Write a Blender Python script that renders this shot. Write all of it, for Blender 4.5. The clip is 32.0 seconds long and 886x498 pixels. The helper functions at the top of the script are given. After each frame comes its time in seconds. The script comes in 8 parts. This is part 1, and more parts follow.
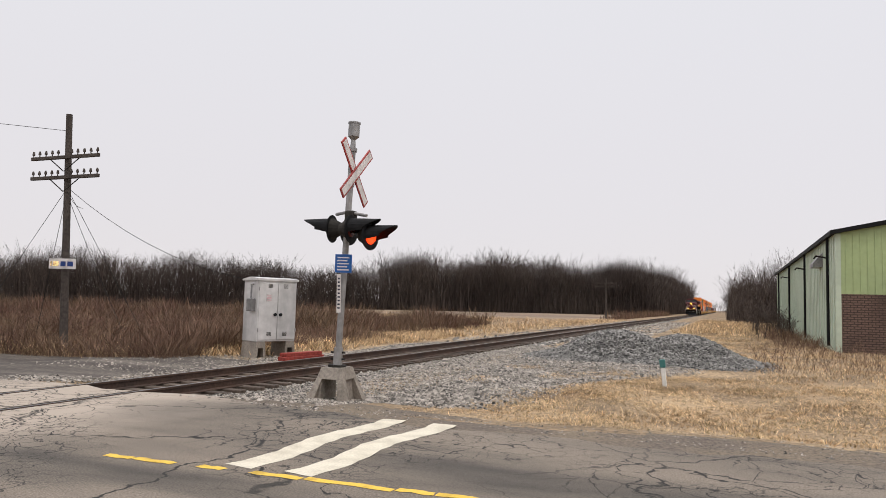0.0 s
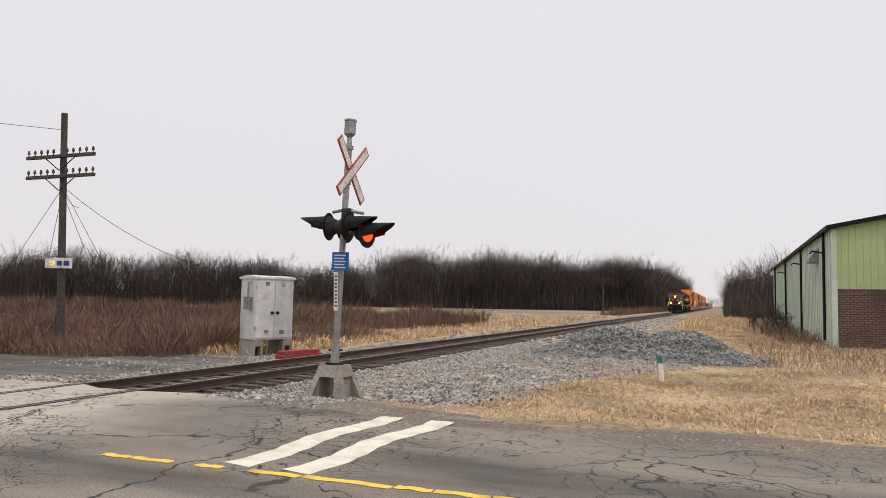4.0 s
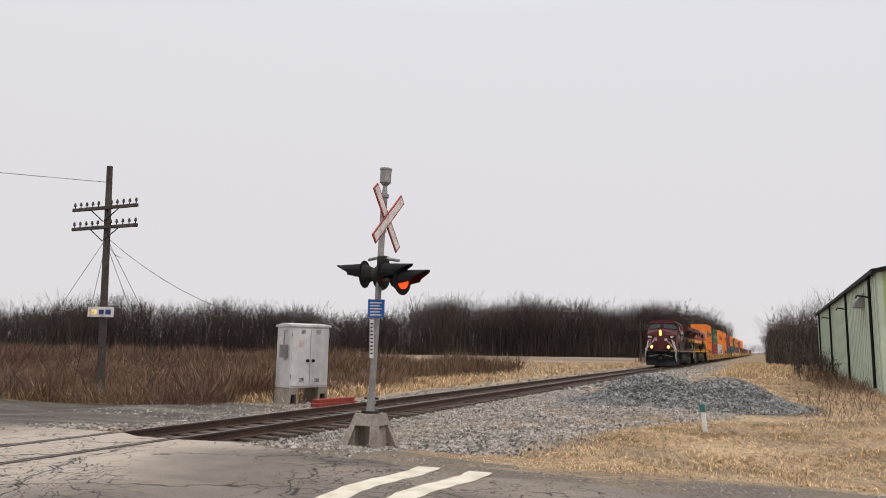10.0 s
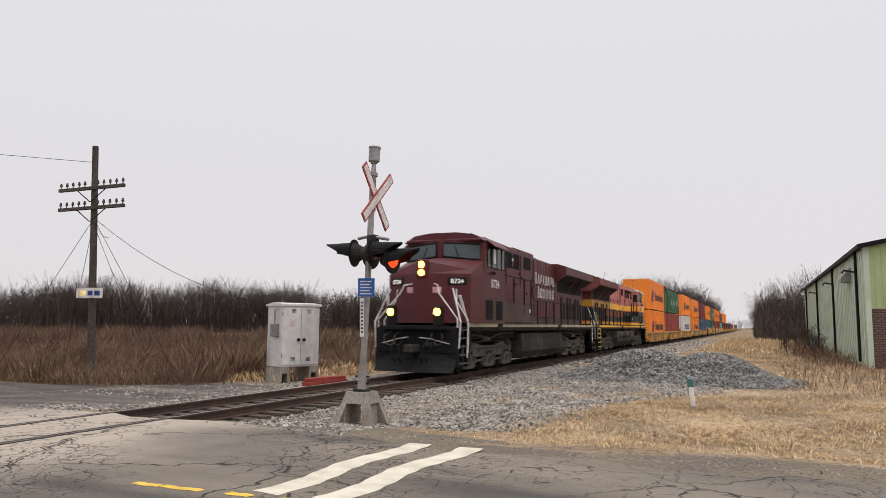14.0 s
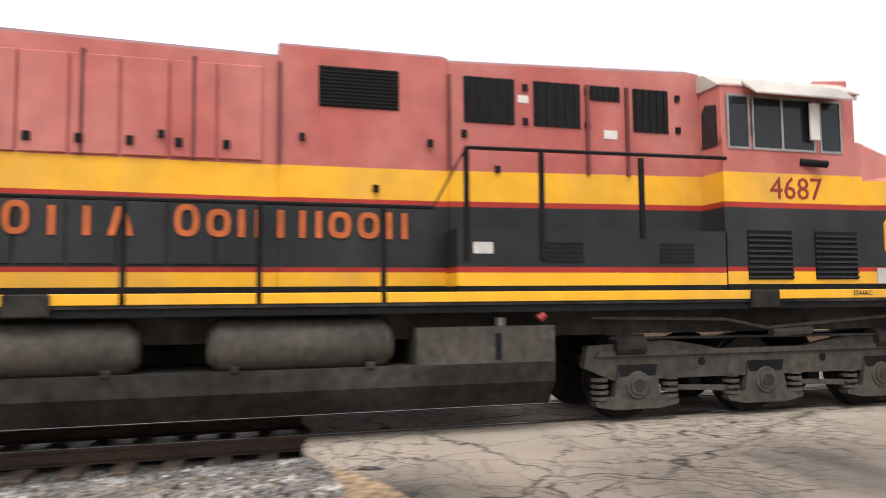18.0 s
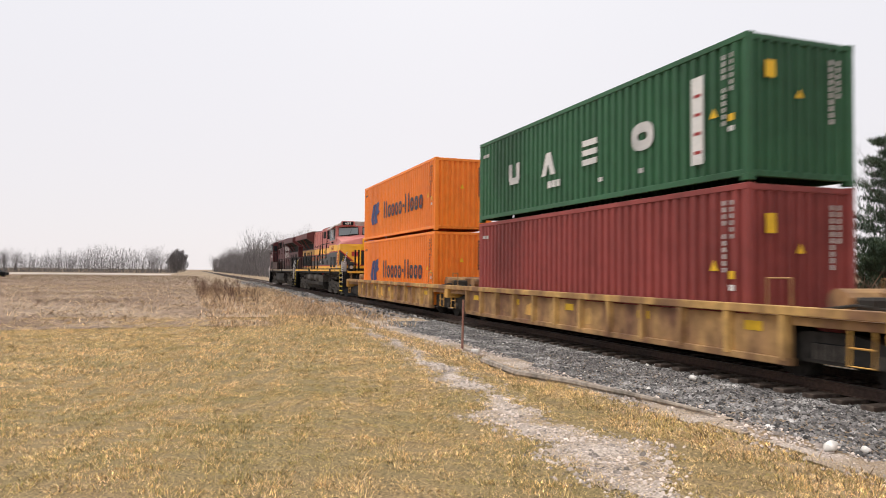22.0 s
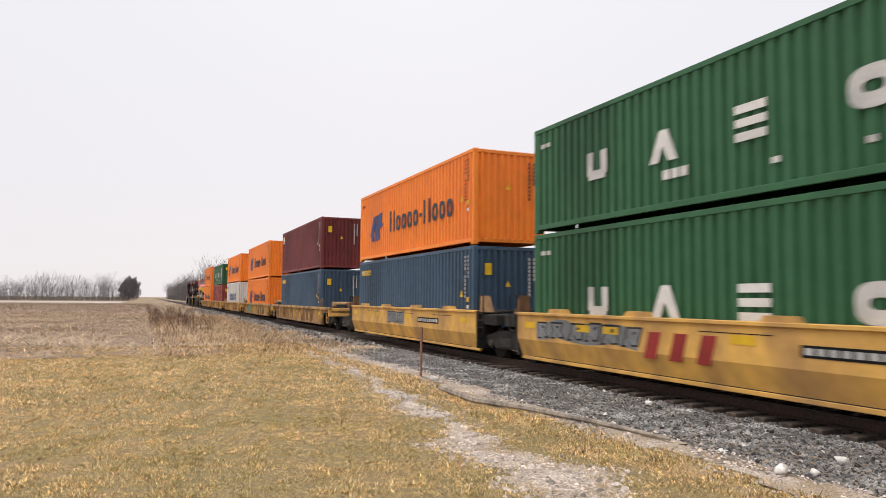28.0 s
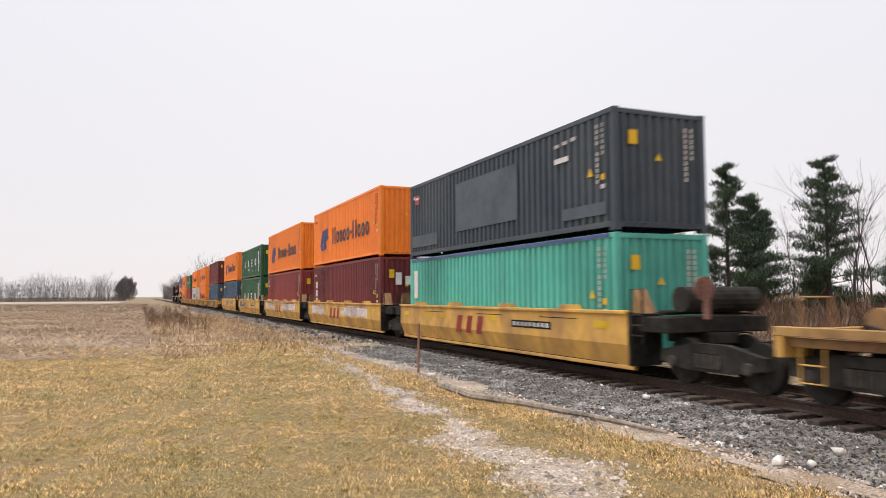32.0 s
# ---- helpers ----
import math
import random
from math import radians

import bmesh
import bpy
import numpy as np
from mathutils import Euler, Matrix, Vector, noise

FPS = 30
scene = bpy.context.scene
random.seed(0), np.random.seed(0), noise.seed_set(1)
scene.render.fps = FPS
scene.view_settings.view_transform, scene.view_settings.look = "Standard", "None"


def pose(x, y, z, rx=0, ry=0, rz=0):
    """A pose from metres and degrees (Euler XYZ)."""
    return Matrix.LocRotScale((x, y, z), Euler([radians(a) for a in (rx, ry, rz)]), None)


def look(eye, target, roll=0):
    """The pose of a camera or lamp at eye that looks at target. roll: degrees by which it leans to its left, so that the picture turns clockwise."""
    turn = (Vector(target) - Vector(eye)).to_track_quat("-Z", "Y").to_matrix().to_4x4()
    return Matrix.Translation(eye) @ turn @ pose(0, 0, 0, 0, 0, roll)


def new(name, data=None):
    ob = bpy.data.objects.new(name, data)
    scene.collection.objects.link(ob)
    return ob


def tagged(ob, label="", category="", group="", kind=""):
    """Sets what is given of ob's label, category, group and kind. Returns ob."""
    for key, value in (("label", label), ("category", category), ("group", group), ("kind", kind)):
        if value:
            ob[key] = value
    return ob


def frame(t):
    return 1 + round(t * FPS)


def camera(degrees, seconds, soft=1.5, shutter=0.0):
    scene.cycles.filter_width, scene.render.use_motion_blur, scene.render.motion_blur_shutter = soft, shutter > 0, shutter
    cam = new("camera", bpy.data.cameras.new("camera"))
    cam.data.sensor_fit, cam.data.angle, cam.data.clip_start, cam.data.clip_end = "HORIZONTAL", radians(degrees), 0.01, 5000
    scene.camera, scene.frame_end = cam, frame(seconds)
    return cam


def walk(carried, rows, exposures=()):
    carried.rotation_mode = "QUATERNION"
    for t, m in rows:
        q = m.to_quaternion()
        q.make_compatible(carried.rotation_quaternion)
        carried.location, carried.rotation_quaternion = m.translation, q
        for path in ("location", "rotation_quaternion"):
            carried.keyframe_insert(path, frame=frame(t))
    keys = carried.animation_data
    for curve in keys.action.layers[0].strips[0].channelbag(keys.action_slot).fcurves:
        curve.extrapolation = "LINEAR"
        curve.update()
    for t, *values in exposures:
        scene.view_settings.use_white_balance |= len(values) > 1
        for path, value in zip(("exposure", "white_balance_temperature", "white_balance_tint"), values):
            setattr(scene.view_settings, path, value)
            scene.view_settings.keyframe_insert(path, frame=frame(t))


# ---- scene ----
cam = camera(63.5, 32.0, soft=0.5, shutter=0.3)
PATH = [
    (0, pose(0.009, 0.740, 1.65, 94.33, -1.50, 21.58)),
    (0.5, pose(0.010, 0.740, 1.65, 94.34, -1.61, 21.46)),
    (1, pose(0.010, 0.741, 1.65, 94.36, -1.70, 21.36)),
    (1.5, pose(0.011, 0.741, 1.65, 94.37, -1.58, 21.30)),
    (2, pose(0.011, 0.741, 1.65, 94.37, -1.42, 21.26)),
    (2.5, pose(0.011, 0.741, 1.65, 94.35, -1.32, 21.25)),
    (3, pose(0.011, 0.741, 1.65, 94.29, -1.23, 21.31)),
    (3.5, pose(0.010, 0.740, 1.65, 94.18, -1.18, 21.39)),
    (5.5, pose(0.012, 0.741, 1.65, 94.02, -1.10, 21.02)),
    (6, pose(0.013, 0.742, 1.65, 94.01, -1.11, 20.87)),
    (6.5, pose(0.014, 0.742, 1.65, 93.98, -1.30, 20.85)),
    (7, pose(0.012, 0.741, 1.65, 93.76, -1.59, 21.13)),
    (7.5, pose(0.007, 0.739, 1.65, 93.10, -1.97, 21.91)),
    (8, pose(-0.001, 0.737, 1.65, 92.28, -2.53, 22.55)),
    (8.5, pose(-0.000, 0.738, 1.65, 91.81, -2.71, 22.51)),
    (9, pose(-0.000, 0.738, 1.65, 92.22, -2.04, 22.51)),
    (9.5, pose(-0.008, 0.736, 1.65, 93.99, -0.82, 23.12)),
    (10, pose(-0.021, 0.733, 1.65, 97.80, -0.99, 24.08)),
    (10.5, pose(-0.025, 0.732, 1.65, 98.88, -1.23, 24.44)),
    (11, pose(-0.022, 0.733, 1.65, 99.27, -1.61, 24.20)),
    (11.5, pose(-0.010, 0.736, 1.65, 98.99, -2.14, 23.24)),
    (12, pose(-0.002, 0.737, 1.65, 98.82, -1.93, 22.63)),
    (12.5, pose(-0.000, 0.738, 1.65, 98.25, -1.10, 22.50)),
    (13, pose(-0.006, 0.736, 1.65, 97.45, -0.56, 22.91)),
    (13.5, pose(-0.010, 0.736, 1.65, 96.66, -0.52, 23.23)),
    (14, pose(-0.011, 0.735, 1.65, 96.07, -0.48, 23.35)),
    (14.5, pose(-0.011, 0.735, 1.65, 95.87, -0.18, 23.32)),
    (16.5, pose(-0.055, 0.725, 1.65, 95.66, 0.53, 26.76)),
    (17, pose(-0.207, 0.678, 1.65, 96.20, 0.50, 39.30)),
    (17.3, pose(-0.289, 0.641, 1.65, 95.70, 0.30, 46.90)),
    (17.6, pose(-0.383, 0.586, 1.65, 95.00, 0.30, 57.00)),
    (18, pose(-0.493, 0.474, 1.65, 93.90, 0.50, 74.60)),
    (18.2, pose(-0.521, 0.403, 1.65, 93.40, 0.40, 85.00)),
    (18.5, pose(-0.498, 0.275, 1.65, 93.10, 0.00, 103.50)),
    (18.8, pose(-0.414, 0.177, 1.65, 92.60, -0.10, 118.50)),
    (19, pose(-0.326, 0.117, 1.65, 92.25, 0.00, 128.90)),
    (19.1, pose(-0.271, 0.089, 1.65, 91.90, 0.30, 134.30)),
    (19.3, pose(-0.170, 0.047, 1.65, 91.20, 0.80, 143.40)),
    (19.5, pose(-0.067, 0.015, 1.65, 90.71, 1.06, 151.82)),
    (20, pose(0.018, -0.008, 1.65, 90.12, 0.75, 159.87)),
    (20.5, pose(0.030, -0.012, 1.65, 90.70, 0.41, 161.58)),
    (21, pose(0.028, -0.011, 1.65, 91.17, 0.01, 161.38)),
    (21.5, pose(0.025, -0.010, 1.65, 91.57, -0.29, 160.96)),
    (22, pose(0.024, -0.009, 1.65, 91.81, -0.55, 160.66)),
    (22.5, pose(0.022, -0.009, 1.65, 92.12, -0.85, 160.46)),
    (23, pose(0.020, -0.008, 1.65, 92.48, -1.20, 160.15)),
    (23.5, pose(0.017, -0.007, 1.65, 92.92, -1.40, 159.67)),
    (24, pose(0.013, -0.006, 1.65, 93.31, -1.44, 159.07)),
    (24.5, pose(0.010, -0.004, 1.65, 93.49, -1.18, 158.61)),
    (26.5, pose(0.005, -0.003, 1.65, 93.70, -0.62, 157.88)),
    (27, pose(0.005, -0.002, 1.65, 93.95, -0.52, 157.75)),
    (27.5, pose(0.004, -0.002, 1.65, 94.03, -0.41, 157.59)),
    (28, pose(0.002, -0.001, 1.65, 93.98, -0.40, 157.42)),
    (28.5, pose(0.002, -0.001, 1.65, 93.99, -0.41, 157.31)),
    (29, pose(0.002, -0.001, 1.65, 93.98, -0.40, 157.42)),
    (29.5, pose(0.004, -0.002, 1.65, 93.97, -0.36, 157.74)),
    (30, pose(0.006, -0.003, 1.65, 93.91, -0.13, 157.92)),
    (30.5, pose(0.005, -0.002, 1.65, 93.83, 0.17, 157.84)),
    (31, pose(0.004, -0.002, 1.65, 93.75, 0.29, 157.64)),
    (31.5, pose(0.002, -0.001, 1.65, 93.71, 0.31, 157.36)),
    (32, pose(0.001, -0.001, 1.65, 93.70, 0.29, 157.16)),
]
walk(cam, PATH, [(0, 0.02), (9, 0.02), (10.5, -0.08), (13, -0.08), (14.5, 0.0), (17, 0.25), (18, 0.58), (19, 0.66), (19.6, 0.3), (20.2, 0.15), (32, 0.14)])

# ---- world and light: an even overcast sky ----
world = bpy.data.worlds.new("overcast")
scene.world = world
world.use_nodes = True
wn, wl = world.node_tree.nodes, world.node_tree.links
sky = wn.new("ShaderNodeTexSky")
sky.sky_type, sky.sun_disc = "NISHITA", False
sky.sun_elevation, sky.sun_rotation = radians(38), radians(200)
cloud = wn.new("ShaderNodeValToRGB")
cloud.color_ramp.elements[0].position, cloud.color_ramp.elements[0].color = 0.48, (0.80, 0.755, 0.775, 1)
cloud.color_ramp.elements[1].position, cloud.color_ramp.elements[1].color = 0.72, (0.83, 0.825, 0.865, 1)
zenith = cloud.color_ramp.elements.new(1.0)
zenith.color = (1.95, 1.95, 2.02, 1)
coords, sep, half = wn.new("ShaderNodeTexCoord"), wn.new("ShaderNodeSeparateXYZ"), wn.new("ShaderNodeMath")
half.operation = "MULTIPLY_ADD"
half.inputs[1].default_value, half.inputs[2].default_value = 0.5, 0.5
dim = wn.new("ShaderNodeVectorMath")
dim.operation, dim.inputs[3].default_value = "SCALE", 0.08
blend = wn.new("ShaderNodeMix")
blend.data_type, blend.inputs[0].default_value = "RGBA", 0.93
wl.new(coords.outputs["Generated"], sep.inputs[0])
wl.new(sep.outputs[2], half.inputs[0])
wl.new(half.outputs[0], cloud.inputs[0])
wl.new(sky.outputs[0], dim.inputs[0])
wl.new(dim.outputs[0], blend.inputs[6])
wl.new(cloud.outputs[0], blend.inputs[7])
wl.new(blend.outputs[2], wn["Background"].inputs[0])
wn["Background"].inputs[1].default_value = 1.0
sun = new("sun", bpy.data.lights.new("sun", "SUN"))
sun.data.energy, sun.data.angle, sun.data.color = 1.4, radians(40), (1.0, 0.96, 0.9)
sun.matrix_world = look((0, 0, 50), (0 - 22, 14, 0))


# ---- materials ----
def mat(name, colour, rough=0.6, metal=0.0, vary=0.25, grain=12.0, big=0.6, bump=0.15, second=None, amount=0.35, islands=0.0, objects=0.0, streak=0.0, emit=0.0, spec=0.3):
    """A painted or natural surface: base colour, grain and patches at two scales, a second colour in patches, relief."""
    m = bpy.data.materials.new(name)
    m.use_nodes = True
    n, l = m.node_tree.nodes, m.node_tree.links
    b = n["Principled BSDF"]
    b.inputs["Roughness"].default_value, b.inputs["Metallic"].default_value = rough, metal
    b.inputs["Specular IOR Level"].default_value = spec
    tc = n.new("ShaderNodeTexCoord")
    fine, large = n.new("ShaderNodeTexNoise"), n.new("ShaderNodeTexNoise")
    fine.inputs["Scale"].default_value, fine.inputs["Detail"].default_value = grain, 6
    large.inputs["Scale"].default_value, large.inputs["Detail"].default_value = big, 5
    l.new(tc.outputs["Object"], fine.inputs["Vector"])
    if streak:
        mp = n.new("ShaderNodeMapping")
        mp.inputs["Scale"].default_value = streak if isinstance(streak, tuple) else (1, 1, streak)
        l.new(tc.outputs["Object"], mp.inputs[0])
        l.new(mp.outputs[0], large.inputs["Vector"])
    else:
        l.new(tc.outputs["Object"], large.inputs["Vector"])
    last = None
    mixer = n.new("ShaderNodeMix")
    mixer.data_type = "RGBA"
    mixer.inputs[6].default_value = (*colour, 1)
    mixer.inputs[7].default_value = (*(second or [c * 0.6 for c in colour]), 1)
    ramp = n.new("ShaderNodeMapRange")
    ramp.inputs[1].default_value, ramp.inputs[2].default_value = 0.62 - amount * 0.5, 0.78 - amount * 0.3
    l.new(large.outputs["Fac"], ramp.inputs[0])
    l.new(ramp.outputs[0], mixer.inputs[0])
    hsv = n.new("ShaderNodeHueSaturation")
    l.new(mixer.outputs[2], hsv.inputs["Color"])
    val = n.new("ShaderNodeMapRange")
    val.inputs[1].default_value, val.inputs[2].default_value = 0.3, 0.7
    val.inputs[3].default_value, val.inputs[4].default_value = 1 - vary, 1 + vary
    l.new(fine.outputs["Fac"], val.inputs[0])
    last = val.outputs[0]
    for strength, kind in ((islands, "ShaderNodeNewGeometry"), (objects, "ShaderNodeObjectInfo")):
        if strength:
            src, rng, mul = n.new(kind), n.new("ShaderNodeMapRange"), n.new("ShaderNodeMath")
            rng.inputs[3].default_value, rng.inputs[4].default_value = 1 - strength, 1 + strength
            mul.operation = "MULTIPLY"
            l.new(src.outputs["Random Per Island" if islands and kind.endswith("Geometry") else "Random"], rng.inputs[0])
            l.new(rng.outputs[0], mul.inputs[0])
            l.new(last, mul.inputs[1])
            last = mul.outputs[0]
    l.new(last, hsv.inputs["Value"])
    l.new(hsv.outputs[0], b.inputs["Base Color"])
    if bump:
        bp = n.new("ShaderNodeBump")
        bp.inputs["Strength"].default_value, bp.inputs["Distance"].default_value = bump, 0.02
        l.new(fine.outputs["Fac"], bp.inputs["Height"])
        l.new(bp.outputs[0], b.inputs["Normal"])
    if emit:
        b.inputs["Emission Color"].default_value = (*colour, 1)
        b.inputs["Emission Strength"].default_value = emit
    return m



def cracked_asphalt(name, colour, second, amount):
    """Asphalt with worn bands, patches and a net of fine and coarse cracks."""
    m = mat(name, colour, 0.9, vary=0.5, grain=60, big=1.0, bump=0.6, second=second, amount=amount, streak=(0.16, 0.75, 1))
    n, l = m.node_tree.nodes, m.node_tree.links
    b = n["Principled BSDF"]
    old = b.inputs["Base Color"].links[0].from_socket
    tc, warp, mix = n.new("ShaderNodeTexCoord"), n.new("ShaderNodeTexNoise"), n.new("ShaderNodeVectorMath")
    warp.inputs["Scale"].default_value, warp.inputs["Detail"].default_value = 1.6, 6
    mix.operation, mix.inputs[2].default_value = "MULTIPLY_ADD", (0, 0, 0)
    mix.inputs[1].default_value = (0.9, 0.9, 0)
    l.new(tc.outputs["Object"], warp.inputs["Vector"])
    l.new(warp.outputs["Color"], mix.inputs[0])
    l.new(tc.outputs["Object"], mix.inputs[2])
    total = None
    for scale, width, gate, gscale in ((0.33, 0.007, 0.42, 0.12), (0.95, 0.010, 0.44, 0.2), (1.9, 0.016, 0.45, 0.25), (3.6, 0.026, 0.48, 0.3)):
        vor, thin, patch, gate_, mul = n.new("ShaderNodeTexVoronoi"), n.new("ShaderNodeMapRange"), n.new("ShaderNodeTexNoise"), n.new("ShaderNodeMapRange"), n.new("ShaderNodeMath")
        vor.feature, vor.inputs["Scale"].default_value = "DISTANCE_TO_EDGE", scale
        l.new(mix.outputs[0], vor.inputs["Vector"])
        thin.inputs[1].default_value, thin.inputs[2].default_value = width * 0.4, width
        thin.inputs[3].default_value, thin.inputs[4].default_value = 1, 0
        l.new(vor.outputs["Distance"], thin.inputs[0])
        patch.inputs["Scale"].default_value = gscale
        l.new(tc.outputs["Object"], patch.inputs["Vector"])
        gate_.inputs[1].default_value, gate_.inputs[2].default_value = gate, gate + 0.06
        l.new(patch.outputs["Fac"], gate_.inputs[0])
        mul.operation = "MULTIPLY"
        l.new(thin.outputs[0], mul.inputs[0])
        l.new(gate_.outputs[0], mul.inputs[1])
        if total is None:
            total = mul.outputs[0]
        else:
            top = n.new("ShaderNodeMath")
            top.operation = "MAXIMUM"
            l.new(total, top.inputs[0])
            l.new(mul.outputs[0], top.inputs[1])
            total = top.outputs[0]
    # sand carried over the rails wears the asphalt pale near the track
    place, off, dist, near, mottle, add, lim, pale = [n.new(k) for k in ("ShaderNodeSeparateXYZ", "ShaderNodeMath", "ShaderNodeMath", "ShaderNodeMapRange", "ShaderNodeTexNoise", "ShaderNodeMath", "ShaderNodeMapRange", "ShaderNodeMix")]
    l.new(tc.outputs["Object"], place.inputs[0])
    off.operation, off.inputs[1].default_value = "ADD", 10.2
    dist.operation, add.operation, pale.data_type = "ABSOLUTE", "ADD", "RGBA"
    l.new(place.outputs[0], off.inputs[0])
    l.new(off.outputs[0], dist.inputs[0])
    near.inputs[1].default_value, near.inputs[2].default_value = 1.0, 4.6
    near.inputs[3].default_value, near.inputs[4].default_value = 0.7, -0.4
    l.new(dist.outputs[0], near.inputs[0])
    mottle.inputs["Scale"].default_value, mottle.inputs["Detail"].default_value = 0.45, 8
    l.new(tc.outputs["Object"], mottle.inputs["Vector"])
    l.new(near.outputs[0], add.inputs[0])
    l.new(mottle.outputs["Fac"], add.inputs[1])
    lim.inputs[1].default_value, lim.inputs[2].default_value = 0.42, 1.0
    l.new(add.outputs[0], lim.inputs[0])
    l.new(lim.outputs[0], pale.inputs[0])
    l.new(old, pale.inputs[6])
    pale.inputs[7].default_value = (0.365, 0.305, 0.25, 1)
    old = pale.outputs[2]
    fin = n.new("ShaderNodeMix")
    fin.data_type = "RGBA"
    l.new(total, fin.inputs[0])
    l.new(old, fin.inputs[6])
    fin.inputs[7].default_value = (0.022, 0.02, 0.018, 1)
    l.new(fin.outputs[2], b.inputs["Base Color"])
    return m


ASPHALT = cracked_asphalt("asphalt", (0.056, 0.050, 0.044), (0.20, 0.165, 0.132), 0.62)
DARK_SOIL = mat("wet_dark_soil", (0.055, 0.044, 0.037), 0.9, vary=0.5, grain=9, big=0.9, bump=1.0, second=(0.125, 0.105, 0.088), amount=0.42, streak=(0.3, 1.2, 1))
SHOULDER = mat("gravelly_shoulder", (0.125, 0.10, 0.08), 0.95, vary=0.4, grain=25, big=0.8, bump=0.9, second=(0.16, 0.125, 0.09), amount=0.5)
PALE_SOIL = mat("bare_tan_soil", (0.37, 0.26, 0.17), 0.95, vary=0.35, grain=8, big=0.5, bump=0.6, second=(0.28, 0.2, 0.125), amount=0.5)
FIELD = mat("ploughed_field", (0.165, 0.115, 0.085), 0.95, vary=0.3, grain=2, big=0.03, bump=0.5, second=(0.27, 0.2, 0.135), amount=0.5)
STUBBLE = mat("cut_brush_ground", (0.155, 0.098, 0.062), 0.95, vary=0.6, grain=5, big=0.12, bump=0.9, second=(0.31, 0.225, 0.15), amount=0.5)
WHITE_PAINT = mat("road_paint_white", (0.60, 0.545, 0.44), 0.8, vary=0.12, grain=40, big=3, second=(0.47, 0.42, 0.33), amount=0.4)
YELLOW_PAINT = mat("road_paint_yellow", (0.66, 0.43, 0.06), 0.7, vary=0.15, grain=30, big=4, amount=0.3)
STONE = mat("ballast_stone", (0.108, 0.10, 0.094), 0.9, vary=0.35, grain=25, big=2, bump=0.4, second=(0.25, 0.235, 0.22), amount=0.3, islands=0.92)
TAN_STONE = mat("tan_gravel", (0.45, 0.375, 0.32), 0.9, vary=0.25, grain=25, big=2, bump=0.4, islands=0.6)
PALE_CHIP = mat("chalky_chips", (0.60, 0.57, 0.53), 0.9, vary=0.25, grain=25, big=2, bump=0.4, islands=0.3)
PALE_STONE = mat("pale_gravel", (0.235, 0.208, 0.18), 0.9, vary=0.25, grain=25, big=2, bump=0.4, islands=0.85)
PILE_STONE = mat("stockpile_stone", (0.155, 0.147, 0.137), 0.9, vary=0.3, grain=25, big=2, bump=0.4, islands=0.85)
BED = mat("ballast_bed", (0.055, 0.051, 0.047), 0.95, vary=0.5, grain=18, big=1.2, bump=1.0, second=(0.2, 0.185, 0.17), amount=0.4)
PALE_BED = mat("gravel_bed", (0.42, 0.345, 0.28), 0.95, vary=0.6, grain=45, big=1.5, bump=1.0, second=(0.27, 0.195, 0.12), amount=0.45)
SOIL = mat("dead_grass_ground", (0.33, 0.235, 0.14), 0.95, vary=0.6, grain=9, big=0.35, bump=0.8, second=(0.165, 0.115, 0.07), amount=0.55)
LAWN = mat("winter_lawn", (0.21, 0.145, 0.068), 0.95, vary=0.8, grain=40, big=0.8, bump=0.3, second=(0.19, 0.14, 0.06), amount=0.5)
STRAW = mat("straw", (0.68, 0.50, 0.30), 0.8, vary=0.75, grain=7, big=0.5, bump=0, second=(0.34, 0.22, 0.115), amount=0.5, islands=0.6)
LAWN_BLADE = mat("lawn_blade", (0.98, 0.69, 0.33), 0.8, vary=0.8, grain=15, big=1.3, bump=0, second=(0.56, 0.43, 0.16), amount=0.45, islands=0.75)
WEED = mat("dry_weed", (0.20, 0.13, 0.083), 0.85, vary=0.25, grain=6, big=0.25, bump=0, second=(0.115, 0.062, 0.045), amount=0.5, islands=0.5)
RED_WEED = mat("red_brush", (0.115, 0.06, 0.045), 0.85, vary=0.25, grain=6, big=0.25, bump=0, second=(0.15, 0.10, 0.06), amount=0.5, islands=0.5)
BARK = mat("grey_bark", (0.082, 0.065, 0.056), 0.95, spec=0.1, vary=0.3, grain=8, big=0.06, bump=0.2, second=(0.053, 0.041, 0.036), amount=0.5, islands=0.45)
# bark paled in its base colour to stand for haze over distance
HAZED_BARK = mat("hazed_bark", (0.165, 0.148, 0.145), 0.9, vary=0.3, grain=8, big=0.2, bump=0, islands=0.3)
NEEDLE = mat("pine_needle", (0.06, 0.088, 0.048), 0.8, vary=0.3, grain=6, big=0.6, bump=0, second=(0.03, 0.05, 0.03), amount=0.5, islands=0.5)
RAIL = mat("rusty_rail", (0.075, 0.045, 0.033), 0.7, metal=0.2, vary=0.3, grain=20, big=1, second=(0.05, 0.034, 0.028))
RAIL_TOP = mat("worn_rail_top", (0.19, 0.17, 0.16), 0.35, metal=0.9, vary=0.2, grain=20)
TIE = mat("creosoted_tie", (0.075, 0.055, 0.043), 0.9, vary=0.35, grain=14, big=2, second=(0.16, 0.125, 0.1), amount=0.4, objects=0.3)
CONCRETE = mat("old_concrete", (0.27, 0.235, 0.2), 0.9, vary=0.25, grain=20, big=2, bump=0.4, second=(0.17, 0.145, 0.12), amount=0.4)
GALV = mat("galvanised_steel", (0.33, 0.32, 0.315), 0.5, metal=0.6, vary=0.15, grain=10, big=2)
CABINET = mat("aluminium_cabinet", (0.62, 0.60, 0.585), 0.45, metal=0.25, vary=0.1, grain=5, big=1.2, bump=0.05, second=(0.43, 0.42, 0.41), amount=0.45, streak=0.2)
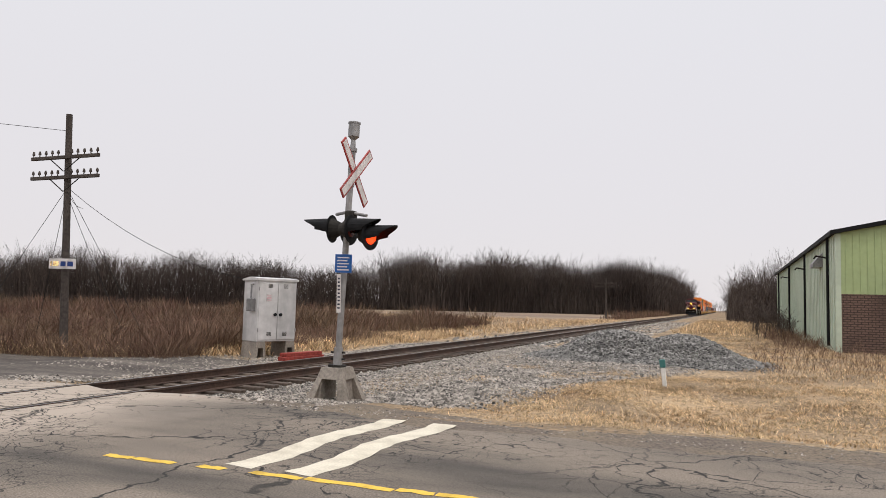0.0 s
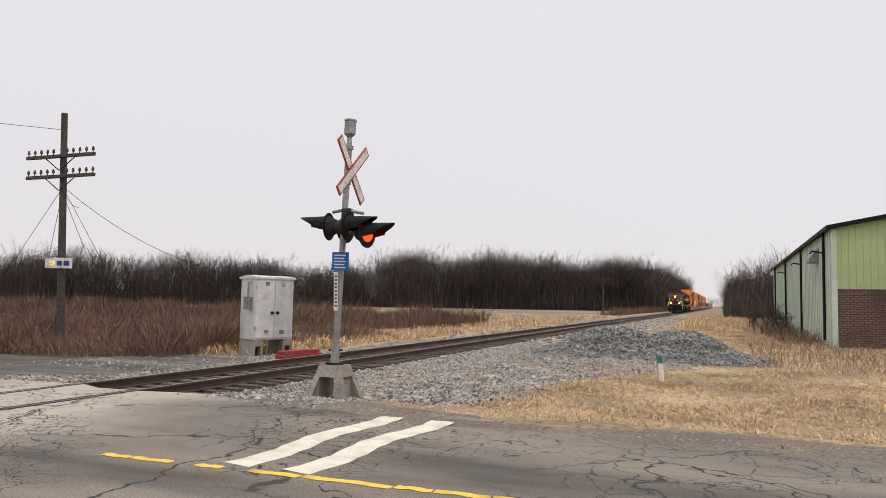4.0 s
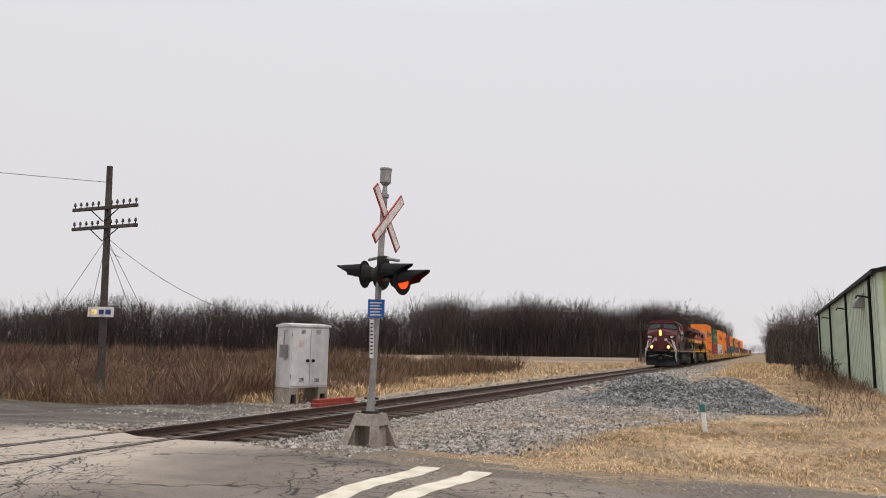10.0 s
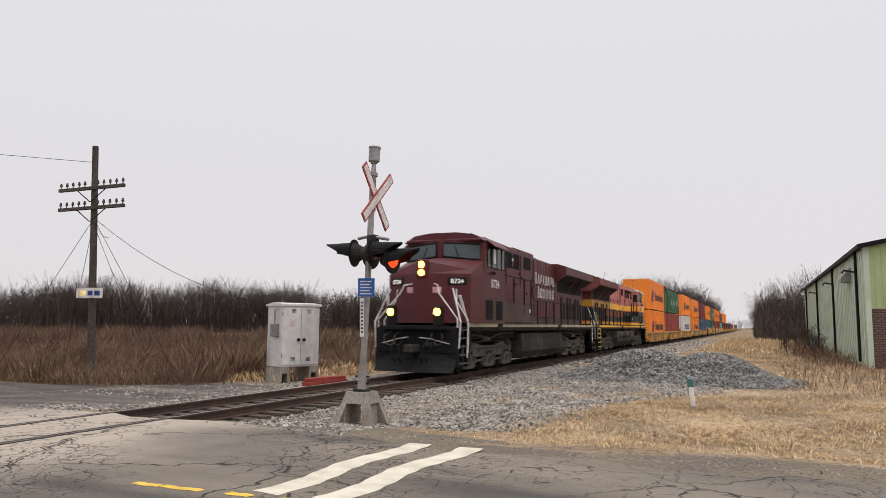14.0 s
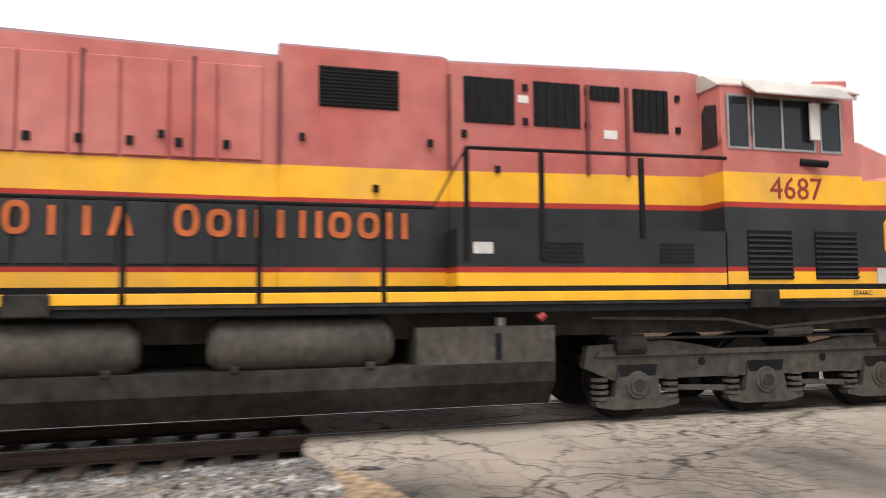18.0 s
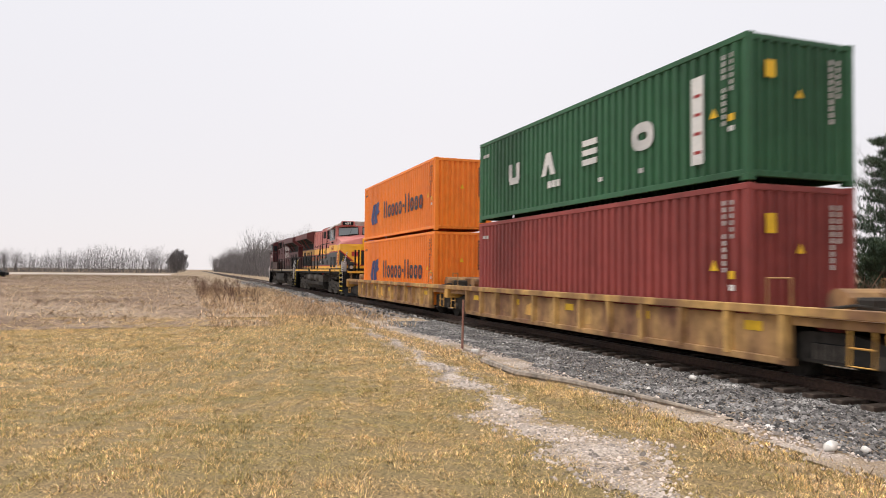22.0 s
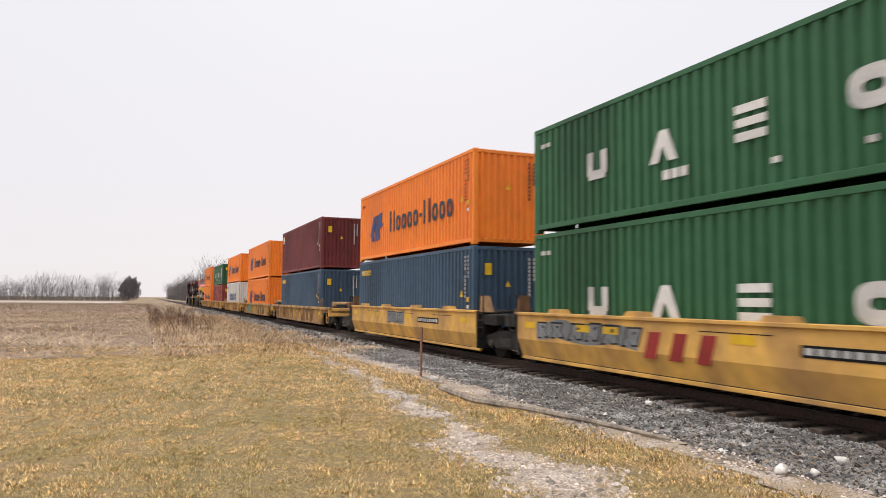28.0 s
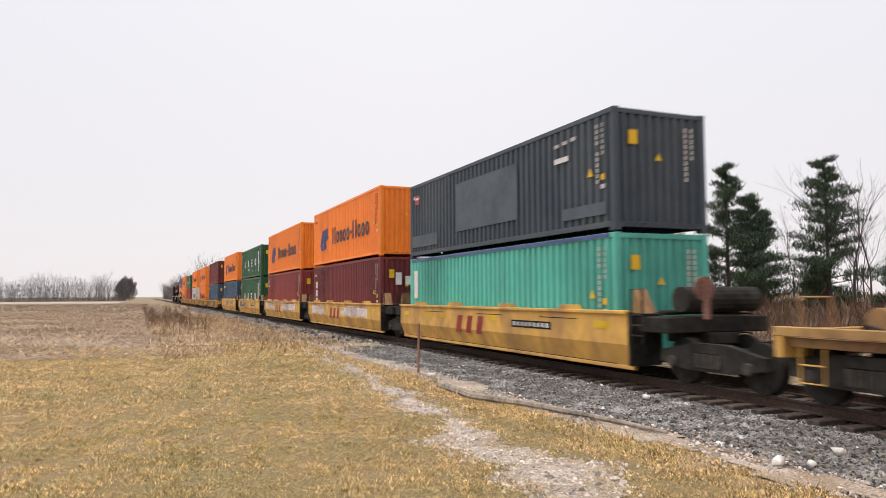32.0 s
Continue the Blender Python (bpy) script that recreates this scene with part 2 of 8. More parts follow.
BLACK = mat("black_paint", (0.013, 0.013, 0.014), 0.65, spec=0.12, vary=0.3, grain=10)
UNDER = mat("dirty_underframe", (0.025, 0.023, 0.021), 0.85, spec=0.12, vary=0.35, grain=6, big=1, bump=0.3, second=(0.05, 0.045, 0.04), amount=0.4)
GREASE = mat("dusty_grey_underframe", (0.078, 0.068, 0.058), 0.75, spec=0.2, vary=0.3, grain=8, big=1.5, bump=0.3, second=(0.062, 0.054, 0.046), amount=0.45)
DARKHOLE = mat("dark_mesh", (0.010, 0.010, 0.011), 0.9, vary=0.2)
SIGN_WHITE = mat("sign_white", (0.62, 0.58, 0.56), 0.5, vary=0.08, grain=10, big=4, amount=0.3)
SIGN_RED = mat("sign_red", (0.34, 0.05, 0.045), 0.5, vary=0.1)
SIGN_BLUE = mat("sign_blue", (0.02, 0.10, 0.33), 0.5, vary=0.1)
LENS_ON = mat("lit_red_lens", (1.0, 0.05, 0.008), 0.3, vary=0.05, bump=0, emit=2.0)
LENS_OFF = mat("dark_red_lens", (0.08, 0.005, 0.005), 0.15, vary=0.05, bump=0)
HEADLIGHT = mat("lit_headlight", (1.0, 0.48, 0.045), 0.3, vary=0.02, bump=0, emit=16.0)
LIT_WHITE = mat("lit_number_white", (1.0, 0.95, 0.85), 0.4, vary=0.02, bump=0, emit=0.35)
POLE_WOOD = mat("weathered_pole_wood", (0.055, 0.044, 0.038), 0.9, vary=0.35, grain=9, big=1, bump=0.4, second=(0.09, 0.075, 0.065), streak=0.15)
CROSS_RED = mat("red_wood", (0.24, 0.04, 0.03), 0.8, vary=0.3)
GREEN_METAL = mat("green_cladding", (0.36, 0.44, 0.22), 0.5, vary=0.06, grain=4, big=0.4, bump=0.03, second=(0.31, 0.38, 0.2), amount=0.4)
PALE_METAL = mat("pale_green_cladding", (0.47, 0.54, 0.43), 0.5, vary=0.06, grain=4, big=0.4, bump=0.03, second=(0.40, 0.46, 0.36), amount=0.4)
def bricked():
    """Brown brick laid in courses with pale joints."""
    m = mat("brown_brick_wall", (0.15, 0.095, 0.075), 0.9, vary=0.25, grain=12, big=0.6, bump=0.3)
    n, l = m.node_tree.nodes, m.node_tree.links
    b = n["Principled BSDF"]
    old = b.inputs["Base Color"].links[0].from_socket
    tc, sw, br, mx = n.new("ShaderNodeTexCoord"), n.new("ShaderNodeMapping"), n.new("ShaderNodeTexBrick"), n.new("ShaderNodeMix")
    sw.inputs["Rotation"].default_value = (radians(90), 0, 0)
    br.inputs["Scale"].default_value, br.inputs["Mortar Size"].default_value = 1.0, 0.02
    br.inputs["Brick Width"].default_value, br.inputs["Row Height"].default_value = 0.30, 0.115
    mx.data_type = "RGBA"
    l.new(tc.outputs["Object"], sw.inputs[0])
    l.new(sw.outputs[0], br.inputs["Vector"])
    l.new(br.outputs["Fac"], mx.inputs[0])
    l.new(old, mx.inputs[6])
    mx.inputs[7].default_value = (0.05, 0.036, 0.03, 1)
    l.new(mx.outputs[2], b.inputs["Base Color"])
    return m


BRICK_WALL = bricked()
CAP_WHITE = mat("marker_white", (0.7, 0.68, 0.64), 0.5, vary=0.08)
CAP_GREEN = mat("marker_teal", (0.05, 0.16, 0.15), 0.5, vary=0.1)
RUST_STAKE = mat("rusty_stake", (0.30, 0.15, 0.115), 0.8, vary=0.3, grain=25)
DRIFTWOOD = mat("grey_driftwood", (0.30, 0.25, 0.20), 0.9, vary=0.35, grain=12, big=2, bump=0.4)
CABLE = mat("black_cable", (0.012, 0.012, 0.012), 0.6, bump=0)

CP_RED = mat("maroon_loco_paint", (0.075, 0.012, 0.015), 0.5, vary=0.12, grain=3, big=0.5, bump=0.04, second=(0.085, 0.02, 0.02), amount=0.4, streak=0.3)
CP_DIRT = mat("dusty_maroon_paint", (0.082, 0.046, 0.040), 0.7, vary=0.15, grain=3, big=0.5, bump=0.04, streak=0.3)
KC_RED = mat("faded_red_loco_paint", (0.44, 0.115, 0.10), 0.5, vary=0.12, grain=3, big=0.45, bump=0.04, second=(0.55, 0.215, 0.185), amount=0.45, streak=0.35)
KC_DARK = mat("weathered_red_hood_paint", (0.16, 0.045, 0.042), 0.6, vary=0.15, grain=3, big=0.5, bump=0.04, streak=0.3)
KC_YELLOW = mat("yellow_loco_paint", (0.86, 0.44, 0.025), 0.45, vary=0.08, grain=3, big=0.6, bump=0.04, second=(0.66, 0.36, 0.07), amount=0.35, streak=0.3)
KC_SOOT = mat("sooty_yellow_loco_paint", (0.50, 0.265, 0.03), 0.55, vary=0.15, grain=4, big=0.8, bump=0.04, second=(0.24, 0.125, 0.03), amount=0.45, streak=0.3)
KC_STRIPE = mat("red_stripe_paint", (0.42, 0.035, 0.025), 0.45, vary=0.1, grain=3, big=0.8)
KC_BLACK = mat("black_green_loco_paint", (0.016, 0.019, 0.021), 0.4, vary=0.2, grain=3, big=0.6, bump=0.04, second=(0.04, 0.042, 0.042), amount=0.35, streak=0.3)
KC_ORANGE = mat("orange_lettering", (0.55, 0.14, 0.04), 0.5, vary=0.15, grain=8)
ROOF_PALE = mat("pale_roof_paint", (0.42, 0.38, 0.34), 0.7, vary=0.15, grain=4)
GLASS_DARK = mat("dark_cab_glass", (0.02, 0.024, 0.027), 0.06, vary=0.05, bump=0)
# reflected sky is put into this glass as a pale base colour
GLASS_SKY_PALE = mat("windscreen_glass", (0.22, 0.27, 0.28), 0.08, vary=0.05, bump=0)
GLASS_DIM = mat("dim_windscreen_glass", (0.07, 0.085, 0.09), 0.08, vary=0.05, bump=0)
STEP_YELLOW = mat("yellow_step_edge", (0.75, 0.55, 0.03), 0.5, vary=0.1)
RAIL_WHITE = mat("white_handrail", (0.7, 0.68, 0.66), 0.5, vary=0.08)
WHITE_MARK = mat("white_marking", (0.68, 0.66, 0.63), 0.6, vary=0.08, grain=12)
PINK_MARK = mat("faded_pink_lettering", (0.58, 0.33, 0.34), 0.6, vary=0.12, grain=12)
CREAM_STRIPE = mat("dusty_cream_sill", (0.42, 0.36, 0.26), 0.7, vary=0.15)
CAR_YELLOW = mat("yellow_car_paint", (0.76, 0.43, 0.095), 0.65, vary=0.15, grain=3, big=0.7, bump=0.06, second=(0.42, 0.235, 0.085), amount=0.5, streak=0.4)
CAR_RUSTY = mat("rust_stained_yellow_paint", (0.40, 0.235, 0.095), 0.75, vary=0.3, grain=4, big=1.4, bump=0.1, second=(0.17, 0.085, 0.05), amount=0.5, streak=0.4)
CAR_RIB = mat("dirty_yellow_paint", (0.58, 0.35, 0.115), 0.7, vary=0.25, grain=4, big=1.4, bump=0.1, second=(0.21, 0.11, 0.055), amount=0.55, streak=0.4)
BOX_ORANGE = mat("orange_container_paint", (0.90, 0.255, 0.025), 0.5, vary=0.06, grain=3, big=0.5, bump=0.02, second=(0.80, 0.215, 0.032), amount=0.4, objects=0.06, streak=0.3)
BOX_GREEN = mat("green_container_paint", (0.034, 0.12, 0.052), 0.5, vary=0.08, grain=3, big=0.5, bump=0.02, streak=0.3)
BOX_MAROON = mat("maroon_container_paint", (0.185, 0.037, 0.037), 0.55, vary=0.1, grain=3, big=0.5, bump=0.02, streak=0.3, objects=0.15)
BOX_RED = mat("oxide_red_container_paint", (0.29, 0.058, 0.05), 0.55, vary=0.1, grain=3, big=0.5, bump=0.02, streak=0.3)
BOX_BLUE = mat("slate_blue_container_paint", (0.058, 0.105, 0.165), 0.55, vary=0.08, grain=3, big=0.5, bump=0.02, streak=0.3)
BOX_WHITE = mat("white_container_paint", (0.66, 0.645, 0.615), 0.55, vary=0.06, grain=3, big=0.6, bump=0.02, second=(0.56, 0.53, 0.48), amount=0.45, streak=0.3)
BOX_GREY = mat("charcoal_container_paint", (0.045, 0.060, 0.078), 0.5, vary=0.1, grain=3, big=0.5, bump=0.02, second=(0.075, 0.088, 0.10), amount=0.4, streak=0.3)
BOX_TEAL = mat("teal_container_paint", (0.12, 0.50, 0.40), 0.5, vary=0.06, grain=3, big=0.5, bump=0.02, streak=0.3)
BOX_BROWN = mat("brown_container_paint", (0.15, 0.065, 0.045), 0.6, vary=0.15, grain=3, big=0.5, objects=0.4)
NAVY_MARK = mat("navy_marking", (0.022, 0.05, 0.19), 0.5, vary=0.08)
INK_MARK = mat("dark_marking", (0.025, 0.028, 0.05), 0.5, vary=0.08)
PALE_MARK = mat("faded_white_marking", (0.50, 0.47, 0.44), 0.6, vary=0.15, grain=14)
GREY_PATCH = mat("painted_over_grey", (0.083, 0.102, 0.122), 0.55, vary=0.1, grain=5, big=0.8)
VIOLET_RAIL = mat("violet_rail_paint", (0.09, 0.09, 0.27), 0.5, vary=0.12)
YELLOW_MARK = mat("yellow_decal", (0.74, 0.45, 0.02), 0.5, vary=0.08)
RED_MARK = mat("red_marking", (0.30, 0.03, 0.025), 0.5, vary=0.1)
TEAL_TAG = mat("teal_spray_paint", (0.12, 0.38, 0.27), 0.6, vary=0.25, grain=4)
WHITE_TAG = mat("white_spray_paint", (0.70, 0.63, 0.58), 0.6, vary=0.2, grain=4)
GREY_TAG = mat("grey_spray_paint", (0.20, 0.205, 0.21), 0.6, vary=0.2, grain=4)


# ---- building blocks ----
def mesh_of(bm, material, smooth=False):
    me = bpy.data.meshes.new("mesh")
    bm.to_mesh(me)
    bm.free()
    me.materials.append(material)
    if smooth:
        me.polygons.foreach_set("use_smooth", [True] * len(me.polygons))
    return me


def part(name, bm, material, parent=None, label="", smooth=False):
    ob = new(name, mesh_of(bm, material, smooth) if isinstance(bm, bmesh.types.BMesh) else bm)
    ob.parent = parent
    if label:
        ob["label"] = label
    return ob


def thing(name, label, category, group="", kind="", at=None):
    ob = new(name)
    ob.empty_display_size = 0.2
    if at is not None:
        ob.matrix_basis = at
    return tagged(ob, label, category, group, kind)


def bx(bm, x0, x1, y0, y1, z0, z1, bevel=0.0):
    x0, x1, y0, y1, z0, z1 = min(x0, x1), max(x0, x1), min(y0, y1), max(y0, y1), min(z0, z1), max(z0, z1)
    v = [bm.verts.new((x, y, z)) for x in (x0, x1) for y in (y0, y1) for z in (z0, z1)]
    f = [bm.faces.new([v[i] for i in q]) for q in ((0, 1, 3, 2), (4, 6, 7, 5), (0, 4, 5, 1), (2, 3, 7, 6), (0, 2, 6, 4), (1, 5, 7, 3))]
    if bevel:
        edges = {e for face in f for e in face.edges}
        bmesh.ops.bevel(bm, geom=list(edges), offset=bevel, segments=1, affect="EDGES")
    return bm


def box(x0, x1, y0, y1, z0, z1, bevel=0.0):
    return bx(bmesh.new(), x0, x1, y0, y1, z0, z1, bevel)


def rod(bm, a, b, r, r2=None, seg=8, caps=True):
    a, b = Vector(a), Vector(b)
    d = (b - a).normalized()
    u = d.orthogonal().normalized()
    w = d.cross(u)
    r2 = r if r2 is None else r2
    ring = []
    for p, q in ((a, r), (b, r2)):
        ring.append([bm.verts.new(p + q * (math.cos(t) * u + math.sin(t) * w)) for t in [2 * math.pi * i / seg for i in range(seg)]])
    for i in range(seg):
        bm.faces.new((ring[0][i], ring[0][(i + 1) % seg], ring[1][(i + 1) % seg], ring[1][i]))
    if caps:
        bm.faces.new(ring[0][::-1])
        bm.faces.new(ring[1])
    return bm


def pipe(bm, points, r, seg=6):
    """One bent tube through the points."""
    pts, rings = [Vector(p) for p in points], []
    for i, p in enumerate(pts):
        d = (pts[min(i + 1, len(pts) - 1)] - pts[max(i - 1, 0)]).normalized()
        u = d.cross(Vector((0.31, 0.17, 0.93))).normalized()
        w = d.cross(u)
        rings.append([bm.verts.new(p + r * (math.cos(t) * u + math.sin(t) * w)) for t in [2 * math.pi * k / seg for k in range(seg)]])
    for a, b in zip(rings, rings[1:]):
        for k in range(seg):
            bm.faces.new((a[k], a[(k + 1) % seg], b[(k + 1) % seg], b[k]))
    bm.faces.new(rings[0][::-1])
    bm.faces.new(rings[-1])
    return bm


def prism(bm, outline, axis, lo, hi):
    """An outline (two coordinates each) drawn out along an axis between lo and hi."""
    def at(p, h):
        return {"x": (h, p[0], p[1]), "y": (p[0], h, p[1]), "z": (p[0], p[1], h)}[axis]
    a, b = [bm.verts.new(at(p, lo)) for p in outline], [bm.verts.new(at(p, hi)) for p in outline]
    n = len(outline)
    for i in range(n):
        bm.faces.new((a[i], a[(i + 1) % n], b[(i + 1) % n], b[i]))
    bm.faces.new(a[::-1])
    bm.faces.new(b)
    bmesh.ops.recalc_face_normals(bm, faces=bm.faces[:])
    return bm


def raw_mesh(verts, faces, material):
    """A mesh from numpy arrays: verts (n, 3), faces (m, k)."""
    me = bpy.data.meshes.new("mesh")
    n, m, k = len(verts), len(faces), faces.shape[1]
    me.vertices.add(n)
    me.vertices.foreach_set("co", np.ascontiguousarray(verts, np.float32).ravel())
    me.loops.add(m * k)
    me.loops.foreach_set("vertex_index", np.ascontiguousarray(faces, np.int32).ravel())
    me.polygons.add(m)
    me.polygons.foreach_set("loop_start", np.arange(0, m * k, k, dtype=np.int32))
    me.polygons.foreach_set("loop_total", np.full(m, k, np.int32))
    me.update(calc_edges=True)
    me.materials.append(material)
    return me


def scatter(template, faces, pos, scale, spin, tilt=None):
    """Copies of a small template (v, 3) at pos (n, 3), scaled (n, 3), spun about z."""
    c, s = np.cos(spin), np.sin(spin)
    t = template[None] * scale[:, None, :]
    if tilt is not None:
        t[..., 0] += t[..., 2] * tilt[:, None, 0]
        t[..., 1] += t[..., 2] * tilt[:, None, 1]
    x = t[..., 0] * c[:, None] - t[..., 1] * s[:, None]
    y = t[..., 0] * s[:, None] + t[..., 1] * c[:, None]
    v = np.stack([x, y, t[..., 2]], -1) + pos[:, None, :]
    f = faces[None] + (np.arange(len(pos)) * len(template))[:, None, None]
    return v.reshape(-1, 3), f.reshape(-1, faces.shape[1])


rng = np.random.default_rng(7)

# ---- ground, road and track ----
TX = -10.2          # centre of the track, rail tops at z = 0


def smooth(a, b, v):
    t = np.clip((v - a) / (b - a), 0, 1)
    return t * t * (3 - 2 * t)


def ground_z(x, y):
    """The lie of the land: level with the road, falling a little to both sides, lower fields past the track."""
    x, y = np.asarray(x, float), np.asarray(y, float)
    z = -0.22 * smooth(10.2, 13.5, y) - 0.10 * smooth(-2.0, 2.2, -y)
    z = z - 0.25 * smooth(-15.0, -22.0, x) * smooth(9.0, 14.0, y)
    z = z + 0.035 * np.sin(x * 0.9 + 1.3) * np.sin(y * 0.7) * np.where((y > 1.5) & (y < 10.6), 0, 1)
    z = z - 0.45 * smooth(1.25, 1.9, 3.2 - np.abs(x - TX)) * np.where((y > 1.6) & (y < 10.4), 0.1, 0.6)
    return z - 0.02


def grid_axis(stops):
    out = []
    for (a, b, step) in stops:
        out += list(np.arange(a, b, step))
    return np.array(out + [stops[-1][1]])


gx = grid_axis([(-3000, -300, 300), (-300, -60, 20), (-60, -24, 3), (-24, 14, 0.5), (14, 60, 4), (60, 300, 24), (300, 3000, 300)])
gy = grid_axis([(-3000, -300, 300), (-300, -60, 20), (-60, -34, 2), (-34, 46, 0.5), (46, 100, 3), (100, 300, 20), (300, 3000, 300)])
X, Y = np.meshgrid(gx, gy, indexing="ij")
gv = np.stack([X, Y, ground_z(X, Y)], -1).reshape(-1, 3)
iy = len(gy)
quad = np.array([[i * iy + j, (i + 1) * iy + j, (i + 1) * iy + j + 1, i * iy + j + 1] for i in range(len(gx) - 1) for j in range(iy - 1)])
ground = tagged(new("ground", raw_mesh(gv, quad, SOIL)), "flat winter ground of dead straw-coloured grass and soil", "ground", kind="structure")


def strip(xs, ys0, ys1, z, thick=0.05):
    """A flat slab between two uneven edges over a row of x."""
    bm = bmesh.new()
    top = [(bm.verts.new((x, a, z)), bm.verts.new((x, b, z))) for x, a, b in zip(xs, ys0, ys1)]
    low = [(bm.verts.new((x, a, z - thick)), bm.verts.new((x, b, z - thick))) for x, a, b in zip(xs, ys0, ys1)]
    for i in range(len(xs) - 1):
        (a, b), (c, d) = top[i], top[i + 1]
        (e, f), (g, h) = low[i], low[i + 1]
        bm.faces.new((a, c, d, b))
        bm.faces.new((a, e, g, c))
        bm.faces.new((b, d, h, f))
    return bm


def patch(name, x0, x1, y0, y1, step, keep, material, label, lift=0.012, category="ground", flat=None):
    """A thin ragged sheet that follows the ground where keep(x, y) holds."""
    ax, ay = np.arange(x0, x1 + step, step), np.arange(y0, y1 + step, step)
    A, B = np.meshgrid(ax, ay, indexing="ij")
    v = np.stack([A, B, ground_z(A, B) + lift if flat is None else np.full(A.shape, flat)], -1).reshape(-1, 3)
    cx, cy = (A[:-1, :-1] + step / 2), (B[:-1, :-1] + step / 2)
    wob = 0.35 * np.sin(cx * 2.3 + 1.7 * np.sin(cy * 1.1)) + 0.3 * np.sin(cy * 2.9 + 1.3 * np.sin(cx * 1.9)) + rng.uniform(-0.15, 0.15, cx.shape)
    ok = keep(cx + wob * step * 1.2, cy + wob * step * 1.2).ravel()
    m = len(ay)
    i, j = np.meshgrid(np.arange(len(ax) - 1), np.arange(m - 1), indexing="ij")
    q = np.stack([i * m + j, (i + 1) * m + j, (i + 1) * m + j + 1, i * m + j + 1], -1).reshape(-1, 4)[ok]
    used, inv = np.unique(q, return_inverse=True)
    return tagged(new(name, raw_mesh(v[used], inv.reshape(-1, 4), material)), label, category, kind="structure")


R = random.Random(3)
road = None
for lo, hi in ((-90, TX - 0.86), (TX - 0.645, TX + 0.645), (TX + 0.86, 60)):
    xs = list(np.linspace(lo, hi, max(3, int((hi - lo) / 0.5))))
    def far_edge(x):
        return 9.75 + 0.75 * float(smooth(-3.5, -8.0, x)) + 0.12 * math.sin(x * 2.1) + 0.06 * math.sin(x * 5.7)
    def near_edge(x):
        return 1.7 + 0.15 * math.sin(x * 1.7) - 0.5 * float(smooth(-6.0, -9.0, x))
    bm = strip(xs, [near_edge(x) for x in xs], [far_edge(x) for x in xs], 0.0, 0.09)
    if road is None:
        road = part("road", bm, ASPHALT)
        tagged(road, "cracked and patched grey asphalt road over a level crossing", "road", kind="structure")
    else:
        part("road_slab", bm, ASPHALT, road)

# painted lines: two wavy stop bars and a broken yellow centre line
def bar(points, half, z, mat_, name):
    bm = bmesh.new()
    rows = []
    for i, (x, y) in enumerate(points):
        a, b = points[max(0, i - 1)], points[min(len(points) - 1, i + 1)]
        d = Vector((b[0] - a[0], b[1] - a[1])).normalized()
        n = Vector((-d.y, d.x)) * half * (1 + 0.1 * math.sin(i * 2.3))
        rows.append([bm.verts.new((x + s * n.x, y + s * n.y, z)) for s in (-1, 1)])
    for p, q in zip(rows, rows[1:]):
        bm.faces.new((p[0], q[0], q[1], p[1]))
    ob = part(name, bm, mat_, road)
    return ob


for x0, x1 in ((-4.36, -4.46), (-3.60, -3.78)):
    pts = [(x0 + (x1 - x0) * t + 0.06 * math.sin(t * 9 + 0.4), 10.0 - 3.32 * t) for t in np.linspace(0, 1, 18)]
    tagged(bar(pts, 0.165, 0.004, WHITE_PAINT, "stop_line"), "thick wavy white stop bar painted on asphalt")
x = -5.95
for length, gap in ((0.35, 0.02), (0.5, 0.28), (0.3, 0.3), (0.55, 0.03), (0.9, 0.02), (0.35, 0.02), (0.5, 0.02), (0.4, 0.02), (0.6, 0.03), (0.7, 0.02), (0.8, 0.02), (0.6, 0.02), (0.9, 0.03), (1.2, 0.02), (1.5, 0.04), (2.0, 0.05), (6.0, 0.1), (9.0, 0.1)):
    bar([(x + length * t, 6.47 + 0.05 * (x + 5.95) * 0.9 + 0.015 * math.sin(9 * t + x)) for t in np.linspace(0, 1, 6)], 0.055, 0.004, YELLOW_PAINT, "centre_line")
    x += length + gap

# rails, ties, ballast bed
RAIL_PROFILE = [(-0.07, -0.172), (0.07, -0.172), (0.07, -0.16), (0.012, -0.14), (0.012, -0.045), (0.036, -0.035), (0.036, -0.003), (0.028, 0.0), (-0.028, 0.0), (-0.036, -0.003), (-0.036, -0.035), (-0.012, -0.045), (-0.012, -0.14), (-0.07, -0.16)]
track = thing("railway_track", "single track of rusty steel rails on dark wooden ties", "railway track", kind="structure")
for side in (-1, 1):
    cx = TX + side * 0.7525
    part("rail", prism(bmesh.new(), [(cx + a, b) for a, b in RAIL_PROFILE], "y", -700, 700), RAIL, track)
    part("rail_head", box(cx - 0.026, cx + 0.026, -700, 700, -0.002, 0.003), RAIL_TOP, track, "bright worn running surface")
tie_mesh = mesh_of(box(-1.28, 1.28, -0.11, 0.11, -0.35, -0.175, 0.012), TIE)
ys = [y for y in np.arange(-45, 60, 0.52) if not 1.3 < y < 10.3]
for y in ys:
    t = part("tie", tie_mesh, None, track)
    t.matrix_basis = pose(TX + R.uniform(-0.05, 0.05), y, R.uniform(-0.01, 0.008), 0, 0, R.uniform(-1.2, 1.2))
far = bmesh.new()
for y in list(np.arange(-330, -45, 0.6)) + list(np.arange(60, 330, 0.6)):
    bx(far, TX - 1.28, TX + 1.28, y - 0.11, y + 0.11, -0.35, -0.175)
tagged(part("far_ties", far, TIE, track), kind="stuff")
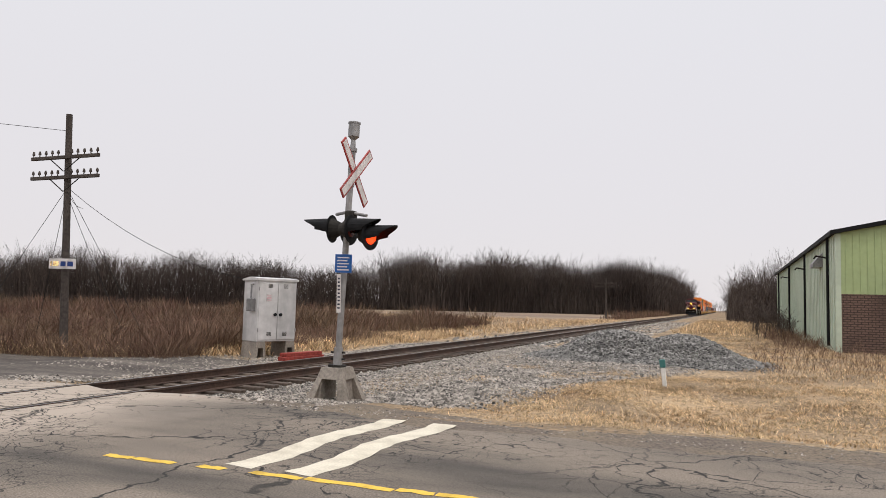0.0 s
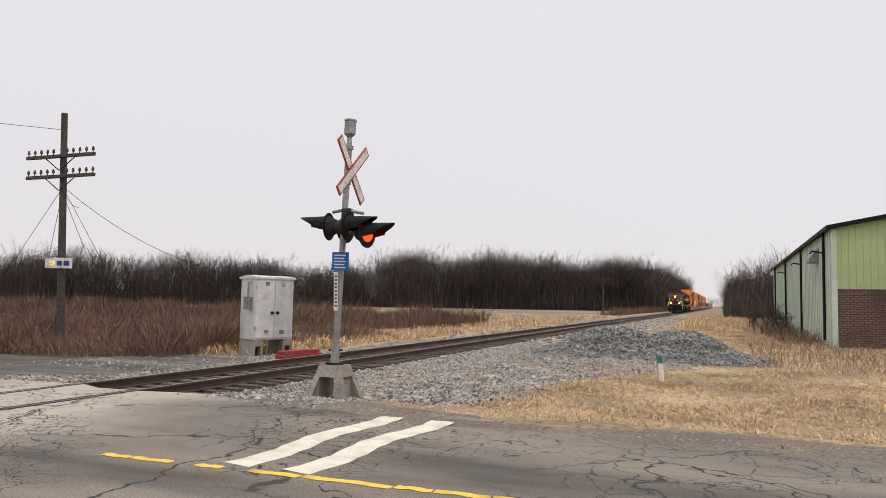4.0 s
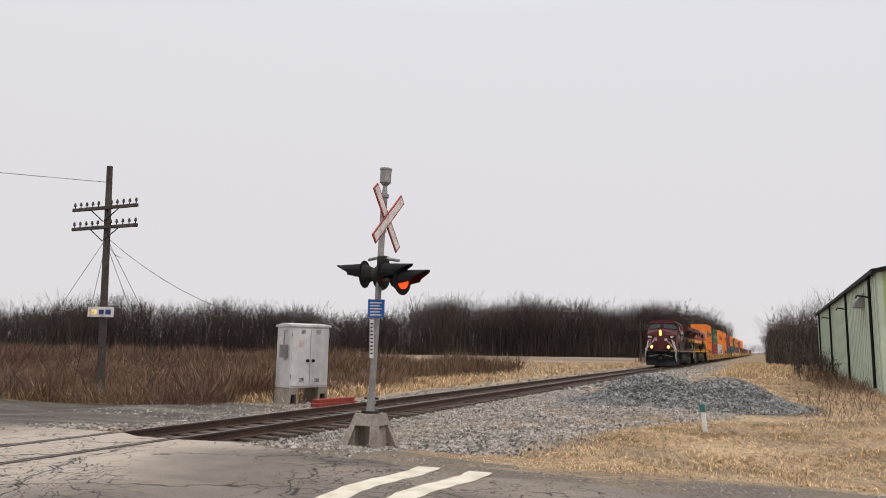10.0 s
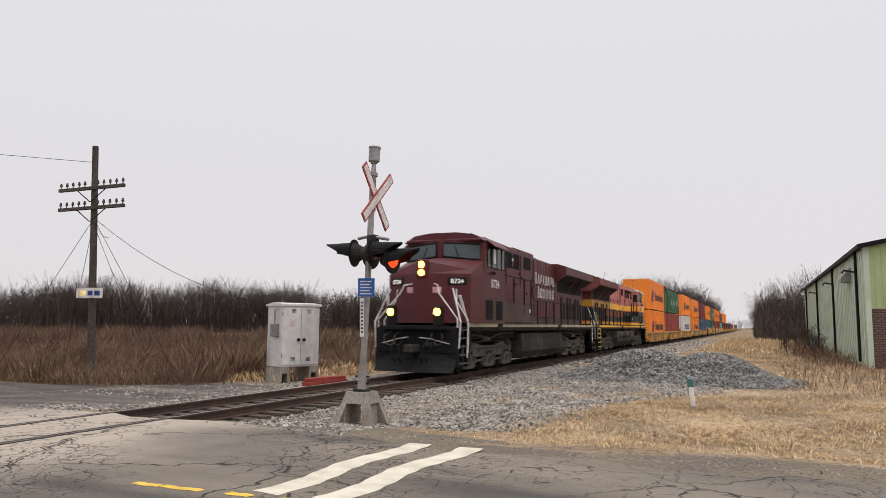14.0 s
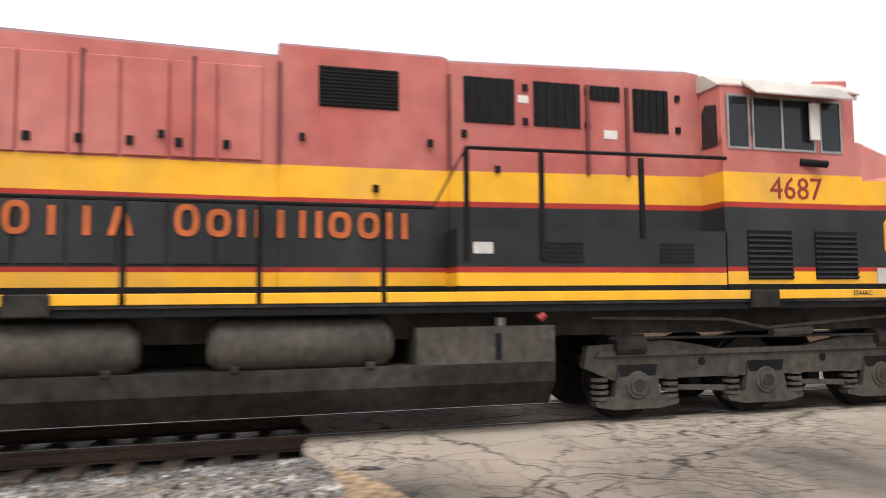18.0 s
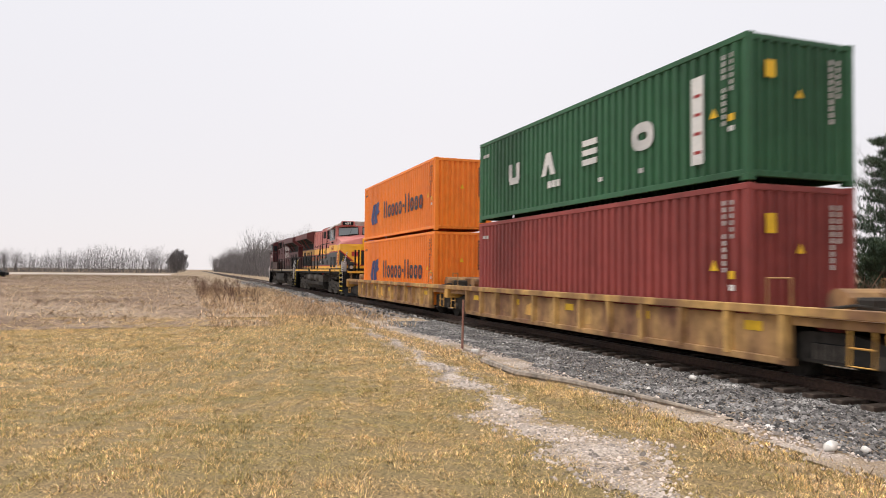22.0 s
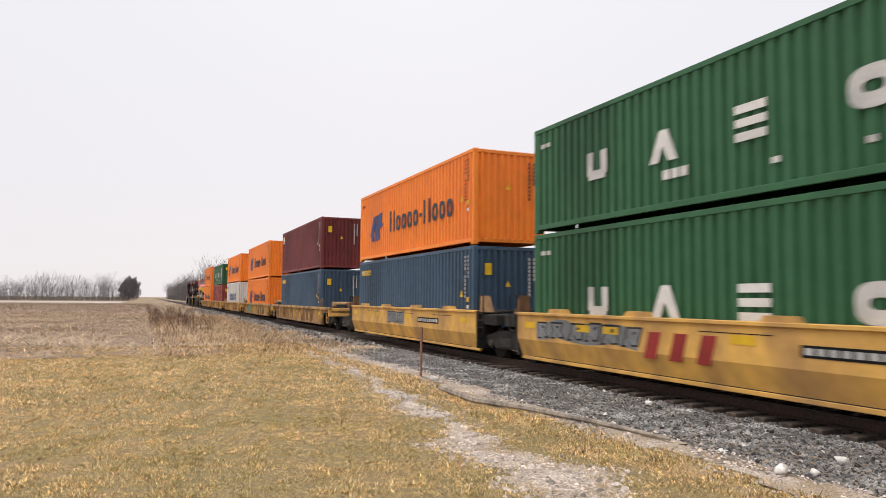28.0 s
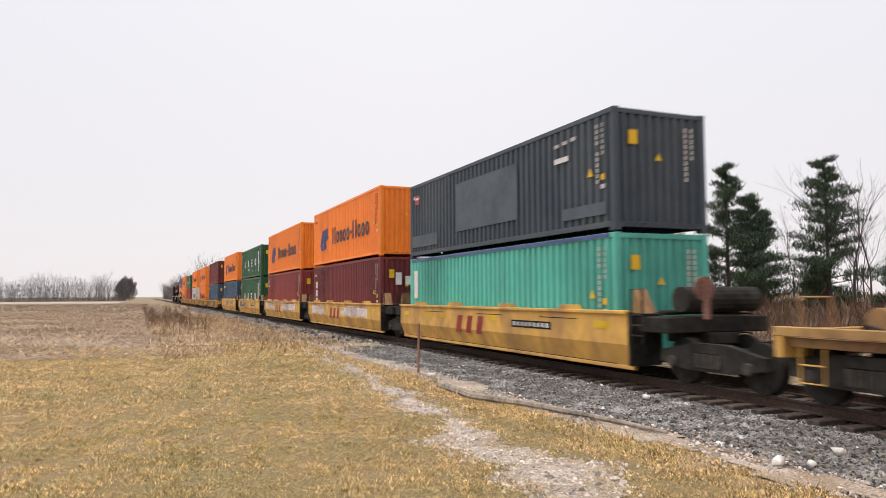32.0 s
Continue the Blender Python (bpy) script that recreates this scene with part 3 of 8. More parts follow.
for y0, y1 in ((-700, 1.25), (10.35, 700)):
    bed = [(-3.4, -0.42), (-1.75, -0.26), (-1.3, -0.25), (1.3, -0.25), (1.75, -0.26), (3.4, -0.42), (3.4, -0.6), (-3.4, -0.6)]
    b = part("ballast_bed", prism(bmesh.new(), [(TX + p, q) for p, q in bed], "y", y0, y1), BED)
    tagged(b, "grey crushed stone bed under the track", "ballast", kind="structure")

ROCK_V = np.array([[1, 0, 0], [-1, 0, 0.1], [0.1, 1, 0], [0, -1, 0.05], [0.1, 0.1, 0.9], [-0.1, 0, -0.8], [0.55, 0.6, 0.45], [-0.6, -0.5, 0.5]], float)
ROCK_F = np.array([[0, 6, 4], [0, 2, 6], [2, 4, 6], [2, 1, 4], [1, 7, 4], [1, 3, 7], [3, 4, 7], [3, 0, 4], [2, 0, 5], [1, 2, 5], [3, 1, 5], [0, 3, 5]])


CHIP_V = np.array([[1, 0.1, -0.3], [0.1, 1, -0.3], [-1, 0.15, -0.3], [0.05, -1, -0.3], [0.35, 0.3, 0.75], [-0.4, -0.25, 0.6]], float)
CHIP_F = np.array([[0, 1, 4], [1, 5, 4], [1, 2, 5], [2, 3, 5], [3, 4, 5], [3, 0, 4]])


def stones(name, n, where, size, mat_, label, sink=0.25):
    x, y, z = where(n)
    n = len(x)
    s = size * rng.lognormal(0, 0.35, n)
    sc = np.stack([s * rng.uniform(0.7, 1.3, n), s * rng.uniform(0.7, 1.3, n), s * rng.uniform(0.5, 1.0, n)], -1)
    pos = np.stack([x, y, z + sc[:, 2] * sink], -1)
    v, f = scatter(CHIP_V, CHIP_F, pos, sc, rng.uniform(0, 6.28, n), rng.uniform(-0.5, 0.5, (n, 2)))
    return tagged(new(name, raw_mesh(v, f, mat_)), label, "gravel", kind="stuff")


def bed_z(x):
    d = np.abs(x - TX)
    return np.interp(d, [0, 1.75, 3.4, 5], [-0.25, -0.25, -0.42, -0.45])


def along_bed(y0, y1, lo=-4.0, hi=4.2):
    def where(n):
        y = rng.uniform(y0, y1, n)
        x = TX + rng.uniform(lo, hi, n)
        ok = (np.abs(np.abs(x - TX) - 0.75) > 0.09)
        x, y = x[ok], y[ok]
        return x, y, np.maximum(bed_z(x), ground_z(x, y))
    return where


def gravel_line(y):
    """Centre of the pale gravel strip on the near side of the track."""
    return np.interp(y, [-22, -16, -12, -10, -8, -7, -5.9, -3], [-4.9, -4.7, -4.15, -4.05, -3.75, -3.85, -3.75, -3.4]) + 0.12 * np.sin(y * 2.2)


def gravel_half(y):
    """Half the width of the pale gravel strip."""
    wide = np.interp(y, (-24, -14, -10, -8.5, -3), (0.25, 0.35, 0.7, 1.25, 1.2))
    return wide * (0.24 + 0.10 * np.sin(y * 1.15 + 2.6) + 0.10 * np.sin(y * 2.9 + 0.5) + 0.07 * np.sin(y * 6.7))


patch("lawn", -4.9, 20, -27, 1.5, 0.3, lambda x, y: (y < 1.3 - 0.1 * np.sin(x)) & (y > -26 - 1.5 * np.sin(x * 0.7)) & (x > -4.8 + 0.1 * np.minimum(0, y + 12)), LAWN, "short yellow-green winter lawn turf")
patch("gravel_strip", -6.4, -2.4, -24, 0.5, 0.16, lambda x, y: np.abs(x - gravel_line(y)) < 0.95 * gravel_half(y), PALE_BED, "pale gravel strip along the lawn", 0.02)
patch("gravel_strip", -7.4, -5.2, -30, 1.2, 0.16, lambda x, y: np.abs(x + 5.85 + 0.1 * np.sin(y * 1.3)) < 0.16 + 0.16 * np.sin(y * 2.3), PALE_BED, "thin line of pale gravel at the ballast edge", 0.022)
patch("brush_ground", -2.5, 120, -215, -24, 1.5, lambda x, y: x > -1.6 + 0.012 * y, STUBBLE, "rough brown ground with cut brush", 0.03)
patch("dirt_lot", -34, -12.6, 10.4, 19.5, 0.4, lambda x, y: (y < 18.5 + 0.06 * x + 1.2) & (x < -12.9 - 0.0 * y), DARK_SOIL, "dark muddy lot with wheel tracks beside the crossing", 0.015)
patch("road_shoulder", -9.5, 30, 9.4, 12.6, 0.25, lambda x, y: (y < 10.9 + 0.25 * np.sin(x * 0.9) + 0.5 * (x < -3.5)) & (y > 9.3), SHOULDER, "gravelly brown road shoulder", 0.006)
patch("bare_path", -3.2, 0.2, -62, -27, 0.25, lambda x, y: np.abs(x + 1.9 + 0.02 * (y + 27)) < 0.75 + 0.3 * np.sin(y * 0.7), PALE_SOIL, "bare tan path along the field corner", 0.045)
patch("field", -400, -20, 60, 230, 10, lambda x, y: y > 62, FIELD, "bare brown ploughed field", 0.02)
def stone_patch(x0, x1, y0, y1, keep):
    def where(n):
        x, y = rng.uniform(x0, x1, n), rng.uniform(y0, y1, n)
        ok = keep(x, y)
        return x[ok], y[ok], ground_z(x, y)[ok] + 0.01
    return where


stones("gravel", 130000, stone_patch(-6.2, -2.6, -22, 0, lambda x, y: np.abs(x - gravel_line(y)) < gravel_half(y) * rng.uniform(0.2, 1.5, len(x)) + 0.4 * rng.uniform(0, 1, len(x)) ** 7), 0.017, TAN_STONE, "loose pale pea gravel")
stones("gravel", 22000, stone_patch(-6.6, -5.3, -24, 1, lambda x, y: np.abs(x + 5.85) < 0.4 * rng.uniform(0.1, 1.2, len(x))), 0.016, TAN_STONE, "loose pale gravel")
stones("gravel", 6000, stone_patch(-9, 8, 10.1, 12.2, lambda x, y: rng.uniform(0, 1, len(x)) < np.clip((11.6 - y) / 1.4, 0, 1)), 0.010, PALE_STONE, "small loose gravel on the shoulder")
stones("gravel", 5000, stone_patch(-19, -12.7, 14.5, 20.5, lambda x, y: x > -13.2 - 5.5 * rng.uniform(0, 1, len(x)) ** 2), 0.022, PALE_STONE, "scattered pale gravel in mud")
stones("gravel", 12000, stone_patch(-6.2, -2.6, 12.5, 21, lambda x, y: x < -5.0 + (y - 12.5) * 0.22 + rng.uniform(-0.5, 0.5, len(x))), 0.03, PALE_STONE, "spilled pale crushed stone")
stones("white_ballast_stones", 900, along_bed(-26, 1.3, 1.0, 4.1), 0.021, PALE_CHIP, "scattered chalky white stones in the ballast")
stones("ballast_stones", 110000, along_bed(-24, 1.3, 0.4, 4.1), 0.017, STONE, "loose dark grey crushed stone ballast")
stones("gravel", 60000, stone_patch(-6.6, 1.0, 13, 36, lambda x, y: (x < -3.9 + 0.35 * np.sin(y * 0.9) + 3.2 * np.clip((y - 17) / 8, 0, 1) * (y < 32) + rng.uniform(-0.8, 0.4, len(x)))), 0.024, PALE_STONE, "spilled pale crushed stone beside the ballast")
stones("ballast_stones", 80000, along_bed(10.3, 34, -3.2, 4.4), 0.021, PALE_STONE, "loose pale grey crushed stone ballast")
stones("ballast_stones", 9000, along_bed(34, 110, -3.0, 5.4), 0.06, PALE_STONE, "loose pale grey crushed stone ballast")
stones("ballast_stones", 7000, along_bed(-110, -26, -1.0, 4.2), 0.06, STONE, "loose dark grey crushed stone ballast")

# ---- the train ----
# centre line position of the first container's leading end, by time
RUN = [(0, 280.5), (3, 234.3), (6, 188.2), (9, 143.2), (10, 128.2), (13, 84.7), (14.5, 63.7), (16.5, 36.2), (17, 29.1), (18, 15.77), (19, 2.9), (19.3, -1.05), (20, -11.4), (21, -25.2), (22, -38.9), (24.5, -74.0), (28, -123.3), (32, -179.4)]


def container(y_lead, z0, height, paint, label, text=None, length=12.19, name="shipping_container"):
    """A corrugated steel container; local y runs back from its leading end."""
    c = thing(name, label, "container", "containers on the train")
    w, L, h = 1.219, length, height
    b = bmesh.new()
    n = int(L / 0.278)
    for side in (-1, 1):
        ys, ds = [], []
        for i in range(n):
            y = 0.12 + i * (L - 0.24) / n
            p = (L - 0.24) / n
            ys += [y, y + p * 0.42, y + p * 0.54, y + p * 0.88]
            ds += [0.0, 0.0, 0.06, 0.06]
        ys.append(L - 0.12)
        ds.append(0.0)
        lo = [b.verts.new((side * (w - 0.012 - d), y, 0.12)) for y, d in zip(ys, ds)]
        hi = [b.verts.new((side * (w - 0.012 - d), y, h - 0.1)) for y, d in zip(ys, ds)]
        for i in range(len(ys) - 1):
            b.faces.new((lo[i], lo[i + 1], hi[i + 1], hi[i]))
    part("side_wall", b, paint, c)
    b = bmesh.new()
    xs = np.linspace(-w + 0.1, w - 0.1, 41)
    lo = [b.verts.new((x, L - 0.02 - (0.07 if (i // 2) % 2 else 0), 0.1)) for i, x in enumerate(xs)]
    hi = [b.verts.new((x, L - 0.02 - (0.07 if (i // 2) % 2 else 0), h - 0.1)) for i, x in enumerate(xs)]
    for i in range(40):
        b.faces.new((lo[i], lo[i + 1], hi[i + 1], hi[i]))
    part("end_wall", b, paint, c)
    b = bx(bmesh.new(), -w + 0.06, w - 0.06, 0.06, L - 0.06, h - 0.04, h - 0.015)
    part("roof", b, paint, c)
    for s in (-1, 1):
        part("top_rail", box(s * (w - 0.07), s * w, 0.1, L - 0.1, h - 0.11, h, 0.008), paint, c)
        part("bottom_rail", box(s * (w - 0.07), s * w, 0.1, L - 0.1, 0.07, 0.19, 0.008), paint, c)
        for y0, y1 in ((0, 0.14), (L - 0.14, L)):
            part("corner_post", box(s * (w - 0.15), s * w, y0, y1, 0.1, h - 0.1, 0.01), paint, c)
    for s in (-1, 1):
        for y0, y1 in ((0, 0.18), (L - 0.18, L)):
            for z0_, z1_ in ((-0.012, 0.118), (h - 0.118, h + 0.004)):
                part("corner_casting", box(s * (w - 0.16), s * (w + 0.004), y0 - 0.004, y1 + 0.004, z0_, z1_, 0.012), paint, c)
    for y0, y1 in ((0.05, 0.1), (L - 0.1, L - 0.05)):
        part("end_header", box(-w + 0.1, w - 0.1, y0 - 0.04, y1 + 0.03, h - 0.12, h - 0.01, 0.008), paint, c)
        part("end_sill", box(-w + 0.1, w - 0.1, y0 - 0.04, y1 + 0.03, 0.07, 0.18, 0.008), paint, c)
    for s in (-1, 1):
        part("door", box(s * 0.02, s * (w - 0.15), 0.02, 0.06, 0.14, h - 0.12, 0.01), paint, c)
        for x in (0.3, 0.85):
            part("lock_rod", rod(bmesh.new(), (s * x, -0.01, 0.1), (s * x, -0.01, h - 0.1), 0.018), GALV, c, "galvanised lock rod")
        for z in np.linspace(0.4, h - 0.4, 5):
            part("door_rib", box(s * 0.06, s * (w - 0.2), 0.0, 0.025, z - 0.06, z + 0.06, 0.008), paint, c)
    c["pale"] = paint in (BOX_WHITE, BOX_ORANGE)
    if text:
        text(c, w + 0.003, L, h)
    return c


def plate(c, x, y0, y1, z0, z1, mat_, name="marking", thick=0.008, slant=0.0, label=""):
    """A thin flat mark on a side face at x, from y0 to y1."""
    b = bmesh.new()
    s = 1 if x > 0 else -1
    o = [(y0, z0), (y1, z0), (y1 + slant, z1), (y0 + slant, z1)]
    prism(b, o, "x", x, x + s * thick)
    return part(name, b, mat_, c, label)


def ring(c, x, y0, y1, z0, z1, t, mat_, name="letter_bar", thick=0.008):
    """A flat rounded ring on a side face at x, t wide."""
    b = bmesh.new()
    s = 1 if x > 0 else -1
    cy, cz, ry, rz = (y0 + y1) / 2, (z0 + z1) / 2, (y1 - y0) / 2, (z1 - z0) / 2
    rows = []
    for i in range(16):
        a = math.tau * i / 16
        p, q = [math.copysign(abs(v) ** 0.75, v) for v in (math.cos(a), math.sin(a))]
        rows.append([b.verts.new((xx, cy + p * u, cz + q * w)) for xx, u, w in ((x, ry, rz), (x + s * thick, ry, rz), (x + s * thick, ry - t, rz - t), (x, ry - t, rz - t))])
    for i in range(16):
        for k in range(3):
            b.faces.new((rows[i][k], rows[(i + 1) % 16][k], rows[(i + 1) % 16][k + 1], rows[i][k + 1]))
    bmesh.ops.recalc_face_normals(b, faces=b.faces[:])
    return part(name, b, mat_, c)


def ship_mark(c, x, L, h):
    """A blue slanted emblem and a row of dark uprights and rings, as long as the owner's lettering."""
    z = h * 0.34
    for o in ([(0.0, 0.08), (0.22, -0.2), (0.62, -0.2), (0.46, 0.12), (0.98, 0.88), (0.45, 0.82)], [(0.72, -0.2), (1.36, -0.12), (1.16, 0.22), (1.8, 0.42), (1.52, 0.5), (1.62, 0.95), (1.08, 0.86), (0.66, 0.25)]):
        part("emblem_shape", prism(bmesh.new(), [(1.62 + a, z + b) for a, b in o], "x", x, x + 0.008), NAVY_MARK, c)
    y = 4.25
    for a, lo, hi in ((0.0, 0, 0.84), (0.44, 0, 0.84), (3.76, 0, 0.84), (4.24, 0, 0.84)):
        plate(c, x, y + a, y + a + 0.155, z + lo, z + hi, INK_MARK, "letter_bar")
    for a, b, lo, hi in ((3.36, 3.62, 0.28, 0.41),):
        plate(c, x, y + a, y + b, z + lo, z + hi, INK_MARK, "letter_bar")
    for a in (0.78, 1.42, 2.06, 2.7, 4.58, 5.22, 5.86):
        ring(c, x, y + a, y + a + 0.5, z, z + 0.6, 0.145, INK_MARK)


def block_mark(paint, y0, step, count, z0, z1, bar_w=0.22, wide=0.95, tag=True, shapes="uvso"):
    """Evenly spaced plain block shapes as large as the owner's initials."""
    def draw(c, x, L, h):
        m = (z0 + z1) / 2
        for k in range(count):
            y = y0 + k * step
            kind = shapes[k]
            if kind == "o":
                ring(c, x, y, y + 0.82 * wide, z0, z1, bar_w, paint, "letter_shape")
            elif kind == "u":
                plate(c, x, y, y + bar_w, z0 + 0.1, z1, paint, "letter_shape")
                plate(c, x, y + 0.76 * wide - bar_w, y + 0.76 * wide, z0 + 0.1, z1, paint, "letter_shape")
                plate(c, x, y + 0.06, y + 0.76 * wide - 0.06, z0, z0 + bar_w * 0.9, paint, "letter_shape")
            elif kind == "v":
                part("letter_shape", prism(bmesh.new(), [(y + a, b) for a, b in ((0, z0), (0.26 * wide, z0), (0.4 * wide, m), (0.56 * wide, z0), (0.82 * wide, z0), (0.54 * wide, z1), (0.3 * wide, z1))], "x", x, x + 0.008), paint, c)
            else:
                for lo, hi in ((z0, z0 + 0.145), (m - 0.07, m + 0.07), (z1 - 0.145, z1)):
                    plate(c, x, y + 0.05, y + 0.74 * wide, lo, hi, paint, "letter_shape")
        if tag:
            plate(c, x, 10.72, 11.06, 0.42, h - 0.5, WHITE_MARK, "label_panel")
            for k in range(4):
                plate(c, x + 0.006, 10.8, 11.0, 0.62 + k * 0.36, 0.68 + k * 0.36, RED_MARK, "label_bar")
            for k in range(3):
                plate(c, x, 4.85 + 0.24 * k, 5.04 + 0.24 * k, 0.62, 0.8, paint, "code_bar")
            for y in (7.4, 9.0):
                plate(c, x, y, y + 0.16, 0.5, 0.6, paint, "code_bar")
    return draw


def small_marks(c, x, L, h):
    """Code numbers as small bars, warning decals, on the side and on the trailing end."""
    mk = BOX_BROWN if c["pale"] else PALE_MARK
    for k in range(11):
        if k != 4:
            plate(c, x, L - 0.62, L - 0.55, h - 0.36 - k * 0.12, h - 0.28 - k * 0.12, mk, "code_mark")
        if k < 6:
            plate(c, x, L - 0.42, L - 0.36, h - 0.36 - k * 0.12, h - 0.28 - k * 0.12, mk, "code_mark")
    plate(c, x, L - 0.46, L - 0.33, h * 0.42, h * 0.47, YELLOW_MARK, "decal")
    b = prism(bmesh.new(), [(L - 0.95, h * 0.47), (L - 0.75, h * 0.47), (L - 0.85, h * 0.54)], "x", x, x + 0.008)
    part("warning_decal", b, YELLOW_MARK, c)
    plate(c, x, L - 0.46, L - 0.33, h * 0.35, h * 0.385, WHITE_MARK, "decal")
    for k in range(10):
        part("code_mark", box(-0.70, -0.63, L + 0.002, L + 0.010, h - 0.42 - k * 0.12, h - 0.33 - k * 0.12), mk, c)
    for k in range(6):
        part("code_mark", box(-0.86, -0.80, L + 0.002, L + 0.010, h - 0.42 - k * 0.12, h - 0.33 - k * 0.12), mk, c)
    if not c["pale"]:
        part("decal", box(0.62, 0.84, L + 0.002, L + 0.010, h * 0.70, h * 0.82), YELLOW_MARK, c)
    part("warning_decal", prism(bmesh.new(), [(-0.02, h * 0.58), (0.16, h * 0.58), (0.07, h * 0.64)], "y", L + 0.002, L + 0.010), YELLOW_MARK, c)
    plate(c, x, 0.35, 0.55, h - 0.52, h - 0.42, mk, "owner_bar")
    plate(c, x, 0.62, 0.78, h - 0.52, h - 0.42, mk, "owner_bar")


def label_mark(*rows):
    """Flat painted panels on the side: y0, y1, z0, z1, paint."""
    def draw(c, x, L, h):
        for k, (a, b, lo, hi, paint) in enumerate(rows):
            plate(c, x + 0.0015 * k, a, b, lo, hi, paint, "painted_panel")
    return draw


def small_owner(paint):
    """A short row of small rings near the top of the leading end."""
    def draw(c, x, L, h):
        for k in range(5):
            ring(c, x, 0.42 + 0.27 * k, 0.66 + 0.27 * k, h - 0.62, h - 0.38, 0.06, paint, "owner_mark")
    return draw


def both(*fs):
    def draw(c, x, L, h):
        for f in fs:
            f(c, x, L, h)
        small_marks(c, x, L, h)
    return draw


DRIVEN = []          # every vehicle and container with its place behind the first container's leading end


def load(y, z0, h, paint, label, text=None):
    c = container(y, z0, h, paint, label, text)
    DRIVEN.append((c, y, z0, 0))
    return c


def bogie(parent, y, wheels=(-0.9, 0.9), r=0.42):
    b = part("bogie", box(-0.3, 0.3, y - 0.25, y + 0.25, 0.35, 0.65), UNDER, parent)
    for s in (-1, 1):
        o = [(y - 1.25, 0.42), (y - 0.55, 0.30), (y + 0.55, 0.30), (y + 1.25, 0.42), (y + 1.2, 0.62), (y + 0.4, 0.78), (y - 0.4, 0.78), (y - 1.2, 0.62)]
        part("side_frame", prism(bmesh.new(), o, "x", s * 0.96, s * 1.12), UNDER, b)
        for dy in wheels:
            part("bearing_cap", rod(bmesh.new(), (s * 1.12, y + dy, r), (s * 1.17, y + dy, r), 0.11, 0.09, 14), GREASE, b)
        part("frame_window", prism(bmesh.new(), [(y - 0.36, 0.36), (y + 0.36, 0.36), (y + 0.28, 0.62), (y - 0.28, 0.62)], "x", s * 1.12, s * 1.124), BLACK, b)
        for k in range(4):
            part("spring", rod(bmesh.new(), (s * 1.09, y - 0.24 + 0.16 * k, 0.36), (s * 1.09, y - 0.24 + 0.16 * k, 0.6), 0.07), GREASE, b)
    for dy in wheels:
        wb = bmesh.new()
        for s in (-1, 1):
            rod(wb, (s * 0.70, 0, 0), (s * 0.83, 0, 0), r, seg=24)
            rod(wb, (s * 0.67, 0, 0), (s * 0.70, 0, 0), r + 0.025, seg=24)
        rod(wb, (-1.12, 0, 0), (1.12, 0, 0), 0.08, seg=8)
        wob = part("wheelset", wb, UNDER, b)
        wob.location = (0, y + dy, r)
    return b


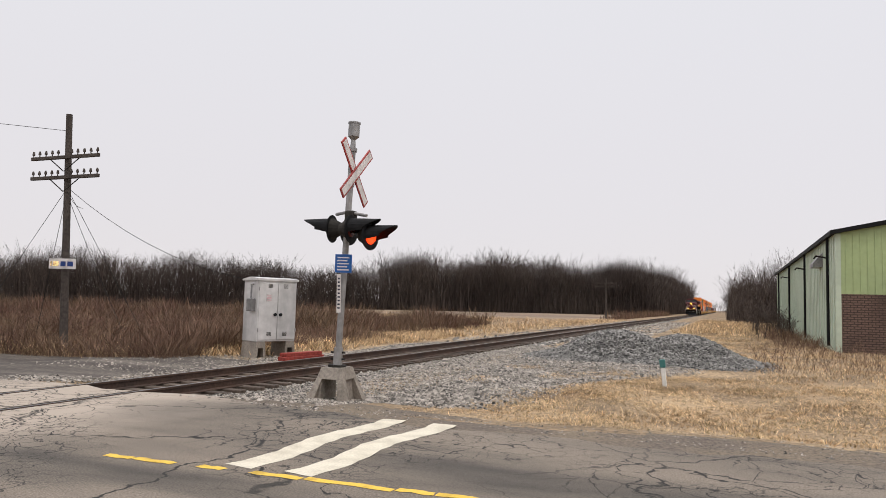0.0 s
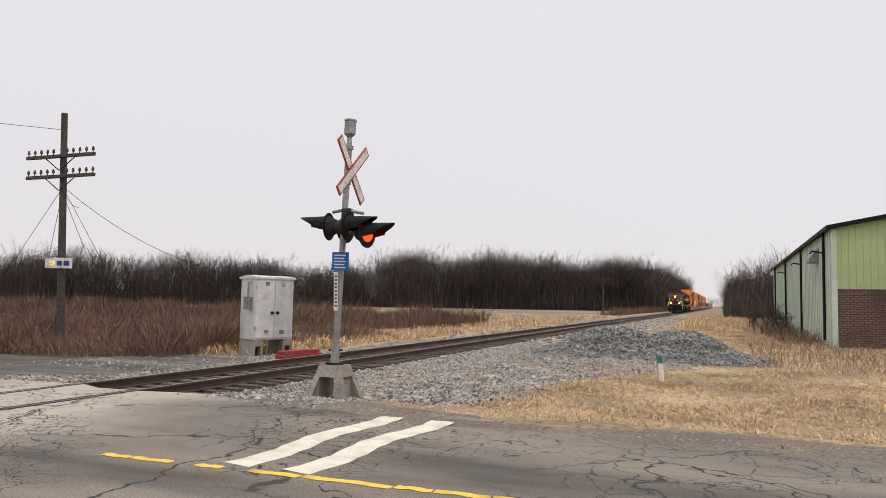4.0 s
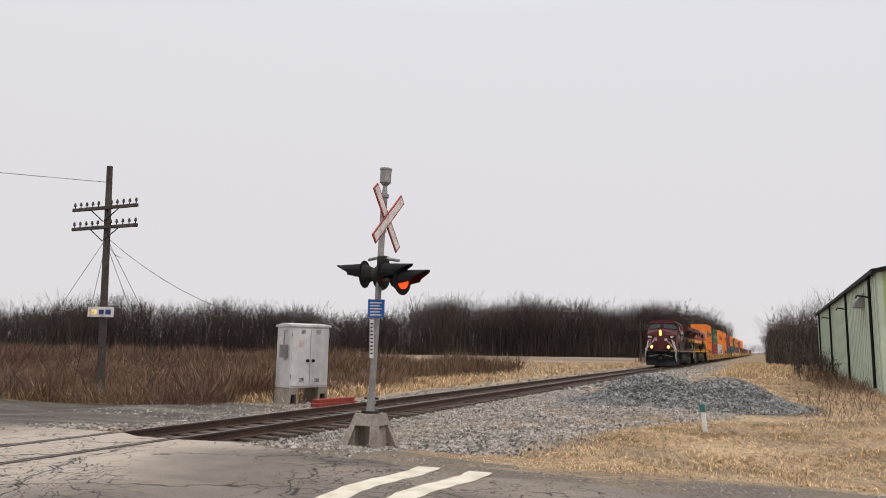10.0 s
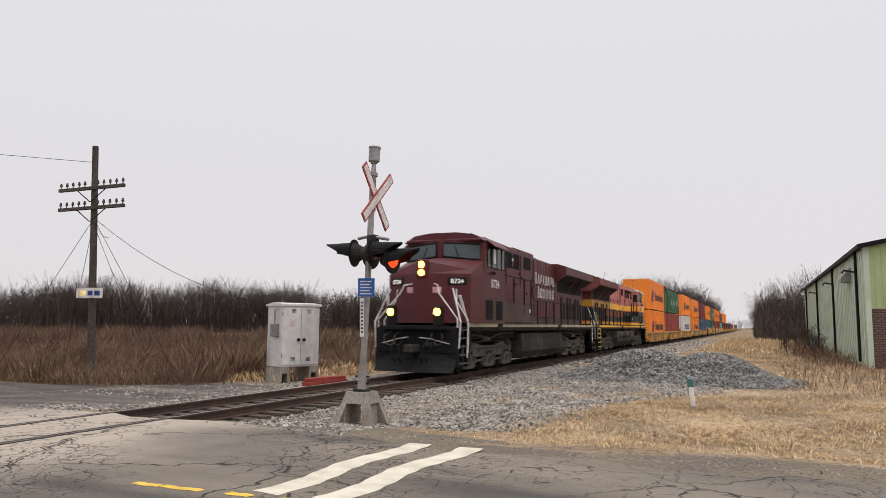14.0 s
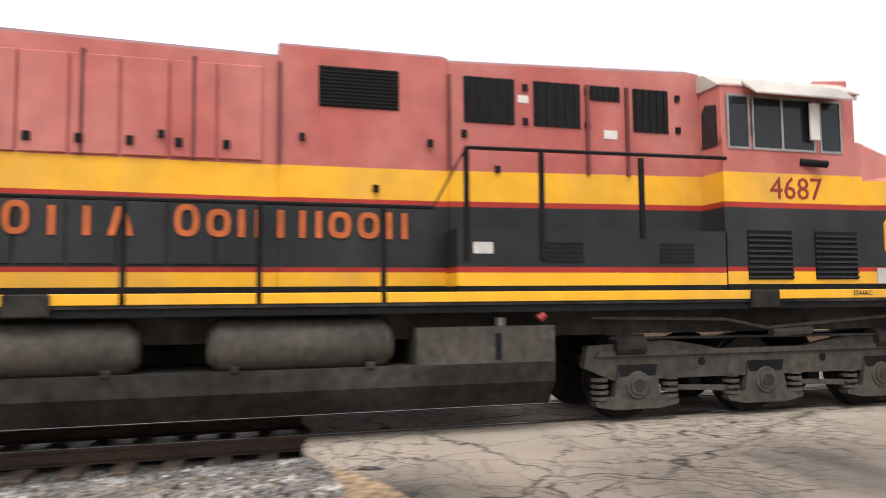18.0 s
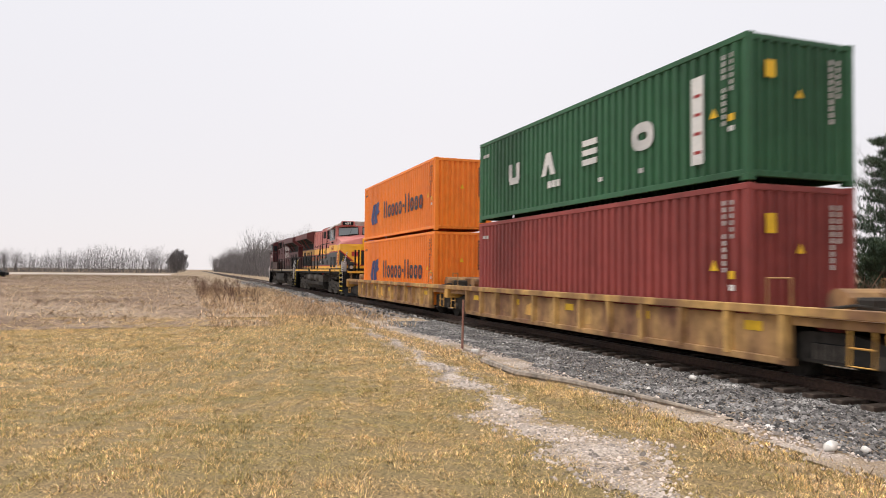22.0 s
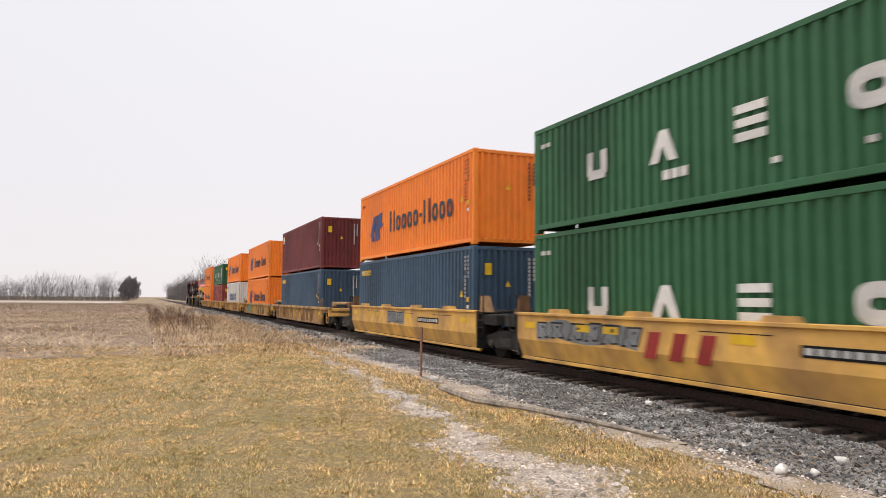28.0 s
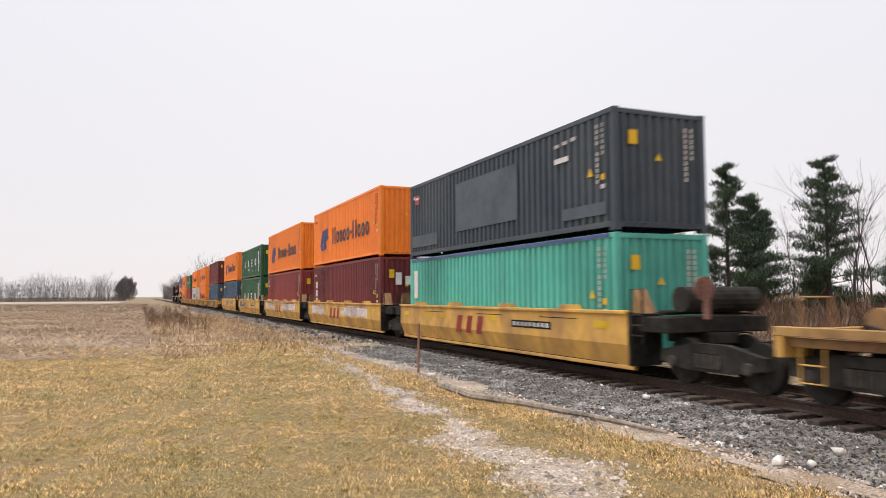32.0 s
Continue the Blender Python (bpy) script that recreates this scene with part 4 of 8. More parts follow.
def ribbed_car(y, label, paint=CAR_RUSTY, front=1.9):
    """An older well car: a straight top sill over ribbed side panels; y is its container's leading end."""
    c = thing("well_car", label, "railway car", "well cars")
    y0, y1 = -2.7, 15.1
    for s in (-1, 1):
        part("top_sill", box(s * 1.25, s * 1.43, y0, y1, 1.02, 1.16, 0.01), CAR_RIB, c)
        part("side_panel", box(s * 1.25, s * 1.31, y0 + front, y1 - 1.9, 0.32, 0.98), paint, c)
        part("bottom_sill", box(s * 1.2, s * 1.38, y0 + front, y1 - 1.9, 0.22, 0.34, 0.01), paint, c)
        for yy in np.linspace(y0 + front + 0.1, y1 - 2.0, 12):
            part("rib", prism(bmesh.new(), [(s * 1.31, yy - 0.1), (s * 1.42, yy - 0.05), (s * 1.42, yy + 0.05), (s * 1.31, yy + 0.1)], "z", 0.3, 1.02), CAR_RIB, c)
        for yy in np.linspace(y0 + front + 0.8, y1 - 2.7, 5):
            part("decal", box(s * 1.312, s * 1.32, yy - 0.2, yy + 0.2, 0.72, 0.88), YELLOW_MARK, c)
    q = random.Random(int(y * 10) + 500)
    for s in (-1, 1):
        for k in range(4):
            yy, ww = q.uniform(y0 + front + 0.3, y1 - 3.4), q.uniform(0.25, 0.8)
            part("spray_tag", prism(bmesh.new(), [(yy, q.uniform(0.4, 0.55)), (yy + ww, q.uniform(0.4, 0.55)), (yy + ww * 0.9, q.uniform(0.7, 0.9)), (yy + ww * 0.2, q.uniform(0.7, 0.9))], "x", s * 1.311, s * 1.314 + s * 0.001 * k), (CAR_RIB, CAR_RUSTY, CAR_YELLOW)[k % 3], c)
    for a, bnd in ((y0, -0.1), (12.3, y1)):
        part("end_deck", box(-1.3, 1.3, a, bnd, 0.86, 1.0, 0.01), CAR_RUSTY, c)
        part("end_beam", box(-1.42, 1.42, a if a < 0 else bnd - 0.15, a + 0.15 if a < 0 else bnd, 0.7, 1.12, 0.01), CAR_YELLOW, c)
        m = (a + bnd) / 2
        part("brake_cylinder", rod(bmesh.new(), (-0.5, m, 1.25), (0.9, m, 1.25), 0.2, seg=14), CAR_RUSTY, c)
        part("bracket", box(-0.2, 0.2, m - 0.3, m + 0.3, 1.0, 1.4, 0.02), CAR_RUSTY, c)
        for s in (-1, 1):
            part("grab_iron", pipe(bmesh.new(), [(s * 1.3, a + 0.4, 1.05), (s * 1.3, a + 0.4, 1.6), (s * 1.3, a + 0.9, 1.6), (s * 1.3, a + 0.9, 1.05)], 0.02), CAR_RUSTY, c)
    part("well_floor", box(-1.2, 1.2, 0.0, 12.2, 0.24, 0.34), UNDER, c)
    for a, e in ((-2.3, 1), (14.7, -1)):
        for s in (-1, 1):
            for z in (0.62, 0.36):
                part("stirrup", pipe(bmesh.new(), [(s * 1.34, a, 0.86), (s * 1.36, a, z), (s * 1.36, a + e * 0.4, z), (s * 1.34, a + e * 0.4, 0.86)], 0.018, 5), CAR_YELLOW, c)
        part("valve_body", box(0.2, 0.75, a + e * 0.5, a + e * 0.95, 1.0, 1.32, 0.04), UNDER, c)
        part("air_pipe", pipe(bmesh.new(), [(-1.1, a + e * 0.2, 1.06), (0.3, a + e * 0.25, 1.1), (0.9, a + e * 0.7, 1.2), (1.15, a + e * 1.4, 1.08)], 0.025), UNDER, c)
        part("brake_hose", pipe(bmesh.new(), [(0.3, a - e * 0.3, 0.85), (0.35, a - e * 0.6, 0.6), (0.2, a - e * 0.85, 0.45)], 0.025), BLACK, c)
    for a in (-1.45, 13.75):
        bogie(c, a)
    for a, d in ((y0, -0.45), (y1, 0.45)):
        part("coupler", box(-0.12, 0.12, a, a + d, 0.72, 0.98, 0.03), UNDER, c)
    DRIVEN.append((c, y, 0, 0))
    return c


def graffiti(c, s, y0, y1, z0, z1, fill, line, seed):
    """A sprayed tag: a ragged cloud of paint with chunky outlined shapes on it, each a millimetre proud."""
    q = random.Random(seed)
    n = 9
    top = [(y0 + (y1 - y0) * i / n, z1 - q.uniform(0.0, 0.12)) for i in range(n + 1)]
    low = [(y0 + (y1 - y0) * i / n + q.uniform(-0.08, 0.08), z0 + q.uniform(0.0, 0.1)) for i in range(n + 1)]
    g = part("graffiti", prism(bmesh.new(), low + top[::-1], "x", s * 1.402, s * 1.404), fill, c, "sprayed graffiti")
    y = y0 + 0.08
    while y < y1 - 0.5:
        w, lean = q.uniform(0.42, 0.72), q.uniform(-0.12, 0.16)
        lo, hi = z0 + q.uniform(0.02, 0.08), z1 - q.uniform(0.02, 0.08)
        mid = (lo + hi) / 2
        o = [(0, lo), (0.3 * w, lo), (0.42 * w, mid - 0.08), (0.62 * w, lo + 0.02), (w, lo + 0.03), (0.86 * w + lean, mid), (w + lean, hi), (0.1 * w + lean, hi), (0.16 * w + lean / 2, mid)]
        m = (0.5 * w + lean / 2, mid)
        for k, (grow, paint) in enumerate(((1.0, line), (0.80, fill))):
            pts_ = [(y + m[0] + (a - m[0]) * grow, m[1] + (b - m[1]) * grow) for a, b in o]
            part("stroke", prism(bmesh.new(), pts_, "x", s * (1.404 + 0.0015 * k), s * (1.4055 + 0.0015 * k)), paint, g)
        part("stroke", prism(bmesh.new(), [(y + 0.5 * w + lean * 0.6, mid + 0.05), (y + 0.68 * w + lean * 0.6, mid + 0.06), (y + 0.66 * w + lean, hi - 0.09), (y + 0.5 * w + lean, hi - 0.09)], "x", s * 1.407, s * 1.4085), line, g)
        y += w + 0.06
    return g


def well_unit(y, label, first=False, last=False, coded=True):
    """One unit of an articulated car with smooth yellow sides that turn in below; bogies are shared between units."""
    c = thing("articulated_well_car", label, "railway car", "articulated well cars")
    y0, y1 = -0.55, 12.75
    for s in (-1, 1):
        o = [(s * 1.30, 1.28), (s * 1.40, 1.28), (s * 1.40, 0.66), (s * 1.24, 0.2), (s * 1.16, 0.2), (s * 1.30, 0.66)]
        part("side_sill", prism(bmesh.new(), o, "y", y0, y1), CAR_YELLOW, c)
        part("upper_lip", box(s * 1.25, s * 1.45, y0, y1, 1.26, 1.33, 0.01), CAR_YELLOW, c)
        part("lower_lip", box(s * 1.20, s * 1.27, y0, y1, 0.16, 0.24, 0.01), CAR_YELLOW, c)
        for yy in (1.3, 4.2, 7.6, 10.6):
            part("guide", prism(bmesh.new(), [(yy - 0.34, 1.33), (yy + 0.34, 1.33), (yy + 0.26, 1.43), (yy - 0.26, 1.43)], "x", s * 1.22, s * 1.42), CAR_YELLOW, c)
        for yy in (0.1, 2.4, 3.4, 6.9, 11.9):
            part("decal", box(s * 1.402, s * 1.408, yy - 0.26, yy + 0.26, 0.95, 1.1), YELLOW_MARK, c)
        for yy in (1.9, 5.9, 9.4):
            part("panel_seam", box(s * 1.402, s * 1.406, yy, yy + 1.6, 1.12, 1.135), BLACK, c)
        for yy in () if first else (4.45, 5.15, 5.85):
            part("red_mark", prism(bmesh.new(), [(yy, 0.56), (yy + 0.34, 0.56), (yy + 0.5, 1.06), (yy + 0.16, 1.06)], "x", s * 1.402, s * 1.4065), RED_MARK, c)
        if coded:
            part("code_plate", box(s * 1.402, s * 1.407, 8.0, 9.9, 0.84, 1.02), BLACK, c)
        for k in range(9 if coded else 0):
            part("code_bar", box(s * 1.407, s * 1.41, 8.08 + k * 0.2, 8.2 + k * 0.2, 0.88, 0.98), WHITE_MARK, c)
        for ye, e in ((y0, -1), (y1, 1)):
            part("end_wall", box(s * 0.6, s * 1.38, ye, ye + e * 0.06, 0.25, 1.3), UNDER, c)
            part("grab_iron", pipe(bmesh.new(), [(s * 1.38, ye + e * 0.1, 0.7), (s * 1.38, ye + e * 0.1, 1.75), (s * 1.38, ye + e * 0.45, 1.75), (s * 1.38, ye + e * 0.45, 0.7)], 0.022), UNDER, c)
            for z in (0.85, 1.05, 1.25):
                part("rung", rod(bmesh.new(), (s * 1.38, ye + e * 0.1, z), (s * 1.38, ye + e * 0.45, z), 0.018), UNDER, c)
            part("container_guide", prism(bmesh.new(), [(ye + e * 0.05, 1.28), (ye + e * 0.4, 1.28), (ye + e * 0.1, 1.75)], "x", s * 1.0, s * 1.3), CAR_RUSTY, c)
    part("well_floor", box(-1.26, 1.26, 0.0, 12.2, 0.22, 0.34), UNDER, c)
    for a, bnd in ((y0 - 1.0, y0), (y1, y1 + 1.0)):
        part("end_platform", box(-1.25, 1.25, a, bnd, 0.92, 1.22, 0.02), UNDER, c)
        part("brake_pipe", rod(bmesh.new(), (-1.0, (a + bnd) / 2, 1.3), (1.0, (a + bnd) / 2, 1.3), 0.05), UNDER, c)
        part("draft_beam", box(-0.35, 0.35, a - 0.1, bnd + 0.1, 0.7, 0.92, 0.02), UNDER, c)
    if first:
        bogie(c, -2.2)
    if last:
        bogie(c, 14.6)
        part("brake_wheel", rod(bmesh.new(), (0.9, 14.3, 1.75), (0.9, 14.34, 1.75), 0.22, seg=16), RUST_STAKE, c, "rusty red brake wheel")
        part("brake_post", box(0.85, 0.95, 14.34, 14.42, 1.2, 1.9), RUST_STAKE, c)
        part("air_tank", rod(bmesh.new(), (-0.9, 13.7, 1.55), (0.9, 13.7, 1.55), 0.24, seg=16), UNDER, c)
    else:
        bogie(c, 14.1)
    DRIVEN.append((c, y, 0, 0))
    return c


def lettering(text, size, mat_, parent, m, name="lettering", depth=0.004):
    """Raised letters from the built-in font, turned into a mesh; m places them in the parent's space."""
    cu = bpy.data.curves.new("text", "FONT")
    cu.body, cu.size, cu.extrude, cu.align_x, cu.resolution_u = text, size, depth, "CENTER", 2
    tmp = bpy.data.objects.new("text", cu)
    scene.collection.objects.link(tmp)
    bpy.context.view_layer.update()
    me = bpy.data.meshes.new_from_object(tmp.evaluated_get(bpy.context.evaluated_depsgraph_get()))
    bpy.data.objects.remove(tmp)
    me.materials.clear()
    me.materials.append(mat_)
    ob = part(name, me, None, parent)
    ob.matrix_basis = m
    return ob


def side_text(s, y, z):
    """Where letters stand upright on a face that looks along s * x."""
    return Matrix(((0, 0, s, 0), (s, 0, 0, y), (0, 1, 0, z), (0, 0, 0, 1)))


def side(s, x, y, z):
    m = side_text(s, y, z)
    m.translation = (s * x, y, z)
    return m


def locomotive(label, scheme):
    """A six-axle diesel with a wide cab; local -y is its front, rail tops at z = 0."""
    c = thing("diesel_locomotive", label, "locomotive", "locomotives")
    kc = scheme == "banded"
    hood_red, dark = (KC_RED, KC_DARK) if kc else (CP_RED, CP_RED)
    # the BLACK strip at 1.72 is walkway shadow, put in as a colour band
    bands = ((1.72, 1.80, BLACK), (1.80, 1.97, KC_YELLOW), (1.97, 2.03, KC_STRIPE), (2.03, 2.80, KC_BLACK), (2.80, 2.87, KC_STRIPE), (2.87, 3.26, KC_YELLOW), (3.26, 9, KC_RED)) if kc else ((1.72, 1.97, CP_DIRT), (1.97, 2.6, CP_DIRT), (2.6, 9, CP_RED))

    def banded(name, outline, z0, z1, sooty=False):
        """A body section, by colour band (the banded scheme's lowest is walkway shade), from a plan outline; the
        exhaust has blackened the rear end.
        """
        for lo, hi, paint in bands:
            if sooty:
                paint = {KC_YELLOW.name: KC_SOOT, KC_RED.name: KC_DARK}.get(paint.name, paint)
            a, b = max(lo, z0), min(hi, z1)
            if b > a:
                part(name, prism(bmesh.new(), outline, "z", a, b), paint, c)

    def swell():
        """The cab, nose and radiator housing stand taller and wider than the hood between them."""
        cab, mid, rear = (0.15, 0.02, 0.13) if kc else (0.27, 0.18, 0.13)
        def up(y, z):
            k = float(np.interp(y, (-8.9, -6.3, -5.9, 3.2, 3.6), (cab, cab, mid, mid, rear)))
            if y < -8.9:
                k += 0.12 * min(1.0, (-8.9 - y) / 0.9)
            return z + k * max(0.0, z - 2.0) / 2.7
        def out(y, x, z):
            return x + math.copysign(0.06, x) if not kc and y < -6.2 and z > 1.72 and abs(x) > 1.3 else x
        for o in c.children:
            if o.matrix_basis != Matrix():
                p = o.matrix_basis.translation
                o.matrix_basis.translation = (out(p.y, p.x, p.z), p.y, up(p.y, p.z))
                continue
            for w in [o] + [k for k in o.children if k.matrix_basis == Matrix()]:
                for v in w.data.vertices:
                    v.co.x, v.co.z = out(v.co.y, v.co.x, v.co.z), up(v.co.y, v.co.z)

    def slab(x, y0, y1):
        return [(-x, y0), (x, y0), (x, y1), (-x, y1)]

    # chassis and walkway
    part("frame", box(-1.1, 1.1, -10.7, 10.8, 1.15, 1.56), UNDER, c)
    part("walkway", box(-1.52, 1.52, -10.75, 10.75, 1.56, 1.60), UNDER, c)
    for s in (-1, 1):
        part("side_sill", box(s * 1.46, s * 1.53, -9.9, 10.1, 1.60, 1.72, 0.006), KC_YELLOW if kc else CREAM_STRIPE, c)
        part("under_sill", box(s * 1.40, s * 1.50, -9.9, 10.1, 1.47, 1.56), BLACK, c)
        for k, y in enumerate((-6.8, 2.1)):
            part("jacking_pad", box(s * 1.5, s * 1.58, y - 0.22, y + 0.22, 1.48, 1.72, 0.015), UNDER, c)
    # long hood, radiator housing, cab and nose
    banded("hood_panel", slab(0.93, -0.43, 3.5), 1.6, 4.58)
    banded("hood_panel", slab(0.95, 3.5, 9.75), 1.6, 3.9, True)
    banded("hood_panel", slab(0.97, -2.55, -0.43), 1.6, 4.72)
    banded("hood_panel", slab(1.0, -6.27, -2.55), 1.6, 4.66)
    for y0, y1, w, z in ((-0.43, 3.5, 0.93, 4.58), (-2.55, -0.43, 0.97, 4.72), (-6.27, -2.55, 1.0, 4.66)):
        part("hood_roof", prism(bmesh.new(), [(-w, z), (w, z), (w - 0.3, z + 0.13), (-w + 0.3, z + 0.13)], "y", y0, y1), dark, c)
    wing = [(-0.95, 3.75), (0.95, 3.75), (1.56, 4.14), (1.56, 4.52), (1.1, 4.66), (-1.1, 4.66), (-1.56, 4.52), (-1.56, 4.14)]
    part("radiator_housing", prism(bmesh.new(), wing, "y", 3.5, 10.15), dark, c)
    for s in (-1, 1):
        for y0, y1 in ((3.9, 5.7), (6.0, 7.6), (7.8, 9.6)):
            o = [(s * 1.0, 3.80), (s * 1.50, 4.12), (s * 1.53, 4.10), (s * 1.03, 3.77)]
            part("radiator_intake", prism(bmesh.new(), o, "y", y0, y1), DARKHOLE, c, "black radiator screen")
        part("radiator_lower_screen", box(s * 0.95, s * 0.965, 4.0, 9.5, 3.32, 3.76), DARKHOLE, c)
        for y in (5.85, 7.7):
            part("radiator_strut", rod(bmesh.new(), (s * 0.97, y, 3.4), (s * 1.5, y, 4.12), 0.05), dark, c)
    part("roof_fan_cover", box(-0.95, 0.95, 4.2, 9.0, 4.66, 4.72, 0.02), ROOF_PALE if kc else UNDER, c)
    part("exhaust_stack", box(-0.35, 0.35, 1.4, 2.3, 4.66, 4.82, 0.03), BLACK, c)
    part("roof_hatch", box(-0.6, 0.6, -0.1, 1.1, 4.66, 4.72, 0.02), dark, c)
    # doors and grilles of the hood
    for s in (-1, 1):
        for k in range(7):
            y = 3.2 - 0.53 * k
            part("hood_door", box(s * 0.93, s * 0.955, y - 0.245, y + 0.245, 2.06, 2.78, 0.008), KC_BLACK if kc else CP_RED, c)
            part("hood_door", box(s * 0.93, s * 0.965, y - 0.245, y + 0.245, 3.30, 4.44, 0.008), hood_red, c)
            part("door_latch", box(s * 0.965, s * 0.99, y + 0.12, y + 0.2, 3.42, 3.52), BLACK, c)
        for k in range(8):
            y = 9.3 - 0.64 * k
            part("grille_frame", box(s * 0.95, s * 0.958, y - 0.24, y + 0.24, 2.04, 2.79), KC_BLACK if kc else CP_DIRT, c)
            part("hood_grille", box(s * 0.958, s * 0.972, y - 0.2, y + 0.2, 2.02, 3.1 if k % 3 else 2.85), DARKHOLE, c, "tall black air grille")
        part("blower_grille", box(s * 0.97, s * 0.985, -1.9, -0.9, 4.0, 4.5), DARKHOLE, c)
        for k in range(11):
            part("grille_slat", box(s * 0.985, s * 0.995, -1.9, -0.9, 4.02 + k * 0.045, 4.035 + k * 0.045), BLACK, c)
        for y0, y1, z0 in ((-3.45, -2.75, 3.9), (-4.4, -3.72, 3.9), (-5.0, -4.55, 4.3), (-5.75, -5.2, 3.9)):
            part("air_grille", box(s * 1.0, s * 1.012, y0, y1, z0, 4.5), DARKHOLE, c, "black air grille in a red door")
            for k in range(5):
                yy = y0 + (k + 0.5) * (y1 - y0) / 5
                part("grille_slat", box(s * 1.012, s * 1.03, yy - 0.02, yy + 0.02, z0, 4.5), BLACK, c)
        part("stencil", box(s * 1.0, s * 1.006, -4.95, -4.75, 3.78, 3.9), WHITE_MARK, c)
        part("stencil", box(s * 1.0, s * 1.006, -3.65, -3.5, 4.2, 4.3), WHITE_MARK, c)
        # low battery box along the walkway behind the cab
        banded_low = [(s * 1.0, -6.27), (s * 1.5, -6.27), (s * 1.5, -2.5), (s * 1.0, -2.5)]
        # lowest BLACK strip continues the painted-in walkway shadow along the box
        for lo, hi, paint in ((1.72, 1.79, BLACK), (1.79, 1.95, KC_YELLOW if kc else CP_DIRT), (1.95, 2.02, KC_STRIPE if kc else CP_DIRT), (2.02, 2.48, KC_BLACK if kc else CP_DIRT)):
            part("battery_box", prism(bmesh.new(), banded_low, "z", lo, hi), paint, c)
        for y in (-3.9, -5.5):
            for k in range(5):
                part("louvre", box(s * 1.5, s * 1.515, y - 0.25, y + 0.25, 2.08 + k * 0.055, 2.11 + k * 0.055), DARKHOLE, c)
        part("stencil", box(s * 1.5, s * 1.506, -2.95, -2.7, 2.18, 2.32), WHITE_MARK, c)
    for s in (-1, 1):
        for y in (2.95, 1.75, 0.55, -0.43, -2.55, -4.5, -5.1):
            w_ = 0.93 if y > -0.4 else 0.97 if y > -2.5 else 1.0
            part("hood_seam", box(s * w_, s * (w_ + 0.04), y - 0.022, y + 0.022, 3.28, 4.5), KC_DARK if kc else CP_DIRT, c)
        for y, z in ((2.6, 3.55), (0.9, 3.55), (-0.7, 3.6), (-2.3, 3.6), (-2.75, 3.75), (-3.6, 3.95), (-3.6, 4.4), (-4.5, 3.95), (-4.5, 4.4), (-5.9, 3.95), (-5.9, 4.4), (-1.6, 3.0), (-3.2, 3.3)):
            part("latch", box(s * 0.99, s * 1.03, y - 0.035, y + 0.035, z - 0.045, z + 0.045), BLACK, c)
        part("rear_cab_window", prism(bmesh.new(), [(s * 1.08, 3.62), (s * 1.4, 3.62), (s * 1.4, 4.15), (s * 1.16, 4.2), (s * 1.08, 4.1)], "y", -6.25, -6.235), GLASS_DARK, c, "dark rear cab window")
        if kc:
            lettering("ES44AC", 0.1, INK_MARK, c, side(s, 1.532, -8.45, 1.635), "model_lettering", 0.002)
    # cab
    banded("cab_wall", [(-1.5, -8.56), (1.5, -8.56), (1.5, -6.25), (-1.5, -6.25)], 1.6, 3.72)
    up = bmesh.new()
    prism(up, [(-1.48, -6.25), (1.48, -6.25), (1.48, -8.48), (0.1, -8.9), (-0.1, -8.9), (-1.48, -8.48)], "z", 3.6, 4.42)
    part("cab_upper", up, hood_red, c)
    roof = [(-1.5, 4.40), (1.5, 4.40), (1.15, 4.62), (0.5, 4.70), (-0.5, 4.70), (-1.15, 4.62)]
    part("cab_roof", prism(bmesh.new(), roof, "y", -8.62, -6.22), ROOF_PALE if kc else CP_RED, c, "pale dusty cab roof" if kc else "")
    part("roof_vent", pipe(bmesh.new(), [(0.6, -7.4, 4.7), (0.6, -7.4, 4.78), (0.6, -6.8, 4.78), (0.6, -6.8, 4.7)], 0.02), BLACK, c)
    for s in (-1, 1):
        part("sun_visor", prism(bmesh.new(), [(s * 1.48, 4.42), (s * 1.78, 4.22), (s * 1.78, 4.24), (s * 1.48, 4.46)], "y", -8.25, -6.6), ROOF_PALE if kc else CP_RED, c)
        for y0, y1 in ((-8.2, -7.88), (-7.74, -7.24), (-7.2, -6.76), (-6.66, -6.36)):
            fr = bmesh.new()
            for a, b_, lo, hi in ((y0 - 0.03, y0, 3.55, 4.27), (y1, y1 + 0.03, 3.55, 4.27), (y0, y1, 3.55, 3.58), (y0, y1, 4.24, 4.27)):
                bx(fr, s * 1.48, s * 1.515, a, b_, lo, hi)
            w = part("cab_window", fr, GALV if kc else BLACK, c)
            part("pane", box(s * 1.485, s * 1.503, y0, y1, 3.58, 4.24), GLASS_DARK, w)
        part("mirror", box(s * 1.56, s * 1.6, -7.78, -7.62, 3.7, 4.2, 0.01), RAIL_WHITE, c)
        part("air_horn", rod(bmesh.new(), (s * 1.5, -7.5, 3.42), (s * 1.62, -7.85, 3.38), 0.05), BLACK, c)
        for y in (-8.05, -6.95):
            part("cab_vent", box(s * 1.5, s * 1.508, y - 0.36, y + 0.36, 1.86, 2.5), BLACK, c)
            for k in range(9):
                part("louvre", box(s * 1.508, s * 1.53, y - 0.36, y + 0.36, 1.88 + k * 0.068, 1.905 + k * 0.068), KC_BLACK if kc else BLACK, c)
        lettering("4687" if kc else "8724", 0.44, RED_MARK if kc else WHITE_MARK, c, side(s, 1.503, -7.42, 2.92), "road_number")
    # nose
    lo_plan = [(-1.5, -8.56), (-1.47, -9.82), (-0.26, -10.38), (0.26, -10.38), (1.47, -9.82), (1.5, -8.56)]
